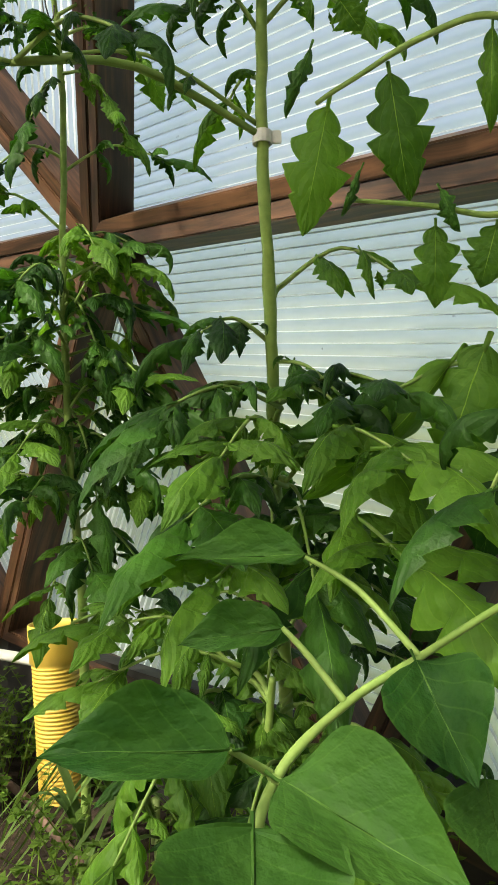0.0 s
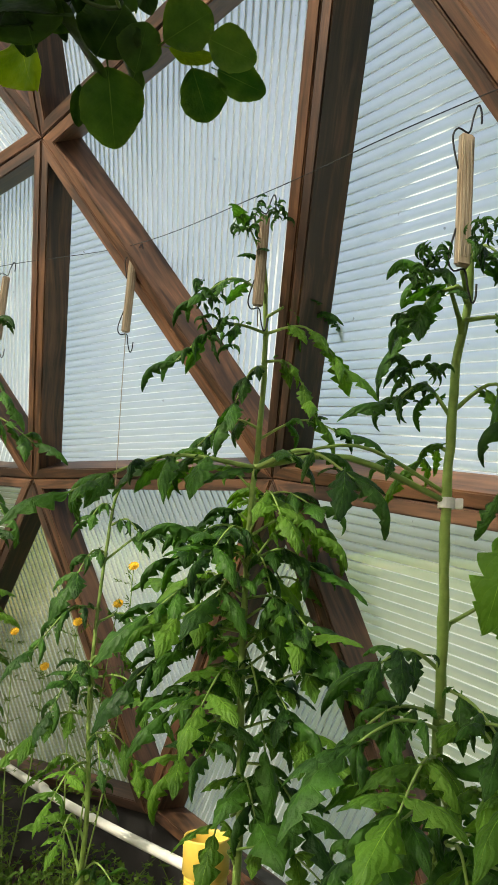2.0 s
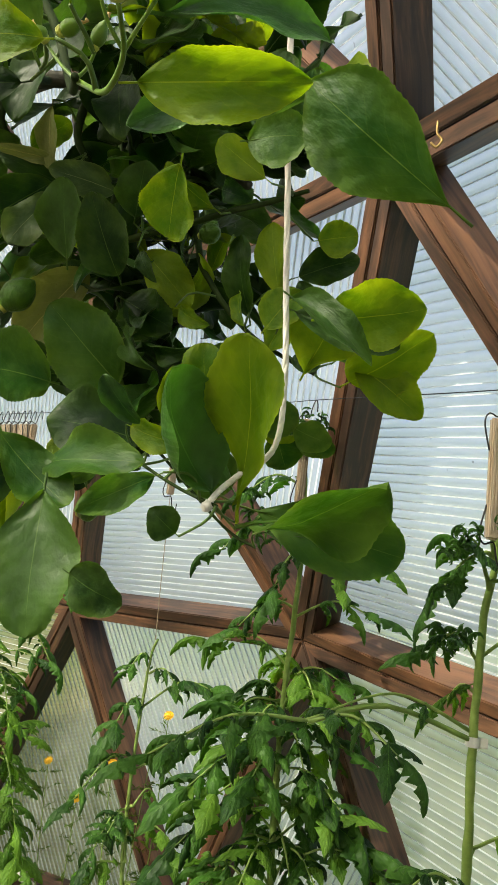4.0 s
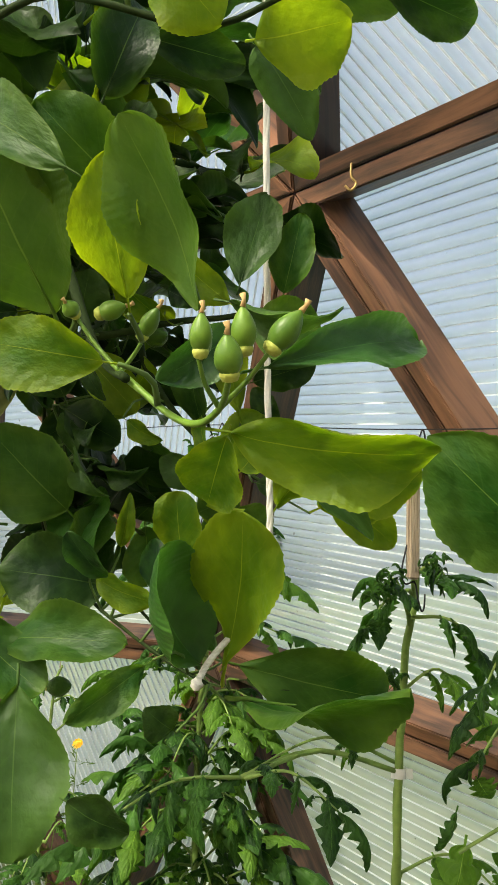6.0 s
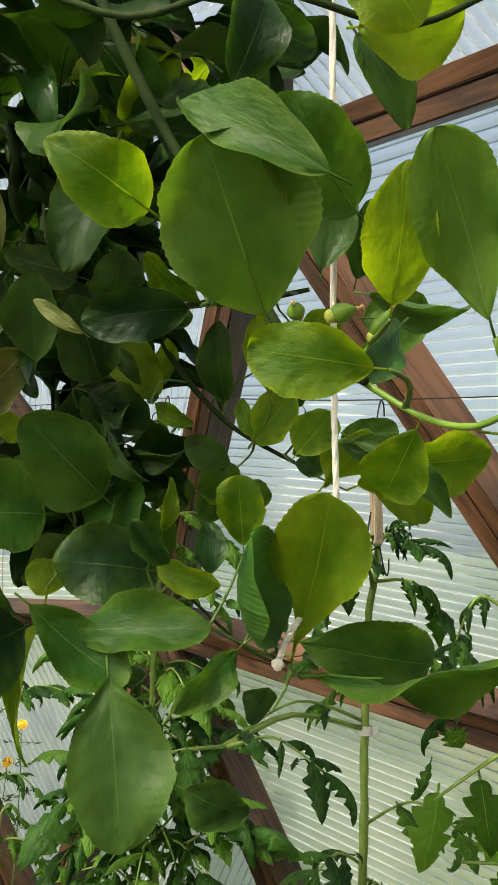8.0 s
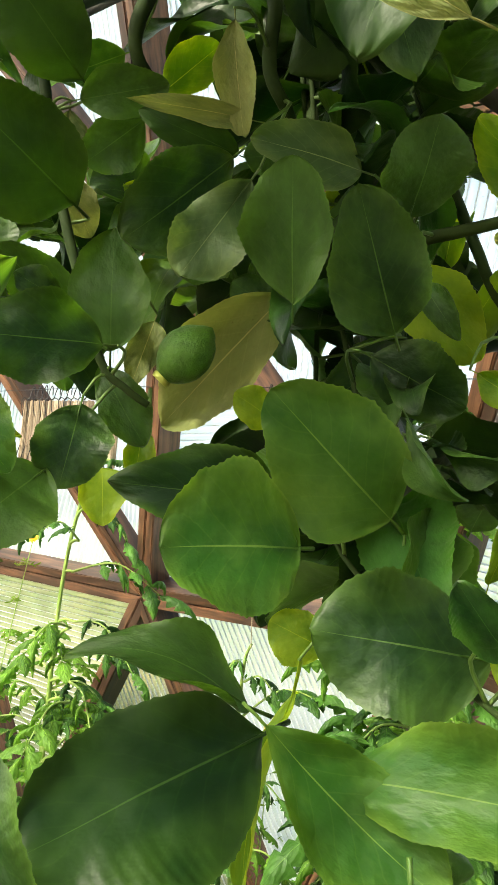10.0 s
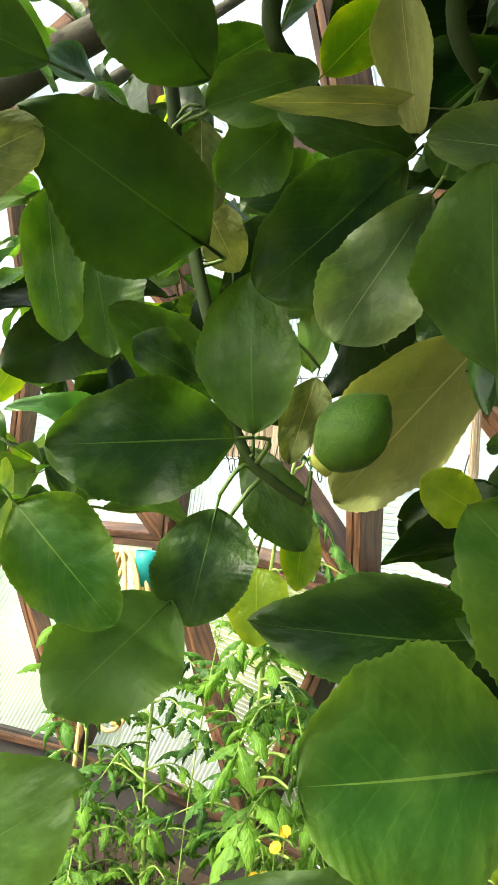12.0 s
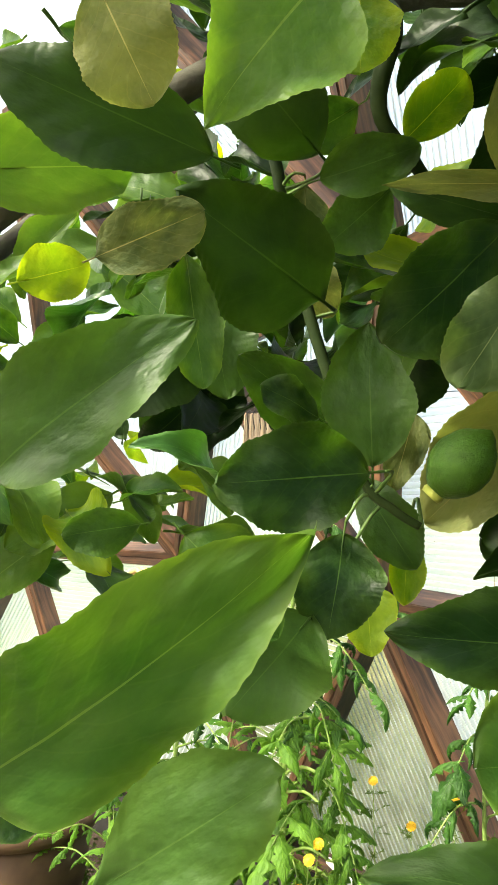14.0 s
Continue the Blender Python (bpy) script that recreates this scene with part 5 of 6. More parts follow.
rope = cord("white_rope", "white braided cord tied round a lemon branch", ((-0.20, -0.02, 2.9), (-0.193, 0.09, 2.5), (-0.185, 0.168, 2.2), (-0.179, 0.229, 2.0), (-0.175, 0.257, 1.9), (-0.180, 0.268, 1.855), (-0.201, 0.262, 1.833), (-0.212, 0.252, 1.818), (-0.217, 0.245, 1.806)), 0.0023, CORD, 0.9)
bm = bmesh.new()
bmesh.ops.create_icosphere(bm, subdivisions=3, radius=0.0042)
for v in bm.verts:
    v.co *= 1 + 0.35 * noise.noise(v.co * 500)
part("knot", bm, CORD, rope, soft=True, m=Matrix.Translation(Vector((-0.217, 0.245, 1.806)) - Vector((-0.20, -0.02, 2.9))))



# ---- tomato plants ----
def stalk(bm, pts, radii, o, sides=8, rough=0.0012):
    line = spline(pts, 7 * (len(pts) - 1))
    k = len(line) - 1
    rr = [(radii[0] + (radii[1] - radii[0]) * i / k) * (1 + 0.16 * noise.noise(p * 28)) for i, p in enumerate(line)]
    tube(bm, [p - o + Vector((noise.noise(p * 20), noise.noise(p * 20 + Vector((7, 3, 0))), 0)) * rough for p in line], rr, sides)


STEM_LINE = {}


def tomato_plant(label, pts, r0, r1):
    foot = Vector((pts[0][0], pts[0][1], soil_height(pts[0][0], pts[0][1]) - 0.02))
    ob = thing("tomato_plant", label, "tomato plant", foot, "tomato plants in the bed")
    bm = bmesh.new()
    stalk(bm, (foot, *pts), (r0, r1), foot, 10, 0.003)
    STEM_LINE[ob.name] = spline((foot, *pts), 40)
    part("stem", bm, STEM, ob, "thick green stem", soft=True)
    return ob


LEAF_SEED = [0]


def tomato_leaf(plant, base, tip, sag, pairs, size, light):
    """A compound leaf: arched rachis with paired, lobed, drooping leaflets."""
    LEAF_SEED[0] += 1
    size *= 1.42
    rnd = random.Random(LEAF_SEED[0])
    o = Vector(plant.location)
    b, t = Vector(base), Vector(tip)
    mid = b.lerp(t, 0.5) + Vector((0, 0, sag))
    line = spline((b, mid, t), 12)
    bm = bmesh.new()
    tube(bm, [p - o for p in line], [0.0036 - 0.0022 * i / 12 for i in range(13)], 6)
    near = min(STEM_LINE[plant.name], key=lambda p: (p - b).length + max(0, p.z - b.z + 0.02))
    if (near - b).length > 0.012:
        reach = spline((near, near.lerp(b, 0.55) + Vector((0, 0, 0.12 * (near - b).length)), b), 8)
        tube(bm, [p - o for p in reach], [0.0046 - 0.001 * i / 8 for i in range(9)], 6)
    leaf = part("leaf", bm, STEM, plant, soft=True)
    d_all = (t - b).normalized()

    def leaflet(at, way, length):
        way = way.normalized()
        up = Vector((rnd.uniform(-0.35, 0.35), rnd.uniform(-0.55, 0.15), 1.0))
        k = rnd.choice((0, 1, 0, 2, 1, 3, 2) if not light else (0, 2, 0, 2, 1))
        m = leaf_pose(at, at + way * length, up, length * rnd.uniform(0.85, 1.15))
        part("leaflet", TOMATO_SHAPES[light, k], None, leaf, m=Matrix.Translation(-o) @ m)

    for i in range(pairs):
        f = 0.38 + 0.5 * i / max(1, pairs - 1) if pairs > 1 else 0.6
        at = line[min(12, int(f * 12))]
        side = d_all.cross(Vector((0, 0, 1))).normalized()
        for s in (-1, 1):
            way = side * s * rnd.uniform(0.6, 1.0) + d_all * rnd.uniform(0.3, 0.8) + Vector((0, 0, rnd.uniform(-0.9, 0.05)))
            leaflet(at + d_all * rnd.uniform(-0.01, 0.01), way, size * rnd.uniform(0.85, 1.25) * (0.8 + 0.4 * f))
        if rnd.random() < 0.5:
            leaflet(at - d_all * 0.02, side * rnd.choice((-1, 1)) + Vector((0, 0, -0.4)), size * 0.4)
    leaflet(t, (d_all + Vector((0, 0, rnd.uniform(-0.7, -0.1)))), size * rnd.uniform(1.3, 1.6))


p1 = tomato_plant("tall staked tomato plant with a thick pale green stem", ((0.02, 1.285, 0.8), (0.012, 1.286, 1.121), (0.013, 1.221, 1.346), (0.010, 1.156, 1.582), (0.015, 1.125, 1.768), (0.03, 1.10, 1.90), (0.022, 1.09, 1.99)), 0.0105, 0.0055)
p2 = tomato_plant("tall tomato plant with dark drooping leaves", ((-0.37, 1.67, 0.9), (-0.39, 1.66, 1.25), (-0.40, 1.665, 1.544), (-0.384, 1.625, 1.853), (-0.38, 1.56, 2.05), (-0.385, 1.52, 2.16)), 0.010, 0.004)
p3 = tomato_plant("slender young tomato plant trained up a string", ((-0.777, 1.831, 0.89), (-0.824, 1.876, 1.178), (-0.842, 1.94, 1.563), (-0.82, 1.93, 1.66)), 0.007, 0.003)
p4 = tomato_plant("bushy tomato plant beside the dome wall", ((-1.36, 1.95, 0.8), (-1.37, 1.93, 1.3), (-1.33, 1.87, 1.80), (-1.259, 1.827, 2.084)), 0.009, 0.004)
p0 = tomato_plant("leafy tomato plant with large light leaves", ((0.60, 0.98, 0.8), (0.58, 0.96, 1.3), (0.52, 0.93, 1.75)), 0.011, 0.006)
p7 = tomato_plant("low tomato plant with fresh light green leaves", ((-0.03, 1.16, 0.7), (0.0, 1.14, 0.86), (0.01, 1.12, 0.93)), 0.008, 0.004)
tomato_leaf(p1, (0.012, 1.070, 1.888), (-0.063, 1.062, 1.805), 0.02, 3, 0.045, 0)
tomato_leaf(p1, (0.018, 1.051, 1.902), (0.072, 1.015, 1.903), 0.03, 3, 0.045, 0)
tomato_leaf(p1, (0.025, 1.092, 1.845), (0.168, 1.067, 1.727), 0.05, 4, 0.055, 0)
tomato_leaf(p1, (0.015, 1.088, 1.852), (-0.028, 1.042, 1.895), 0.03, 2, 0.05, 0)
tomato_leaf(p1, (0.009, 1.144, 1.716), (-0.069, 1.097, 1.718), 0.04, 3, 0.05, 0)
tomato_leaf(p1, (0.017, 1.141, 1.724), (0.129, 1.114, 1.697), 0.05, 3, 0.05, 1)
tomato_leaf(p1, (0.010, 1.161, 1.663), (-0.036, 1.185, 1.644), 0.02, 2, 0.05, 1)
tomato_leaf(p1, (0.023, 1.224, 1.412), (0.190, 1.163, 1.397), 0.05, 3, 0.06, 1)
tomato_leaf(p1, (0.012, 1.226, 1.340), (-0.084, 1.170, 1.340), 0.03, 3, 0.06, 0)
tomato_leaf(p1, (0.026, 1.224, 1.262), (0.165, 1.033, 1.248), 0.03, 3, 0.065, 0)
tomato_leaf(p1, (0.024, 1.223, 1.254), (-0.113, 1.061, 1.237), 0.03, 3, 0.07, 0)
tomato_leaf(p1, (0.029, 1.212, 1.159), (0.151, 0.923, 1.175), 0.05, 3, 0.085, 1)
tomato_leaf(p1, (0.029, 1.211, 1.151), (-0.073, 0.996, 1.120), 0.03, 3, 0.075, 0)
tomato_leaf(p1, (0.034, 1.195, 1.069), (0.147, 0.933, 1.080), 0.05, 3, 0.09, 1)
tomato_leaf(p1, (0.035, 1.190, 1.047), (-0.043, 0.984, 1.061), 0.03, 3, 0.075, 1)
tomato_leaf(p1, (0.028, 1.219, 1.206), (-0.036, 1.012, 1.185), 0.04, 3, 0.07, 1)
tomato_leaf(p1, (0.030, 1.203, 1.105), (0.060, 0.982, 1.046), 0.05, 3, 0.08, 0)
tomato_leaf(p1, (0.011, 1.235, 1.318), (0.108, 1.132, 1.246), 0.02, 3, 0.06, 0)
tomato_leaf(p1, (0.016, 1.241, 1.273), (-0.112, 1.151, 1.240), 0.03, 3, 0.06, 0)
tomato_leaf(p1, (0.017, 1.243, 1.258), (0.118, 1.104, 1.210), 0.04, 2, 0.08, 1)
tomato_leaf(p1, (0.015, 1.267, 1.153), (0.064, 1.184, 1.082), 0.03, 2, 0.08, 0)
tomato_leaf(p1, (0.014, 1.279, 1.029), (0.171, 1.167, 1.000), 0.03, 3, 0.06, 0)
tomato_leaf(p1, (0.014, 1.277, 1.014), (0.123, 1.232, 1.077), 0.03, 3, 0.06, 0)
tomato_leaf(p2, (-0.377, 1.514, 2.097), (-0.399, 1.435, 2.162), 0.01, 2, 0.04, 0)
tomato_leaf(p2, (-0.377, 1.532, 2.053), (-0.503, 1.466, 2.017), 0.04, 3, 0.05, 0)
tomato_leaf(p2, (-0.379, 1.578, 1.981), (-0.548, 1.492, 1.889), 0.05, 4, 0.055, 0)
tomato_leaf(p2, (-0.373, 1.568, 2.015), (-0.265, 1.625, 2.035), 0.03, 3, 0.045, 0)
tomato_leaf(p2, (-0.373, 1.580, 1.981), (-0.209, 1.587, 1.910), 0.05, 3, 0.06, 1)
tomato_leaf(p2, (-0.377, 1.610, 1.913), (-0.437, 1.570, 1.801), 0.04, 3, 0.055, 0)
tomato_leaf(p2, (-0.377, 1.606, 1.925), (-0.257, 1.587, 1.798), 0.05, 4, 0.05, 1)
tomato_leaf(p2, (-0.390, 1.648, 1.781), (-0.505, 1.565, 1.723), 0.04, 3, 0.055, 0)
tomato_leaf(p2, (-0.395, 1.652, 1.756), (-0.204, 1.670, 1.779), 0.04, 3, 0.055, 0)
tomato_leaf(p2, (-0.406, 1.688, 1.621), (-0.258, 1.686, 1.616), 0.03, 3, 0.06, 0)
tomato_leaf(p2, (-0.408, 1.692, 1.558), (-0.535, 1.577, 1.482), 0.04, 3, 0.065, 0)
tomato_leaf(p2, (-0.405, 1.696, 1.483), (-0.244, 1.644, 1.482), 0.04, 4, 0.065, 0)
tomato_leaf(p2, (-0.404, 1.696, 1.421), (-0.579, 1.559, 1.361), 0.05, 4, 0.07, 0)
tomato_leaf(p2, (-0.403, 1.696, 1.409), (-0.232, 1.622, 1.344), 0.04, 3, 0.07, 0)
tomato_leaf(p2, (-0.400, 1.693, 1.337), (-0.592, 1.563, 1.234), 0.05, 4, 0.07, 0)
tomato_leaf(p2, (-0.399, 1.692, 1.325), (-0.183, 1.624, 1.293), 0.05, 4, 0.075, 0)
tomato_leaf(p2, (-0.395, 1.686, 1.254), (-0.512, 1.560, 1.176), 0.05, 3, 0.07, 0)
tomato_leaf(p2, (-0.393, 1.685, 1.242), (-0.260, 1.578, 1.181), 0.04, 3, 0.07, 0)
tomato_leaf(p2, (-0.387, 1.675, 1.163), (-0.491, 1.566, 1.069), 0.04, 3, 0.07, 1)
tomato_leaf(p2, (-0.384, 1.672, 1.141), (-0.166, 1.576, 1.108), 0.05, 4, 0.07, 1)
tomato_leaf(p2, (-0.384, 1.678, 1.071), (-0.223, 1.563, 1.001), 0.04, 3, 0.07, 0)
tomato_leaf(p2, (-0.381, 1.674, 1.050), (-0.393, 1.541, 0.963), 0.03, 2, 0.06, 1)
tomato_leaf(p2, (-0.406, 1.694, 1.533), (-0.316, 1.611, 1.394), 0.03, 3, 0.06, 0)
tomato_leaf(p2, (-0.393, 1.692, 1.301), (-0.305, 1.540, 1.129), 0.03, 3, 0.065, 0)
tomato_leaf(p3, (-0.838, 1.939, 1.601), (-0.879, 1.891, 1.571), 0.03, 3, 0.04, 0)
tomato_leaf(p3, (-0.838, 1.941, 1.563), (-0.754, 1.944, 1.539), 0.03, 3, 0.04, 0)
tomato_leaf(p3, (-0.843, 1.942, 1.488), (-0.894, 1.865, 1.410), 0.04, 3, 0.055, 0)
tomato_leaf(p3, (-0.841, 1.943, 1.474), (-0.635, 1.964, 1.533), 0.05, 4, 0.06, 0)
tomato_leaf(p3, (-0.829, 1.912, 1.343), (-0.936, 1.777, 1.243), 0.05, 4, 0.06, 0)
tomato_leaf(p3, (-0.828, 1.911, 1.315), (-0.707, 1.934, 1.282), 0.04, 3, 0.05, 0)
tomato_leaf(p3, (-0.828, 1.901, 1.217), (-0.877, 1.784, 1.104), 0.04, 4, 0.05, 0)
tomato_leaf(p3, (-0.824, 1.897, 1.176), (-0.663, 1.904, 1.111), 0.04, 3, 0.055, 1)
tomato_leaf(p3, (-0.807, 1.868, 1.087), (-0.920, 1.746, 1.028), 0.04, 3, 0.055, 1)
tomato_leaf(p3, (-0.802, 1.862, 1.048), (-0.657, 1.846, 0.979), 0.04, 3, 0.05, 1)
tomato_leaf(p3, (-0.793, 1.851, 0.986), (-0.817, 1.711, 0.926), 0.03, 3, 0.05, 1)
tomato_leaf(p4, (-1.244, 1.838, 2.071), (-1.191, 1.819, 2.087), 0.02, 2, 0.05, 0)
tomato_leaf(p4, (-1.277, 1.837, 1.967), (-1.122, 1.824, 1.862), 0.05, 4, 0.055, 0)
tomato_leaf(p4, (-1.283, 1.845, 1.884), (-1.349, 1.742, 1.893), 0.04, 3, 0.055, 0)
tomato_leaf(p4, (-1.304, 1.864, 1.802), (-1.054, 1.867, 1.763), 0.05, 4, 0.06, 0)
tomato_leaf(p4, (-1.293, 1.876, 1.674), (-1.101, 1.845, 1.569), 0.05, 4, 0.06, 0)
tomato_leaf(p4, (-1.297, 1.874, 1.657), (-1.339, 1.703, 1.581), 0.05, 4, 0.06, 1)
tomato_leaf(p4, (-1.279, 1.880, 1.517), (-1.167, 1.795, 1.398), 0.04, 3, 0.06, 1)
tomato_leaf(p4, (-1.277, 1.878, 1.470), (-1.306, 1.705, 1.368), 0.05, 4, 0.065, 1)
tomato_leaf(p4, (-1.248, 1.879, 1.337), (-1.095, 1.789, 1.156), 0.05, 4, 0.06, 1)
tomato_leaf(p4, (-1.235, 1.875, 1.265), (-1.276, 1.694, 1.207), 0.05, 4, 0.065, 1)
tomato_leaf(p4, (-1.204, 1.865, 1.140), (-1.054, 1.784, 1.057), 0.05, 4, 0.06, 1)
tomato_leaf(p4, (-1.193, 1.861, 1.100), (-1.217, 1.688, 1.047), 0.05, 4, 0.06, 1)
tomato_leaf(p0, (0.287, 0.867, 1.179), (0.194, 0.811, 1.149), 0.05, 1, 0.07, 0)
tomato_leaf(p0, (0.180, 0.924, 1.692), (0.089, 0.894, 1.656), 0.04, 3, 0.045, 0)
tomato_leaf(p0, (0.188, 0.934, 1.807), (0.097, 0.921, 1.733), 0.05, 3, 0.045, 0)
tomato_leaf(p7, (-0.024, 1.177, 0.928), (-0.19, 1.091, 0.934), 0.03, 2, 0.05, 1)
tomato_leaf(p7, (-0.031, 1.175, 0.918), (-0.185, 1.144, 0.987), 0.04, 3, 0.065, 1)
tomato_leaf(p7, (-0.029, 1.140, 0.867), (-0.148, 0.978, 0.780), 0.06, 3, 0.085, 1)
tomato_leaf(p7, (0.031, 1.198, 0.877), (0.082, 1.089, 0.864), 0.02, 2, 0.06, 1)
tomato_leaf(p7, (0.016, 1.194, 0.864), (-0.059, 1.096, 0.811), 0.03, 3, 0.06, 1)
tomato_leaf(p7, (0.030, 1.188, 0.845), (0.176, 1.066, 0.824), 0.04, 3, 0.075, 1)
tomato_leaf(p7, (0.030, 1.182, 0.826), (0.125, 0.992, 0.765), 0.04, 3, 0.08, 1)
tomato_leaf(p7, (-0.033, 1.197, 0.884), (-0.112, 1.109, 0.870), 0.03, 3, 0.065, 0)
tomato_leaf(p7, (0.023, 1.147, 0.818), (-0.020, 1.004, 0.791), 0.04, 3, 0.07, 0)

tomato_leaf(p1, (0.008, 1.156, 1.601), (-0.243, 0.975, 1.600), 0.05, 2, 0.045, 0)
tomato_leaf(p1, (-0.243, 0.975, 1.600), (-0.437, 0.84, 1.540), 0.03, 5, 0.05, 0)
tomato_leaf(p1, (-0.235, 0.97, 1.600), (-0.10, 0.90, 1.58), 0.03, 3, 0.05, 0)
# the large leaves close to the path
BIG_LEAFLETS = (
    ((0.228, 1.127, 1.295), (0.044, 1.123, 1.107), (0.23, -0.95, -0.21), 0.199, 1, 0),
    ((0.264, 1.109, 1.310), (0.207, 1.112, 1.156), (-0.31, -0.94, 0.10), 0.246, 1, 2),
    ((0.277, 1.105, 1.187), (0.248, 1.109, 1.053), (-0.23, -0.97, 0.02), 0.192, 0, 2),
    ((0.176, 1.145, 1.265), (-0.015, 1.136, 1.175), (0.20, -0.92, -0.33), 0.149, 0, 1),
    ((0.144, 0.950, 1.553), (0.160, 0.956, 1.427), (-0.17, -0.98, -0.08), 0.143, 1, 2),
    ((0.068, 0.943, 1.580), (0.039, 0.945, 1.501), (0.15, -0.99, -0.08), 0.088, 0, 1),
    ((0.084, 0.967, 1.531), (0.055, 0.971, 1.402), (0.05, -1.00, -0.04), 0.152, 1, 2),
    ((0.190, 0.989, 1.413), (0.187, 0.993, 1.328), (-0.16, -0.99, -0.04), 0.108, 1, 2),
    ((0.245, 0.954, 1.595), (0.240, 0.959, 1.491), (-0.22, -0.98, -0.03), 0.088, 1, 0),
    ((0.249, 0.983, 1.409), (0.231, 0.985, 1.347), (-0.15, -0.99, 0.02), 0.124, 1, 2),
    ((0.190, 0.958, 1.440), (0.214, 0.962, 1.387), (-0.24, -0.95, -0.18), 0.088, 0, 1),
    ((0.114, 0.952, 1.461), (0.085, 0.953, 1.398), (0.07, -1.00, -0.05), 0.066, 0, 3),
    ((0.194, 1.183, 1.118), (0.213, 1.188, 1.041), (-0.11, -0.99, -0.09), 0.084, 0, 3),
    ((0.140, 1.183, 1.039), (0.183, 1.190, 0.954), (0.01, -1.00, -0.07), 0.091, 0, 1),
    ((0.097, 0.943, 1.626), (0.118, 0.946, 1.595), (-0.26, -0.93, -0.26), 0.099, 1, 2),
)
for pts in (((0.320, 0.961, 1.555), (0.251, 0.954, 1.606), (0.178, 0.950, 1.588), (0.100, 0.947, 1.543), (0.072, 0.946, 1.525)),
            ((0.359, 1.138, 1.252), (0.294, 1.131, 1.293), (0.227, 1.127, 1.291), (0.161, 1.124, 1.263)),
            ((0.314, 0.976, 1.443), (0.248, 0.973, 1.417), (0.181, 0.968, 1.427), (0.103, 0.962, 1.434))):
    bm = bmesh.new()
    near = min(STEM_LINE[p0.name], key=lambda p: (p - Vector(pts[0])).length)
    stalk(bm, (near, *pts), (0.005, 0.0022), Vector(p0.location))
    part("rachis", bm, STEM, p0, soft=True)
for base, tip, normal, width, light, k in BIG_LEAFLETS:
    part("leaflet", TOMATO_SHAPES[light, k], None, p0, m=Matrix.Translation(-Vector(p0.location)) @ leaf_pose(base, tip, normal, width))
# fuller growth low on the stems
rnd = random.Random(8)
for plant, x, y, z0, z1, count, reach, size in ((p2, -0.39, 1.66, 0.90, 1.66, 34, 0.24, 0.072), (p1, 0.014, 1.27, 0.72, 1.16, 16, 0.2, 0.055), (p3, -0.80, 1.85, 0.70, 1.3, 9, 0.13, 0.038)):
    for k in range(count):
        z = z0 + (z1 - z0) * k / count
        a = k * 2.4 + rnd.uniform(-0.5, 0.5)
        r = reach * rnd.uniform(0.5, 1.05)
        if plant == p2 and z < 1.08 and math.cos(a) < 0.5:
            continue
        tomato_leaf(plant, (x, y, z), (x + r * math.cos(a), y + r * math.sin(a), z + rnd.uniform(-0.05, 0.07)), 0.05, 3, size * rnd.uniform(0.75, 1.1), 1 if rnd.random() < 0.35 else 0)


def curled_top(plant, at, spread, count, size, seed):
    """A clump of crinkled, rolled young leaflets."""
    rnd = random.Random(seed)
    o = Vector(plant.location)
    for k in range(count):
        b = Vector(at) + Vector((rnd.uniform(-1, 1), rnd.uniform(-1, 1), rnd.uniform(-0.6, 1))) * spread
        way = Vector((rnd.uniform(-1, 1), rnd.uniform(-1, 1), rnd.uniform(-1.2, 0.5))).normalized()
        m = leaf_pose(b, b + way * size * rnd.uniform(0.6, 1.2), (rnd.uniform(-0.6, 0.6), -0.4, 1), size * 0.9)
        part("leaflet", TOMATO_SHAPES[0, rnd.choice((1, 3, 3))], None, plant, m=Matrix.Translation(-o) @ m)


curled_top(p1, (-0.02, 0.998, 1.906), 0.016, 23, 0.030, 0)
curled_top(p1, (-0.041, 1.0, 1.875), 0.014, 20, 0.032, 1)
curled_top(p1, (-0.051, 1.018, 1.825), 0.008, 5, 0.052, 2)
curled_top(p1, (0.04, 0.976, 1.927), 0.02, 30, 0.028, 3)
curled_top(p1, (-0.036, 1.031, 1.749), 0.022, 13, 0.057, 4)
curled_top(p2, (-0.402, 1.42, 2.168), 0.025, 20, 0.038, 5)
curled_top(p2, (-0.351, 1.424, 2.186), 0.025, 27, 0.033, 6)
curled_top(p2, (-0.289, 1.621, 2.034), 0.03, 27, 0.038, 7)
curled_top(p2, (-0.48, 1.468, 2.03), 0.03, 13, 0.057, 8)
curled_top(p2, (-0.464, 1.48, 1.948), 0.04, 17, 0.057, 9)
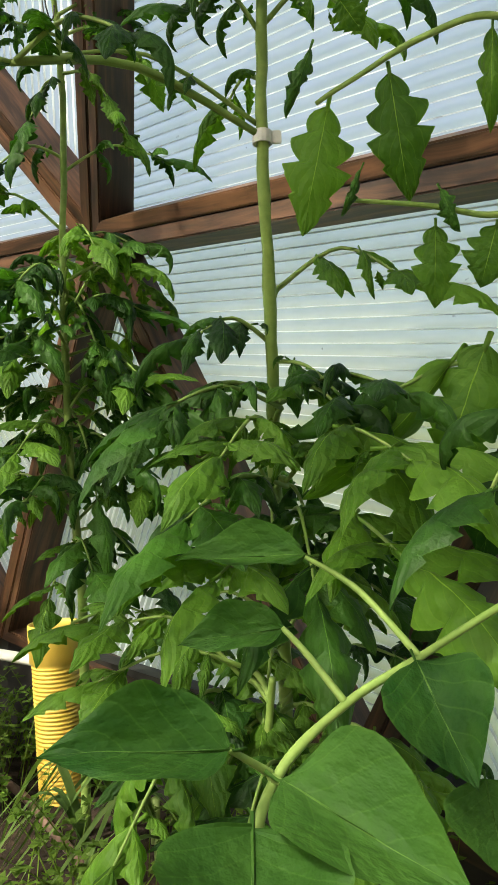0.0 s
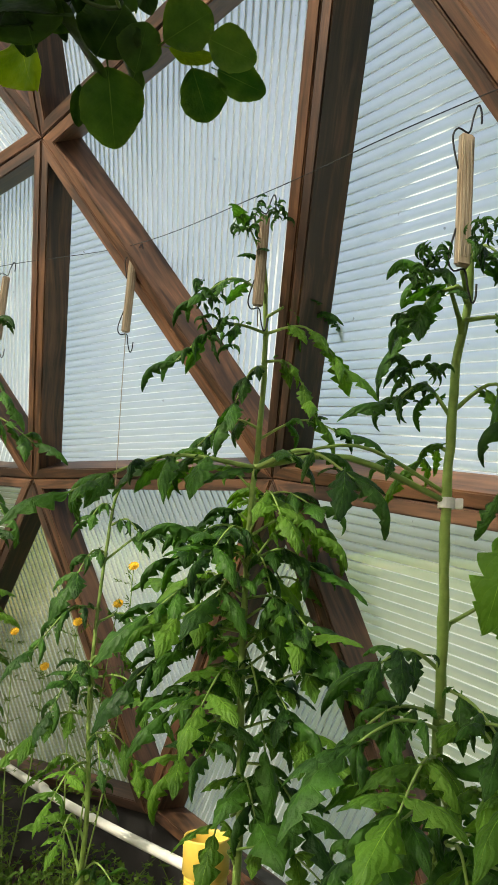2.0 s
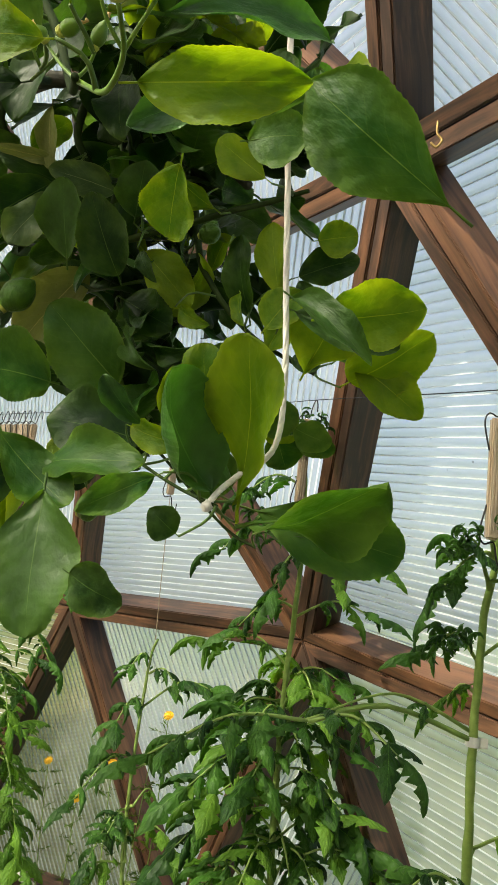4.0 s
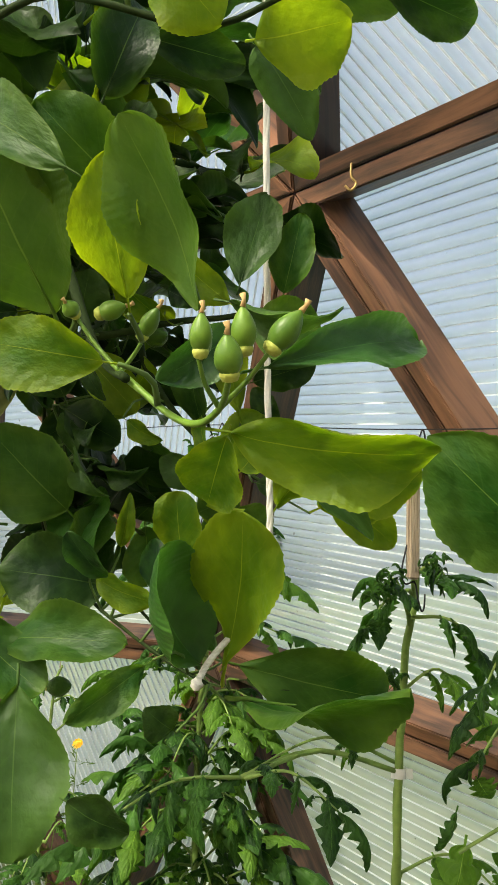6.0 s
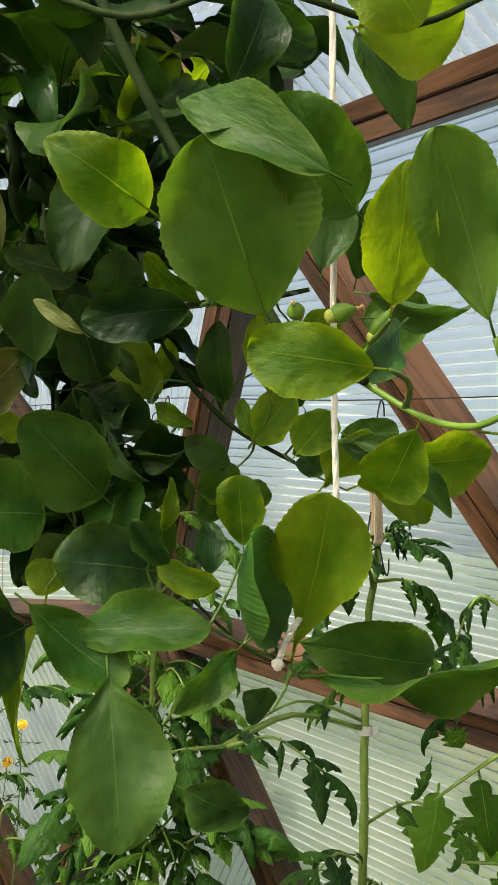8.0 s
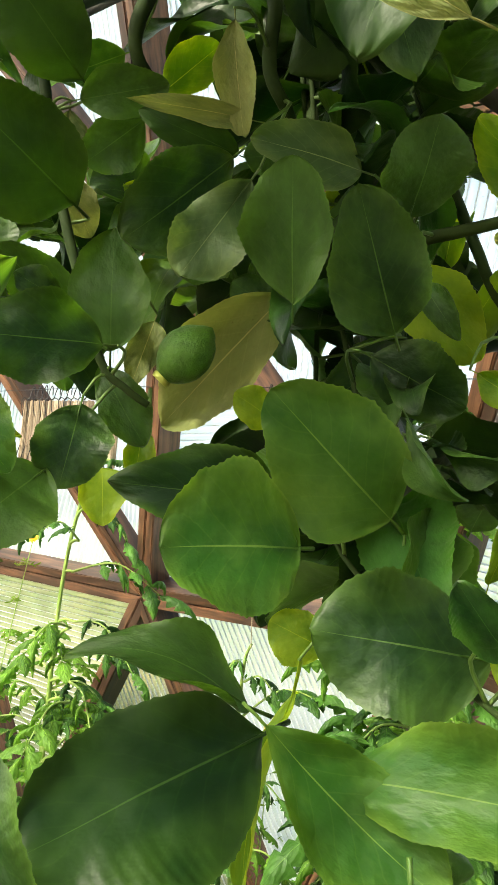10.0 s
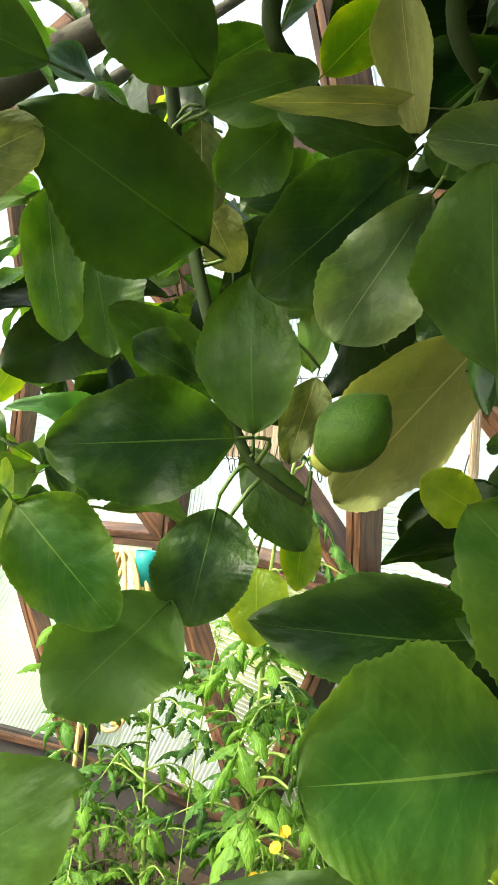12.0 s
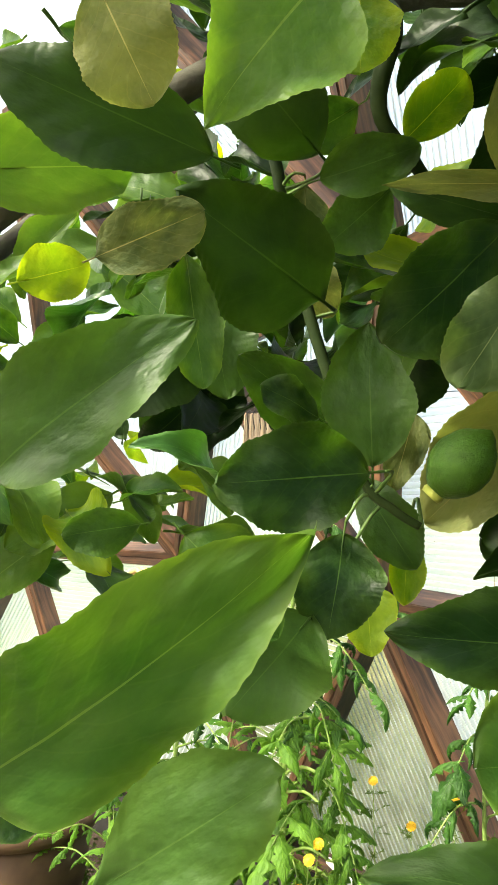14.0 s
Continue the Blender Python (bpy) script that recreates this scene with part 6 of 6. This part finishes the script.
# bushy growth further along the wall
rnd = random.Random(5)
p6 = tomato_plant("bushy light green tomato plant beside the dome wall", ((-1.72, 1.95, 0.8), (-1.74, 1.95, 1.2), (-1.70, 1.92, 1.6)), 0.009, 0.004)
p8 = tomato_plant("bushy light green tomato plant beside the dome wall", ((-1.55, 2.25, 0.8), (-1.55, 2.25, 1.2), (-1.52, 2.22, 1.55)), 0.009, 0.004)
p9 = tomato_plant("bushy light green tomato plant beside the dome wall", ((-1.98, 1.98, 0.8), (-1.99, 1.97, 1.1), (-1.97, 1.95, 1.35)), 0.009, 0.004)
for plant, x, y in ((p6, -1.73, 1.94), (p8, -1.54, 2.24), (p4, -1.36, 1.92), (p9, -1.99, 1.97)):
    for k in range(24):
        z = 0.7 + 0.9 * k / 24
        a = k * 2.4 + rnd.uniform(-0.4, 0.4)
        r = rnd.uniform(0.13, 0.24)
        tomato_leaf(plant, (x, y, z), (x + r * math.cos(a), y + r * math.sin(a), z + rnd.uniform(-0.04, 0.06)), 0.04, 3, rnd.uniform(0.04, 0.06), 1 if k % 3 else 0)

clip = thing("plant_clip", "clear plastic clip round the tomato stem", "plant clip", (0.010, 1.156, 1.586))
bm = bmesh.new()
lathe(bm, ((0.0105, -0.008), (0.0125, -0.008), (0.0125, 0.008), (0.0105, 0.008), (0.0105, -0.008)), 16)
part("ring", bm, CLIP, clip)
bm = bmesh.new()
box(bm, (0.012, -0.003, -0.008), (0.024, 0.003, 0.008), 0.001)
part("tab", bm, CLIP, clip)


# ---- broad-leaved plant close to the path ----
broad = thing("pepper_plant", "young plant with broad veined green leaves and pale stems", "vegetable plant", (0.03, 0.66, SOIL_Z - 0.01))
BO = Vector(broad.location)
BROAD_SHAPE = [blade_mesh("broad_leaf", BROAD, 22, 10, lambda u, k=k: 0.5 * lemon_outline(0.36, 0.95, 40 + k)(u), 0.16, 0.25, 0.07, 0.2 - 0.4 * k, 0.1, 50 + k, 0.008) for k in range(2)]
for pts, r0, r1 in ((((0.03, 0.66, SOIL_Z - 0.01), (0.01, 0.67, 0.75), (0.014, 0.679, 0.918), (0.028, 0.713, 0.968), (0.076, 0.751, 1.004), (0.13, 0.768, 1.032), (0.189, 0.784, 1.063), (0.26, 0.80, 1.10)), 0.0040, 0.0028),
                    (((0.13, 0.768, 1.032), (0.09, 0.80, 1.075), (0.05, 0.815, 1.10)), 0.003, 0.002), (((0.075, 0.751, 1.005), (0.048, 0.775, 1.035), (0.032, 0.787, 1.05)), 0.003, 0.002),
                    (((0.024, 0.713, 0.97), (0.01, 0.695, 0.985), (0.0, 0.678, 0.997)), 0.003, 0.002), (((0.024, 0.713, 0.968), (0.03, 0.70, 0.97), (0.034, 0.69, 0.972)), 0.003, 0.002)):
    bm = bmesh.new()
    stalk(bm, pts, (r0, r1), BO, 10, 0.0008)
    part("stem", bm, STEM, broad, soft=True)
BROAD_COUNT = [0]


def broad_leaf(base, tip, normal, width):
    BROAD_COUNT[0] += 1
    part("leaf", BROAD_SHAPE[BROAD_COUNT[0] % 2], None, broad, m=Matrix.Translation(-BO) @ leaf_pose(base, tip, normal, width))


broad_leaf((0.000, 0.678, 0.997), (-0.107, 0.629, 1.018), (0.396, -0.546, 0.738), 0.063)
broad_leaf((0.032, 0.693, 0.972), (0.132, 0.594, 0.962), (-0.301, -0.392, 0.870), 0.082)
broad_leaf((0.015, 0.663, 0.956), (0.022, 0.554, 0.921), (0.026, -0.302, 0.953), 0.113)
broad_leaf((0.050, 0.815, 1.101), (-0.055, 0.796, 1.109), (0.181, -0.787, 0.589), 0.047)
broad_leaf((0.032, 0.787, 1.050), (-0.049, 0.768, 1.047), (0.148, -0.737, 0.659), 0.041)
broad_leaf((0.126, 0.758, 1.031), (0.150, 0.674, 0.978), (-0.152, -0.563, 0.813), 0.076)
broad_leaf((0.171, 0.758, 0.950), (0.174, 0.714, 0.903), (-0.140, -0.736, 0.662), 0.070)



# ---- wire, hooks and strings ----
WIRE_PTS = ((0.62, 0.55, 2.08), (0.03, 1.02, 2.15), (-0.38, 1.46, 2.245), (-0.81, 1.81, 2.295), (-1.32, 2.02, 2.33), (-1.98, 2.31, 2.36))
line = thing("support_wire", "thin dark wire stretched across the dome", "wire", WIRE_PTS[0])
bm = bmesh.new()
tube(bm, [Vector(p) - Vector(WIRE_PTS[0]) for p in spline(WIRE_PTS, 40)], 0.0011, 6)
part("strand", bm, WIRE, line)


def tomato_hook(top, turn, string_to=None, group="tomato hooks on the wire"):
    """A flat wooden slat wound with twine, with a bent wire hook at either end."""
    ob = thing("tomato_hook", "wooden slat wound with twine, hung by a bent wire hook", "tomato hook", top, group)
    ob.rotation_euler = (0, 0, radians(turn))
    L_ = 0.20
    bm = bmesh.new()
    box(bm, (-0.011, -0.006, -L_), (0.011, 0.006, 0.0), 0.003)
    for v in bm.verts:
        v.co.x *= 1 + 0.1 * noise.noise(v.co * 40)
    m = Matrix(((0, 0, 1, 0), (0, 1, 0, 0), (-1, 0, 0, 0), (0, 0, 0, 1)))
    bm.transform(m.inverted())
    part("slat", bm, PALE_WOOD, ob, m=m)
    bm = bmesh.new()
    for k in range(3):
        x = -0.006 + k * 0.0055
        tube(bm, [(x, -0.0072, -0.012), (x + 0.001, -0.0085, -0.1), (x, -0.0072, -L_ + 0.012)], 0.0008, 5)
    part("twine", bm, TWINE, ob)
    for s, z in ((1, 0.0), (-1, -L_)):
        bm = bmesh.new()
        tube(bm, spline(((-0.011, 0, z - s * 0.055), (-0.021, 0, z - s * 0.01), (-0.013, 0, z + s * 0.008), (0.004, 0, z + s * 0.004), (0.010, 0, z + s * 0.03), (0.017, 0, z + s * 0.05), (0.022, 0, z + s * 0.042), (0.023, 0, z + s * 0.022)), 24), 0.0015, 6)
        part("wire_hook", bm, WIRE, ob, soft=True)
    if string_to:
        bm = bmesh.new()
        t = Matrix.Rotation(-radians(turn), 3, "Z") @ (Vector(string_to) - Vector(top))
        tube(bm, spline(((0, -0.004, -L_ + 0.01), t.lerp(Vector((0, 0, -L_)), 0.5), t), 10), 0.0012, 5)
        part("string", bm, TWINE, ob)
    return ob


tomato_hook((0.017, 1.04, 2.105), 25, (0.02, 1.10, 1.93))
tomato_hook((-0.377, 1.479, 2.206), 30, (-0.385, 1.53, 1.98))
tomato_hook((-0.808, 1.822, 2.258), 35, (-0.803, 1.855, 1.66))
tomato_hook((-1.29, 2.005, 2.29), 40)
for k in range(11):
    tomato_hook((-1.40 - 0.028 * k, 2.055 + 0.0115 * k, 2.295 + 0.0015 * k), 35 + 30 * math.sin(k * 2.1), group="bundle of spare tomato hooks")

knob = thing("brass_hook", "small brass cup hook screwed into a dome board", "hook", (-0.104, 0.846, 2.50))
bm = bmesh.new()
tube(bm, spline(((0, 0, 0.03), (0, 0, 0.008), (0.008, 0, -0.004), (0.0, 0, -0.016), (-0.009, 0, -0.008)), 18), 0.0022, 8)
part("hook", bm, BRASS, knob, soft=True)


# ---- on the soil ----
def yellow_pipe():
    """Ribbed drain pipe standing in the soil, open at the top."""
    z0, z1 = 0.50, 0.872
    ob = thing("drain_pipe", "yellow corrugated plastic drain pipe standing in the soil", "drain pipe", (-0.462, 1.832, z0))
    prof, z = [], 0.0
    while z < z1 - z0 - 0.085:
        prof += [(0.0468, z), (0.0470, z + 0.002), (0.0492, z + 0.0035), (0.0492, z + 0.0065)]
        z += 0.0085
    prof += [(0.0465, z), (0.053, z + 0.006), (0.0535, z1 - z0 - 0.004), (0.0525, z1 - z0), (0.0495, z1 - z0), (0.0485, z1 - z0 - 0.01), (0.0445, z), (0.0435, 0.0)]
    bm = bmesh.new()
    lathe(bm, prof, 40)
    part("tube", bm, YELLOW, ob, soft=True)
    ob.rotation_euler = (radians(1.0), radians(-2.5), 0)


yellow_pipe()
pvc = thing("water_pipe", "white plastic water pipe running over the bed", "pipe", (-1.56, 2.66, 0.78))
bm = bmesh.new()
tube(bm, [Vector(p) - Vector((-1.56, 2.66, 0.78)) for p in spline(((-1.56, 2.665, 0.78), (-1.0, 2.22, 0.772), (-0.50, 1.86, 0.78)), 12)], 0.0125, 14)
part("tube", bm, WHITE, pvc, soft=True)
bm = bmesh.new()
tube(bm, [(0.40, -0.31, -0.005), (0.44, -0.345, -0.005)], 0.0165, 14)
part("coupling", bm, WHITE, pvc, soft=True)
hose = thing("drip_hose", "brown drip hose lying on the soil", "hose", (-0.62, 1.90, SOIL_Z))
bm = bmesh.new()
tube(bm, [Vector(p) - Vector((-0.62, 1.90, SOIL_Z)) for p in spline(((-0.75, 2.02, SOIL_Z + 0.012), (-0.556, 1.817, SOIL_Z + 0.016), (-0.43, 1.65, SOIL_Z + 0.012), (-0.324, 1.495, SOIL_Z + 0.016), (-0.2, 1.32, SOIL_Z + 0.012)), 30)], 0.009, 10)
part("tube", bm, HOSE, hose, soft=True)


def onion(x, y, turn, blades, seed):
    rnd = random.Random(seed)
    o = Vector((x, y, soil_height(x, y) - 0.01))
    ob = thing("leek_plant", "leek with long arching grey-green blades", "leek", o, "leeks in the bed")
    bm = bmesh.new()
    tube(bm, [(0, 0, 0), (0, 0, 0.05), (0.002, 0, 0.09)], [0.008, 0.009, 0.008], 10)
    part("shank", bm, BLADE, ob, soft=True)
    for k in range(blades):
        a = radians(turn) + rnd.uniform(-0.7, 0.7)
        reach, top = rnd.uniform(0.16, 0.32), rnd.uniform(0.05, 0.14)
        d = Vector((math.cos(a), math.sin(a), 0))
        pts = spline(((0, 0, 0.07), d * reach * 0.35 + Vector((0, 0, 0.08 + top)), d * reach * 0.75 + Vector((0, 0, top * 0.9)), d * reach + Vector((0, 0, 0.012))), 14)
        bm = bmesh.new()
        uv = bm.loops.layers.uv.new("UVMap")
        side = d.cross(Vector((0, 0, 1)))
        w = rnd.uniform(0.006, 0.010)
        rows = []
        for i, p in enumerate(pts):
            h = w * (1 - (i / 14) ** 2.2 * 0.92)
            rows.append([bm.verts.new(p + side * h * s + Vector((0, 0, 0.35 * h * abs(s)))) for s in (-1, -0.5, 0, 0.5, 1)])
        for i in range(14):
            for j in range(4):
                f = bm.faces.new((rows[i][j], rows[i + 1][j], rows[i + 1][j + 1], rows[i][j + 1]))
                for lp, (p, q) in zip(f.loops, ((i, j), (i + 1, j), (i + 1, j + 1), (i, j + 1))):
                    lp[uv].uv = (p / 14, q / 4)
        bmesh.ops.solidify(bm, geom=bm.faces[:], thickness=0.0008)
        part("blade", bm, BLADE, ob, soft=True)


for k, (x, y, turn) in enumerate(((-0.23, 1.62, 190), (-0.20, 1.50, 200), (-0.27, 1.55, 170), (-0.15, 1.66, 180), (-0.30, 1.44, 185), (-0.12, 1.42, 200))):
    onion(x, y, turn, 4, k)


def frond_patch(name, label, spots, height, mat, seed, kind="stuff"):
    """Feathery herbs: thin stalks with many small cut leaflets, one mesh."""
    rnd = random.Random(seed)
    bm = bmesh.new()
    uv = bm.loops.layers.uv.new("UVMap")
    for x, y, r, n in spots:
        for k in range(n):
            a, q = rnd.uniform(0, 6.28), r * math.sqrt(rnd.random())
            x0, y0 = x + q * math.cos(a), y + q * math.sin(a)
            foot = Vector((x0, y0, soil_height(x0, y0) - 0.004))
            h = height * rnd.uniform(0.5, 1.15)
            lean = Vector((rnd.uniform(-0.4, 0.4), rnd.uniform(-0.4, 0.4), 1)) * h
            pts = spline((foot, foot + lean * 0.55, foot + lean + Vector((lean.x, lean.y, -0.25 * h)) * 0.35), 5)
            tube(bm, pts, [0.0014, 0.0013, 0.0012, 0.001, 0.0008, 0.0005], 4)
            for i in range(2, 6):
                for s in range(5):
                    d = Vector((rnd.uniform(-1, 1), rnd.uniform(-1, 1), rnd.uniform(-0.3, 0.6))).normalized() * rnd.uniform(0.010, 0.024)
                    e = d.cross(Vector((0, 0, 1)))
                    e = e.normalized() * d.length * 0.34 if e.length > 1e-6 else Vector((0.004, 0, 0))
                    p = pts[i]
                    f = bm.faces.new([bm.verts.new(v) for v in (p, p + d * 0.45 + e, p + d * 0.7 + e * 0.3 + Vector((0, 0, -0.002)), p + d, p + d * 0.55 - e)])
                    for lp, c in zip(f.loops, ((0, 0.5), (0.4, 1), (0.7, 0.8), (1, 0.5), (0.5, 0))):
                        lp[uv].uv = c
    tagged(new(name, mesh_of(bm, name, mat)), label, "herbs", kind=kind)


frond_patch("parsley", "bushy green parsley growing in the bed", ((-0.95, 1.75, 0.20, 110), (-0.70, 1.78, 0.16, 90), (-1.15, 1.95, 0.20, 90), (-0.85, 2.02, 0.15, 60), (-0.62, 2.02, 0.12, 40)), 0.20, HERB, 3)
frond_patch("bed_greens", "mixed low greens along the bed", ((-1.5, 1.75, 0.3, 130), (-1.8, 1.6, 0.3, 110), (-2.1, 1.75, 0.25, 110), (-2.2, 2.3, 0.25, 90), (-0.15, 1.3, 0.25, 60), (0.25, 1.2, 0.2, 50), (-1.55, 2.2, 0.2, 60)), 0.22, HERB, 4)


def marigold(x, y, heads, seed, spread=0.12):
    """Thin branching stems, feathery leaves and ruffled orange-yellow flower heads."""
    rnd = random.Random(seed)
    o = Vector((x, y, soil_height(x, y) - 0.01))
    ob = thing("marigold", "marigold with feathery leaves and orange-yellow flowers", "flowering plant", o, "marigolds in the bed")
    for hx, hy, hz in heads:
        top = Vector((hx, hy, hz)) - o
        bm = bmesh.new()
        pts = spline((Vector((0, 0, 0)), top * 0.5 + Vector((rnd.uniform(-0.03, 0.03), rnd.uniform(-0.03, 0.03), 0.04)), top), 12)
        tube(bm, pts, [0.0028 - 0.0016 * i / 12 for i in range(13)], 6)
        stem = part("stem", bm, STEM, ob, soft=True)
        bm = bmesh.new()
        uv = bm.loops.layers.uv.new("UVMap")
        for i in range(3, 12):
            for s in range(3):
                d = Vector((rnd.uniform(-1, 1), rnd.uniform(-1, 1), rnd.uniform(-0.1, 0.7))).normalized() * rnd.uniform(0.03, 0.06)
                tube(bm, [pts[i], pts[i] + d], [0.0007, 0.0004], 4)
                for q in range(6):
                    e = Vector((rnd.uniform(-1, 1), rnd.uniform(-1, 1), rnd.uniform(-0.4, 0.8))).normalized() * 0.018
                    b = pts[i] + d * (0.3 + 0.12 * q)
                    w = e.cross(d).normalized() * 0.0016
                    bm.faces.new([bm.verts.new(v) for v in (b - w, b + e * 0.5 - w, b + e, b + e * 0.5 + w, b + w)])
        part("foliage", bm, HERB, stem)
        bm = bmesh.new()
        for ring, (n, r, lift) in enumerate(((9, 0.014, 0.001), (8, 0.010, 0.004), (6, 0.006, 0.007))):
            for k in range(n):
                a = k * math.tau / n + ring * 0.3
                d, s = Vector((math.cos(a), math.sin(a), 0)), Vector((-math.sin(a), math.cos(a), 0))
                z = Vector((0, 0, lift))
                bm.faces.new([bm.verts.new(v) for v in (z, z + d * r * 0.6 + s * r * 0.32, z + d * r + s * r * 0.25 + Vector((0, 0, 0.002)), z + d * r - s * r * 0.25 + Vector((0, 0, -0.001)), z + d * r * 0.6 - s * r * 0.32)])
        tube(bm, [(0, 0, -0.008), (0, 0, 0.002)], [0.002, 0.005], 8)
        part("flower_head", bm, PETAL, stem, "ruffled orange-yellow flower head", m=Matrix.Translation(top) @ Matrix.Rotation(0.9, 4, "X"))


marigold(-1.13, 2.14, ((-1.228, 2.213, 1.237), (-1.10, 2.18, 1.15)), 1)
marigold(-0.86, 1.97, ((-0.76, 1.93, 1.46), (-0.80, 1.95, 1.36), (-0.93, 2.0, 1.30)), 2)
marigold(-1.22, 1.80, ((-1.185, 1.714, 1.196), (-1.20, 1.70, 1.13), (-1.17, 1.73, 1.23), (-1.25, 1.74, 1.10)), 3)
marigold(-1.52, 1.80, ((-1.42, 1.85, 1.88),), 4)



# ---- clutter at the far end of the bed ----
tub = thing("garden_tub", "large round brown tub standing on the bed", "tub", (-2.47, 2.02, SOIL_Z - 0.01))
bm = bmesh.new()
lathe(bm, ((0.0002, 0.0), (0.21, 0.0), (0.235, 0.06), (0.27, 0.24), (0.285, 0.40), (0.272, 0.40), (0.225, 0.07), (0.0002, 0.02)), 40)
part("body", bm, TUB, tub, soft=True)
bm = bmesh.new()
lathe(bm, ((0.272, 0.396), (0.30, 0.405), (0.305, 0.43), (0.295, 0.45), (0.28, 0.448), (0.270, 0.402)), 40)
part("rim", bm, TUB, tub, "rolled rim", soft=True)
bm = bmesh.new()
lathe(bm, ((0.255, 0.30), (0.262, 0.372), (0.15, 0.378), (0.0002, 0.375)), 40)
part("filling", bm, SOIL, tub, "dark potting soil", soft=True)
pot = thing("plant_pot", "red plastic plant pot standing in the tub", "plant pot", (-2.60, 2.08, SOIL_Z + 0.366))
bm = bmesh.new()
lathe(bm, ((0.0002, 0.0), (0.045, 0.0), (0.062, 0.1), (0.067, 0.1), (0.067, 0.115), (0.06, 0.115), (0.045, 0.01), (0.0002, 0.008)), 24)
part("body", bm, RED, pot, soft=True)
mug = thing("watering_jug", "teal plastic jug hung on the dome frame", "jug", (-2.34, 2.66, 1.70))
bm = bmesh.new()
lathe(bm, ((0.0002, -0.1), (0.05, -0.1), (0.055, 0.0), (0.05, 0.04), (0.046, 0.04), (0.05, 0.0), (0.046, -0.09), (0.0002, -0.09)), 24)
part("body", bm, TEAL, mug, soft=True)
bm = bmesh.new()
tube(bm, spline(((0.045, 0.03, 0.02), (0.05, 0.08, 0.03), (0.03, 0.10, 0.08), (0, 0.09, 0.1)), 14), 0.006, 8)
part("handle", bm, TEAL, mug, soft=True)

coil = thing("rope_coil", "coil of pale yellow hose hung from the dome frame", "rope coil", (-2.43, 2.64, 1.74))
rnd = random.Random(9)
for k in range(6):
    bm = bmesh.new()
    w, h = rnd.uniform(0.07, 0.16), rnd.uniform(0.62, 0.86)
    a = rnd.uniform(-0.5, 0.5)
    pts = [Vector((w * math.sin(t) * math.cos(a), w * math.sin(t) * math.sin(a) - 0.01 * k, -h * (0.5 - 0.5 * math.cos(t)))) for t in (i * math.tau / 24 for i in range(25))]
    tube(bm, pts, 0.0095, 8)
    part("loop", bm, STRAW_ROPE, coil, soft=True)
bm = bmesh.new()
tube(bm, spline(((0.02, -0.02, 0), (-0.12, -0.04, -0.5), (-0.15, -0.05, -0.95)), 12), 0.0095, 8)
part("loose_end", bm, STRAW_ROPE, coil, soft=True)
bm = bmesh.new()
tube(bm, [(-0.15, -0.05, -0.94), (-0.15, -0.05, -0.99)], [0.012, 0.015], 10)
part("nozzle", bm, PETAL, coil, soft=True)
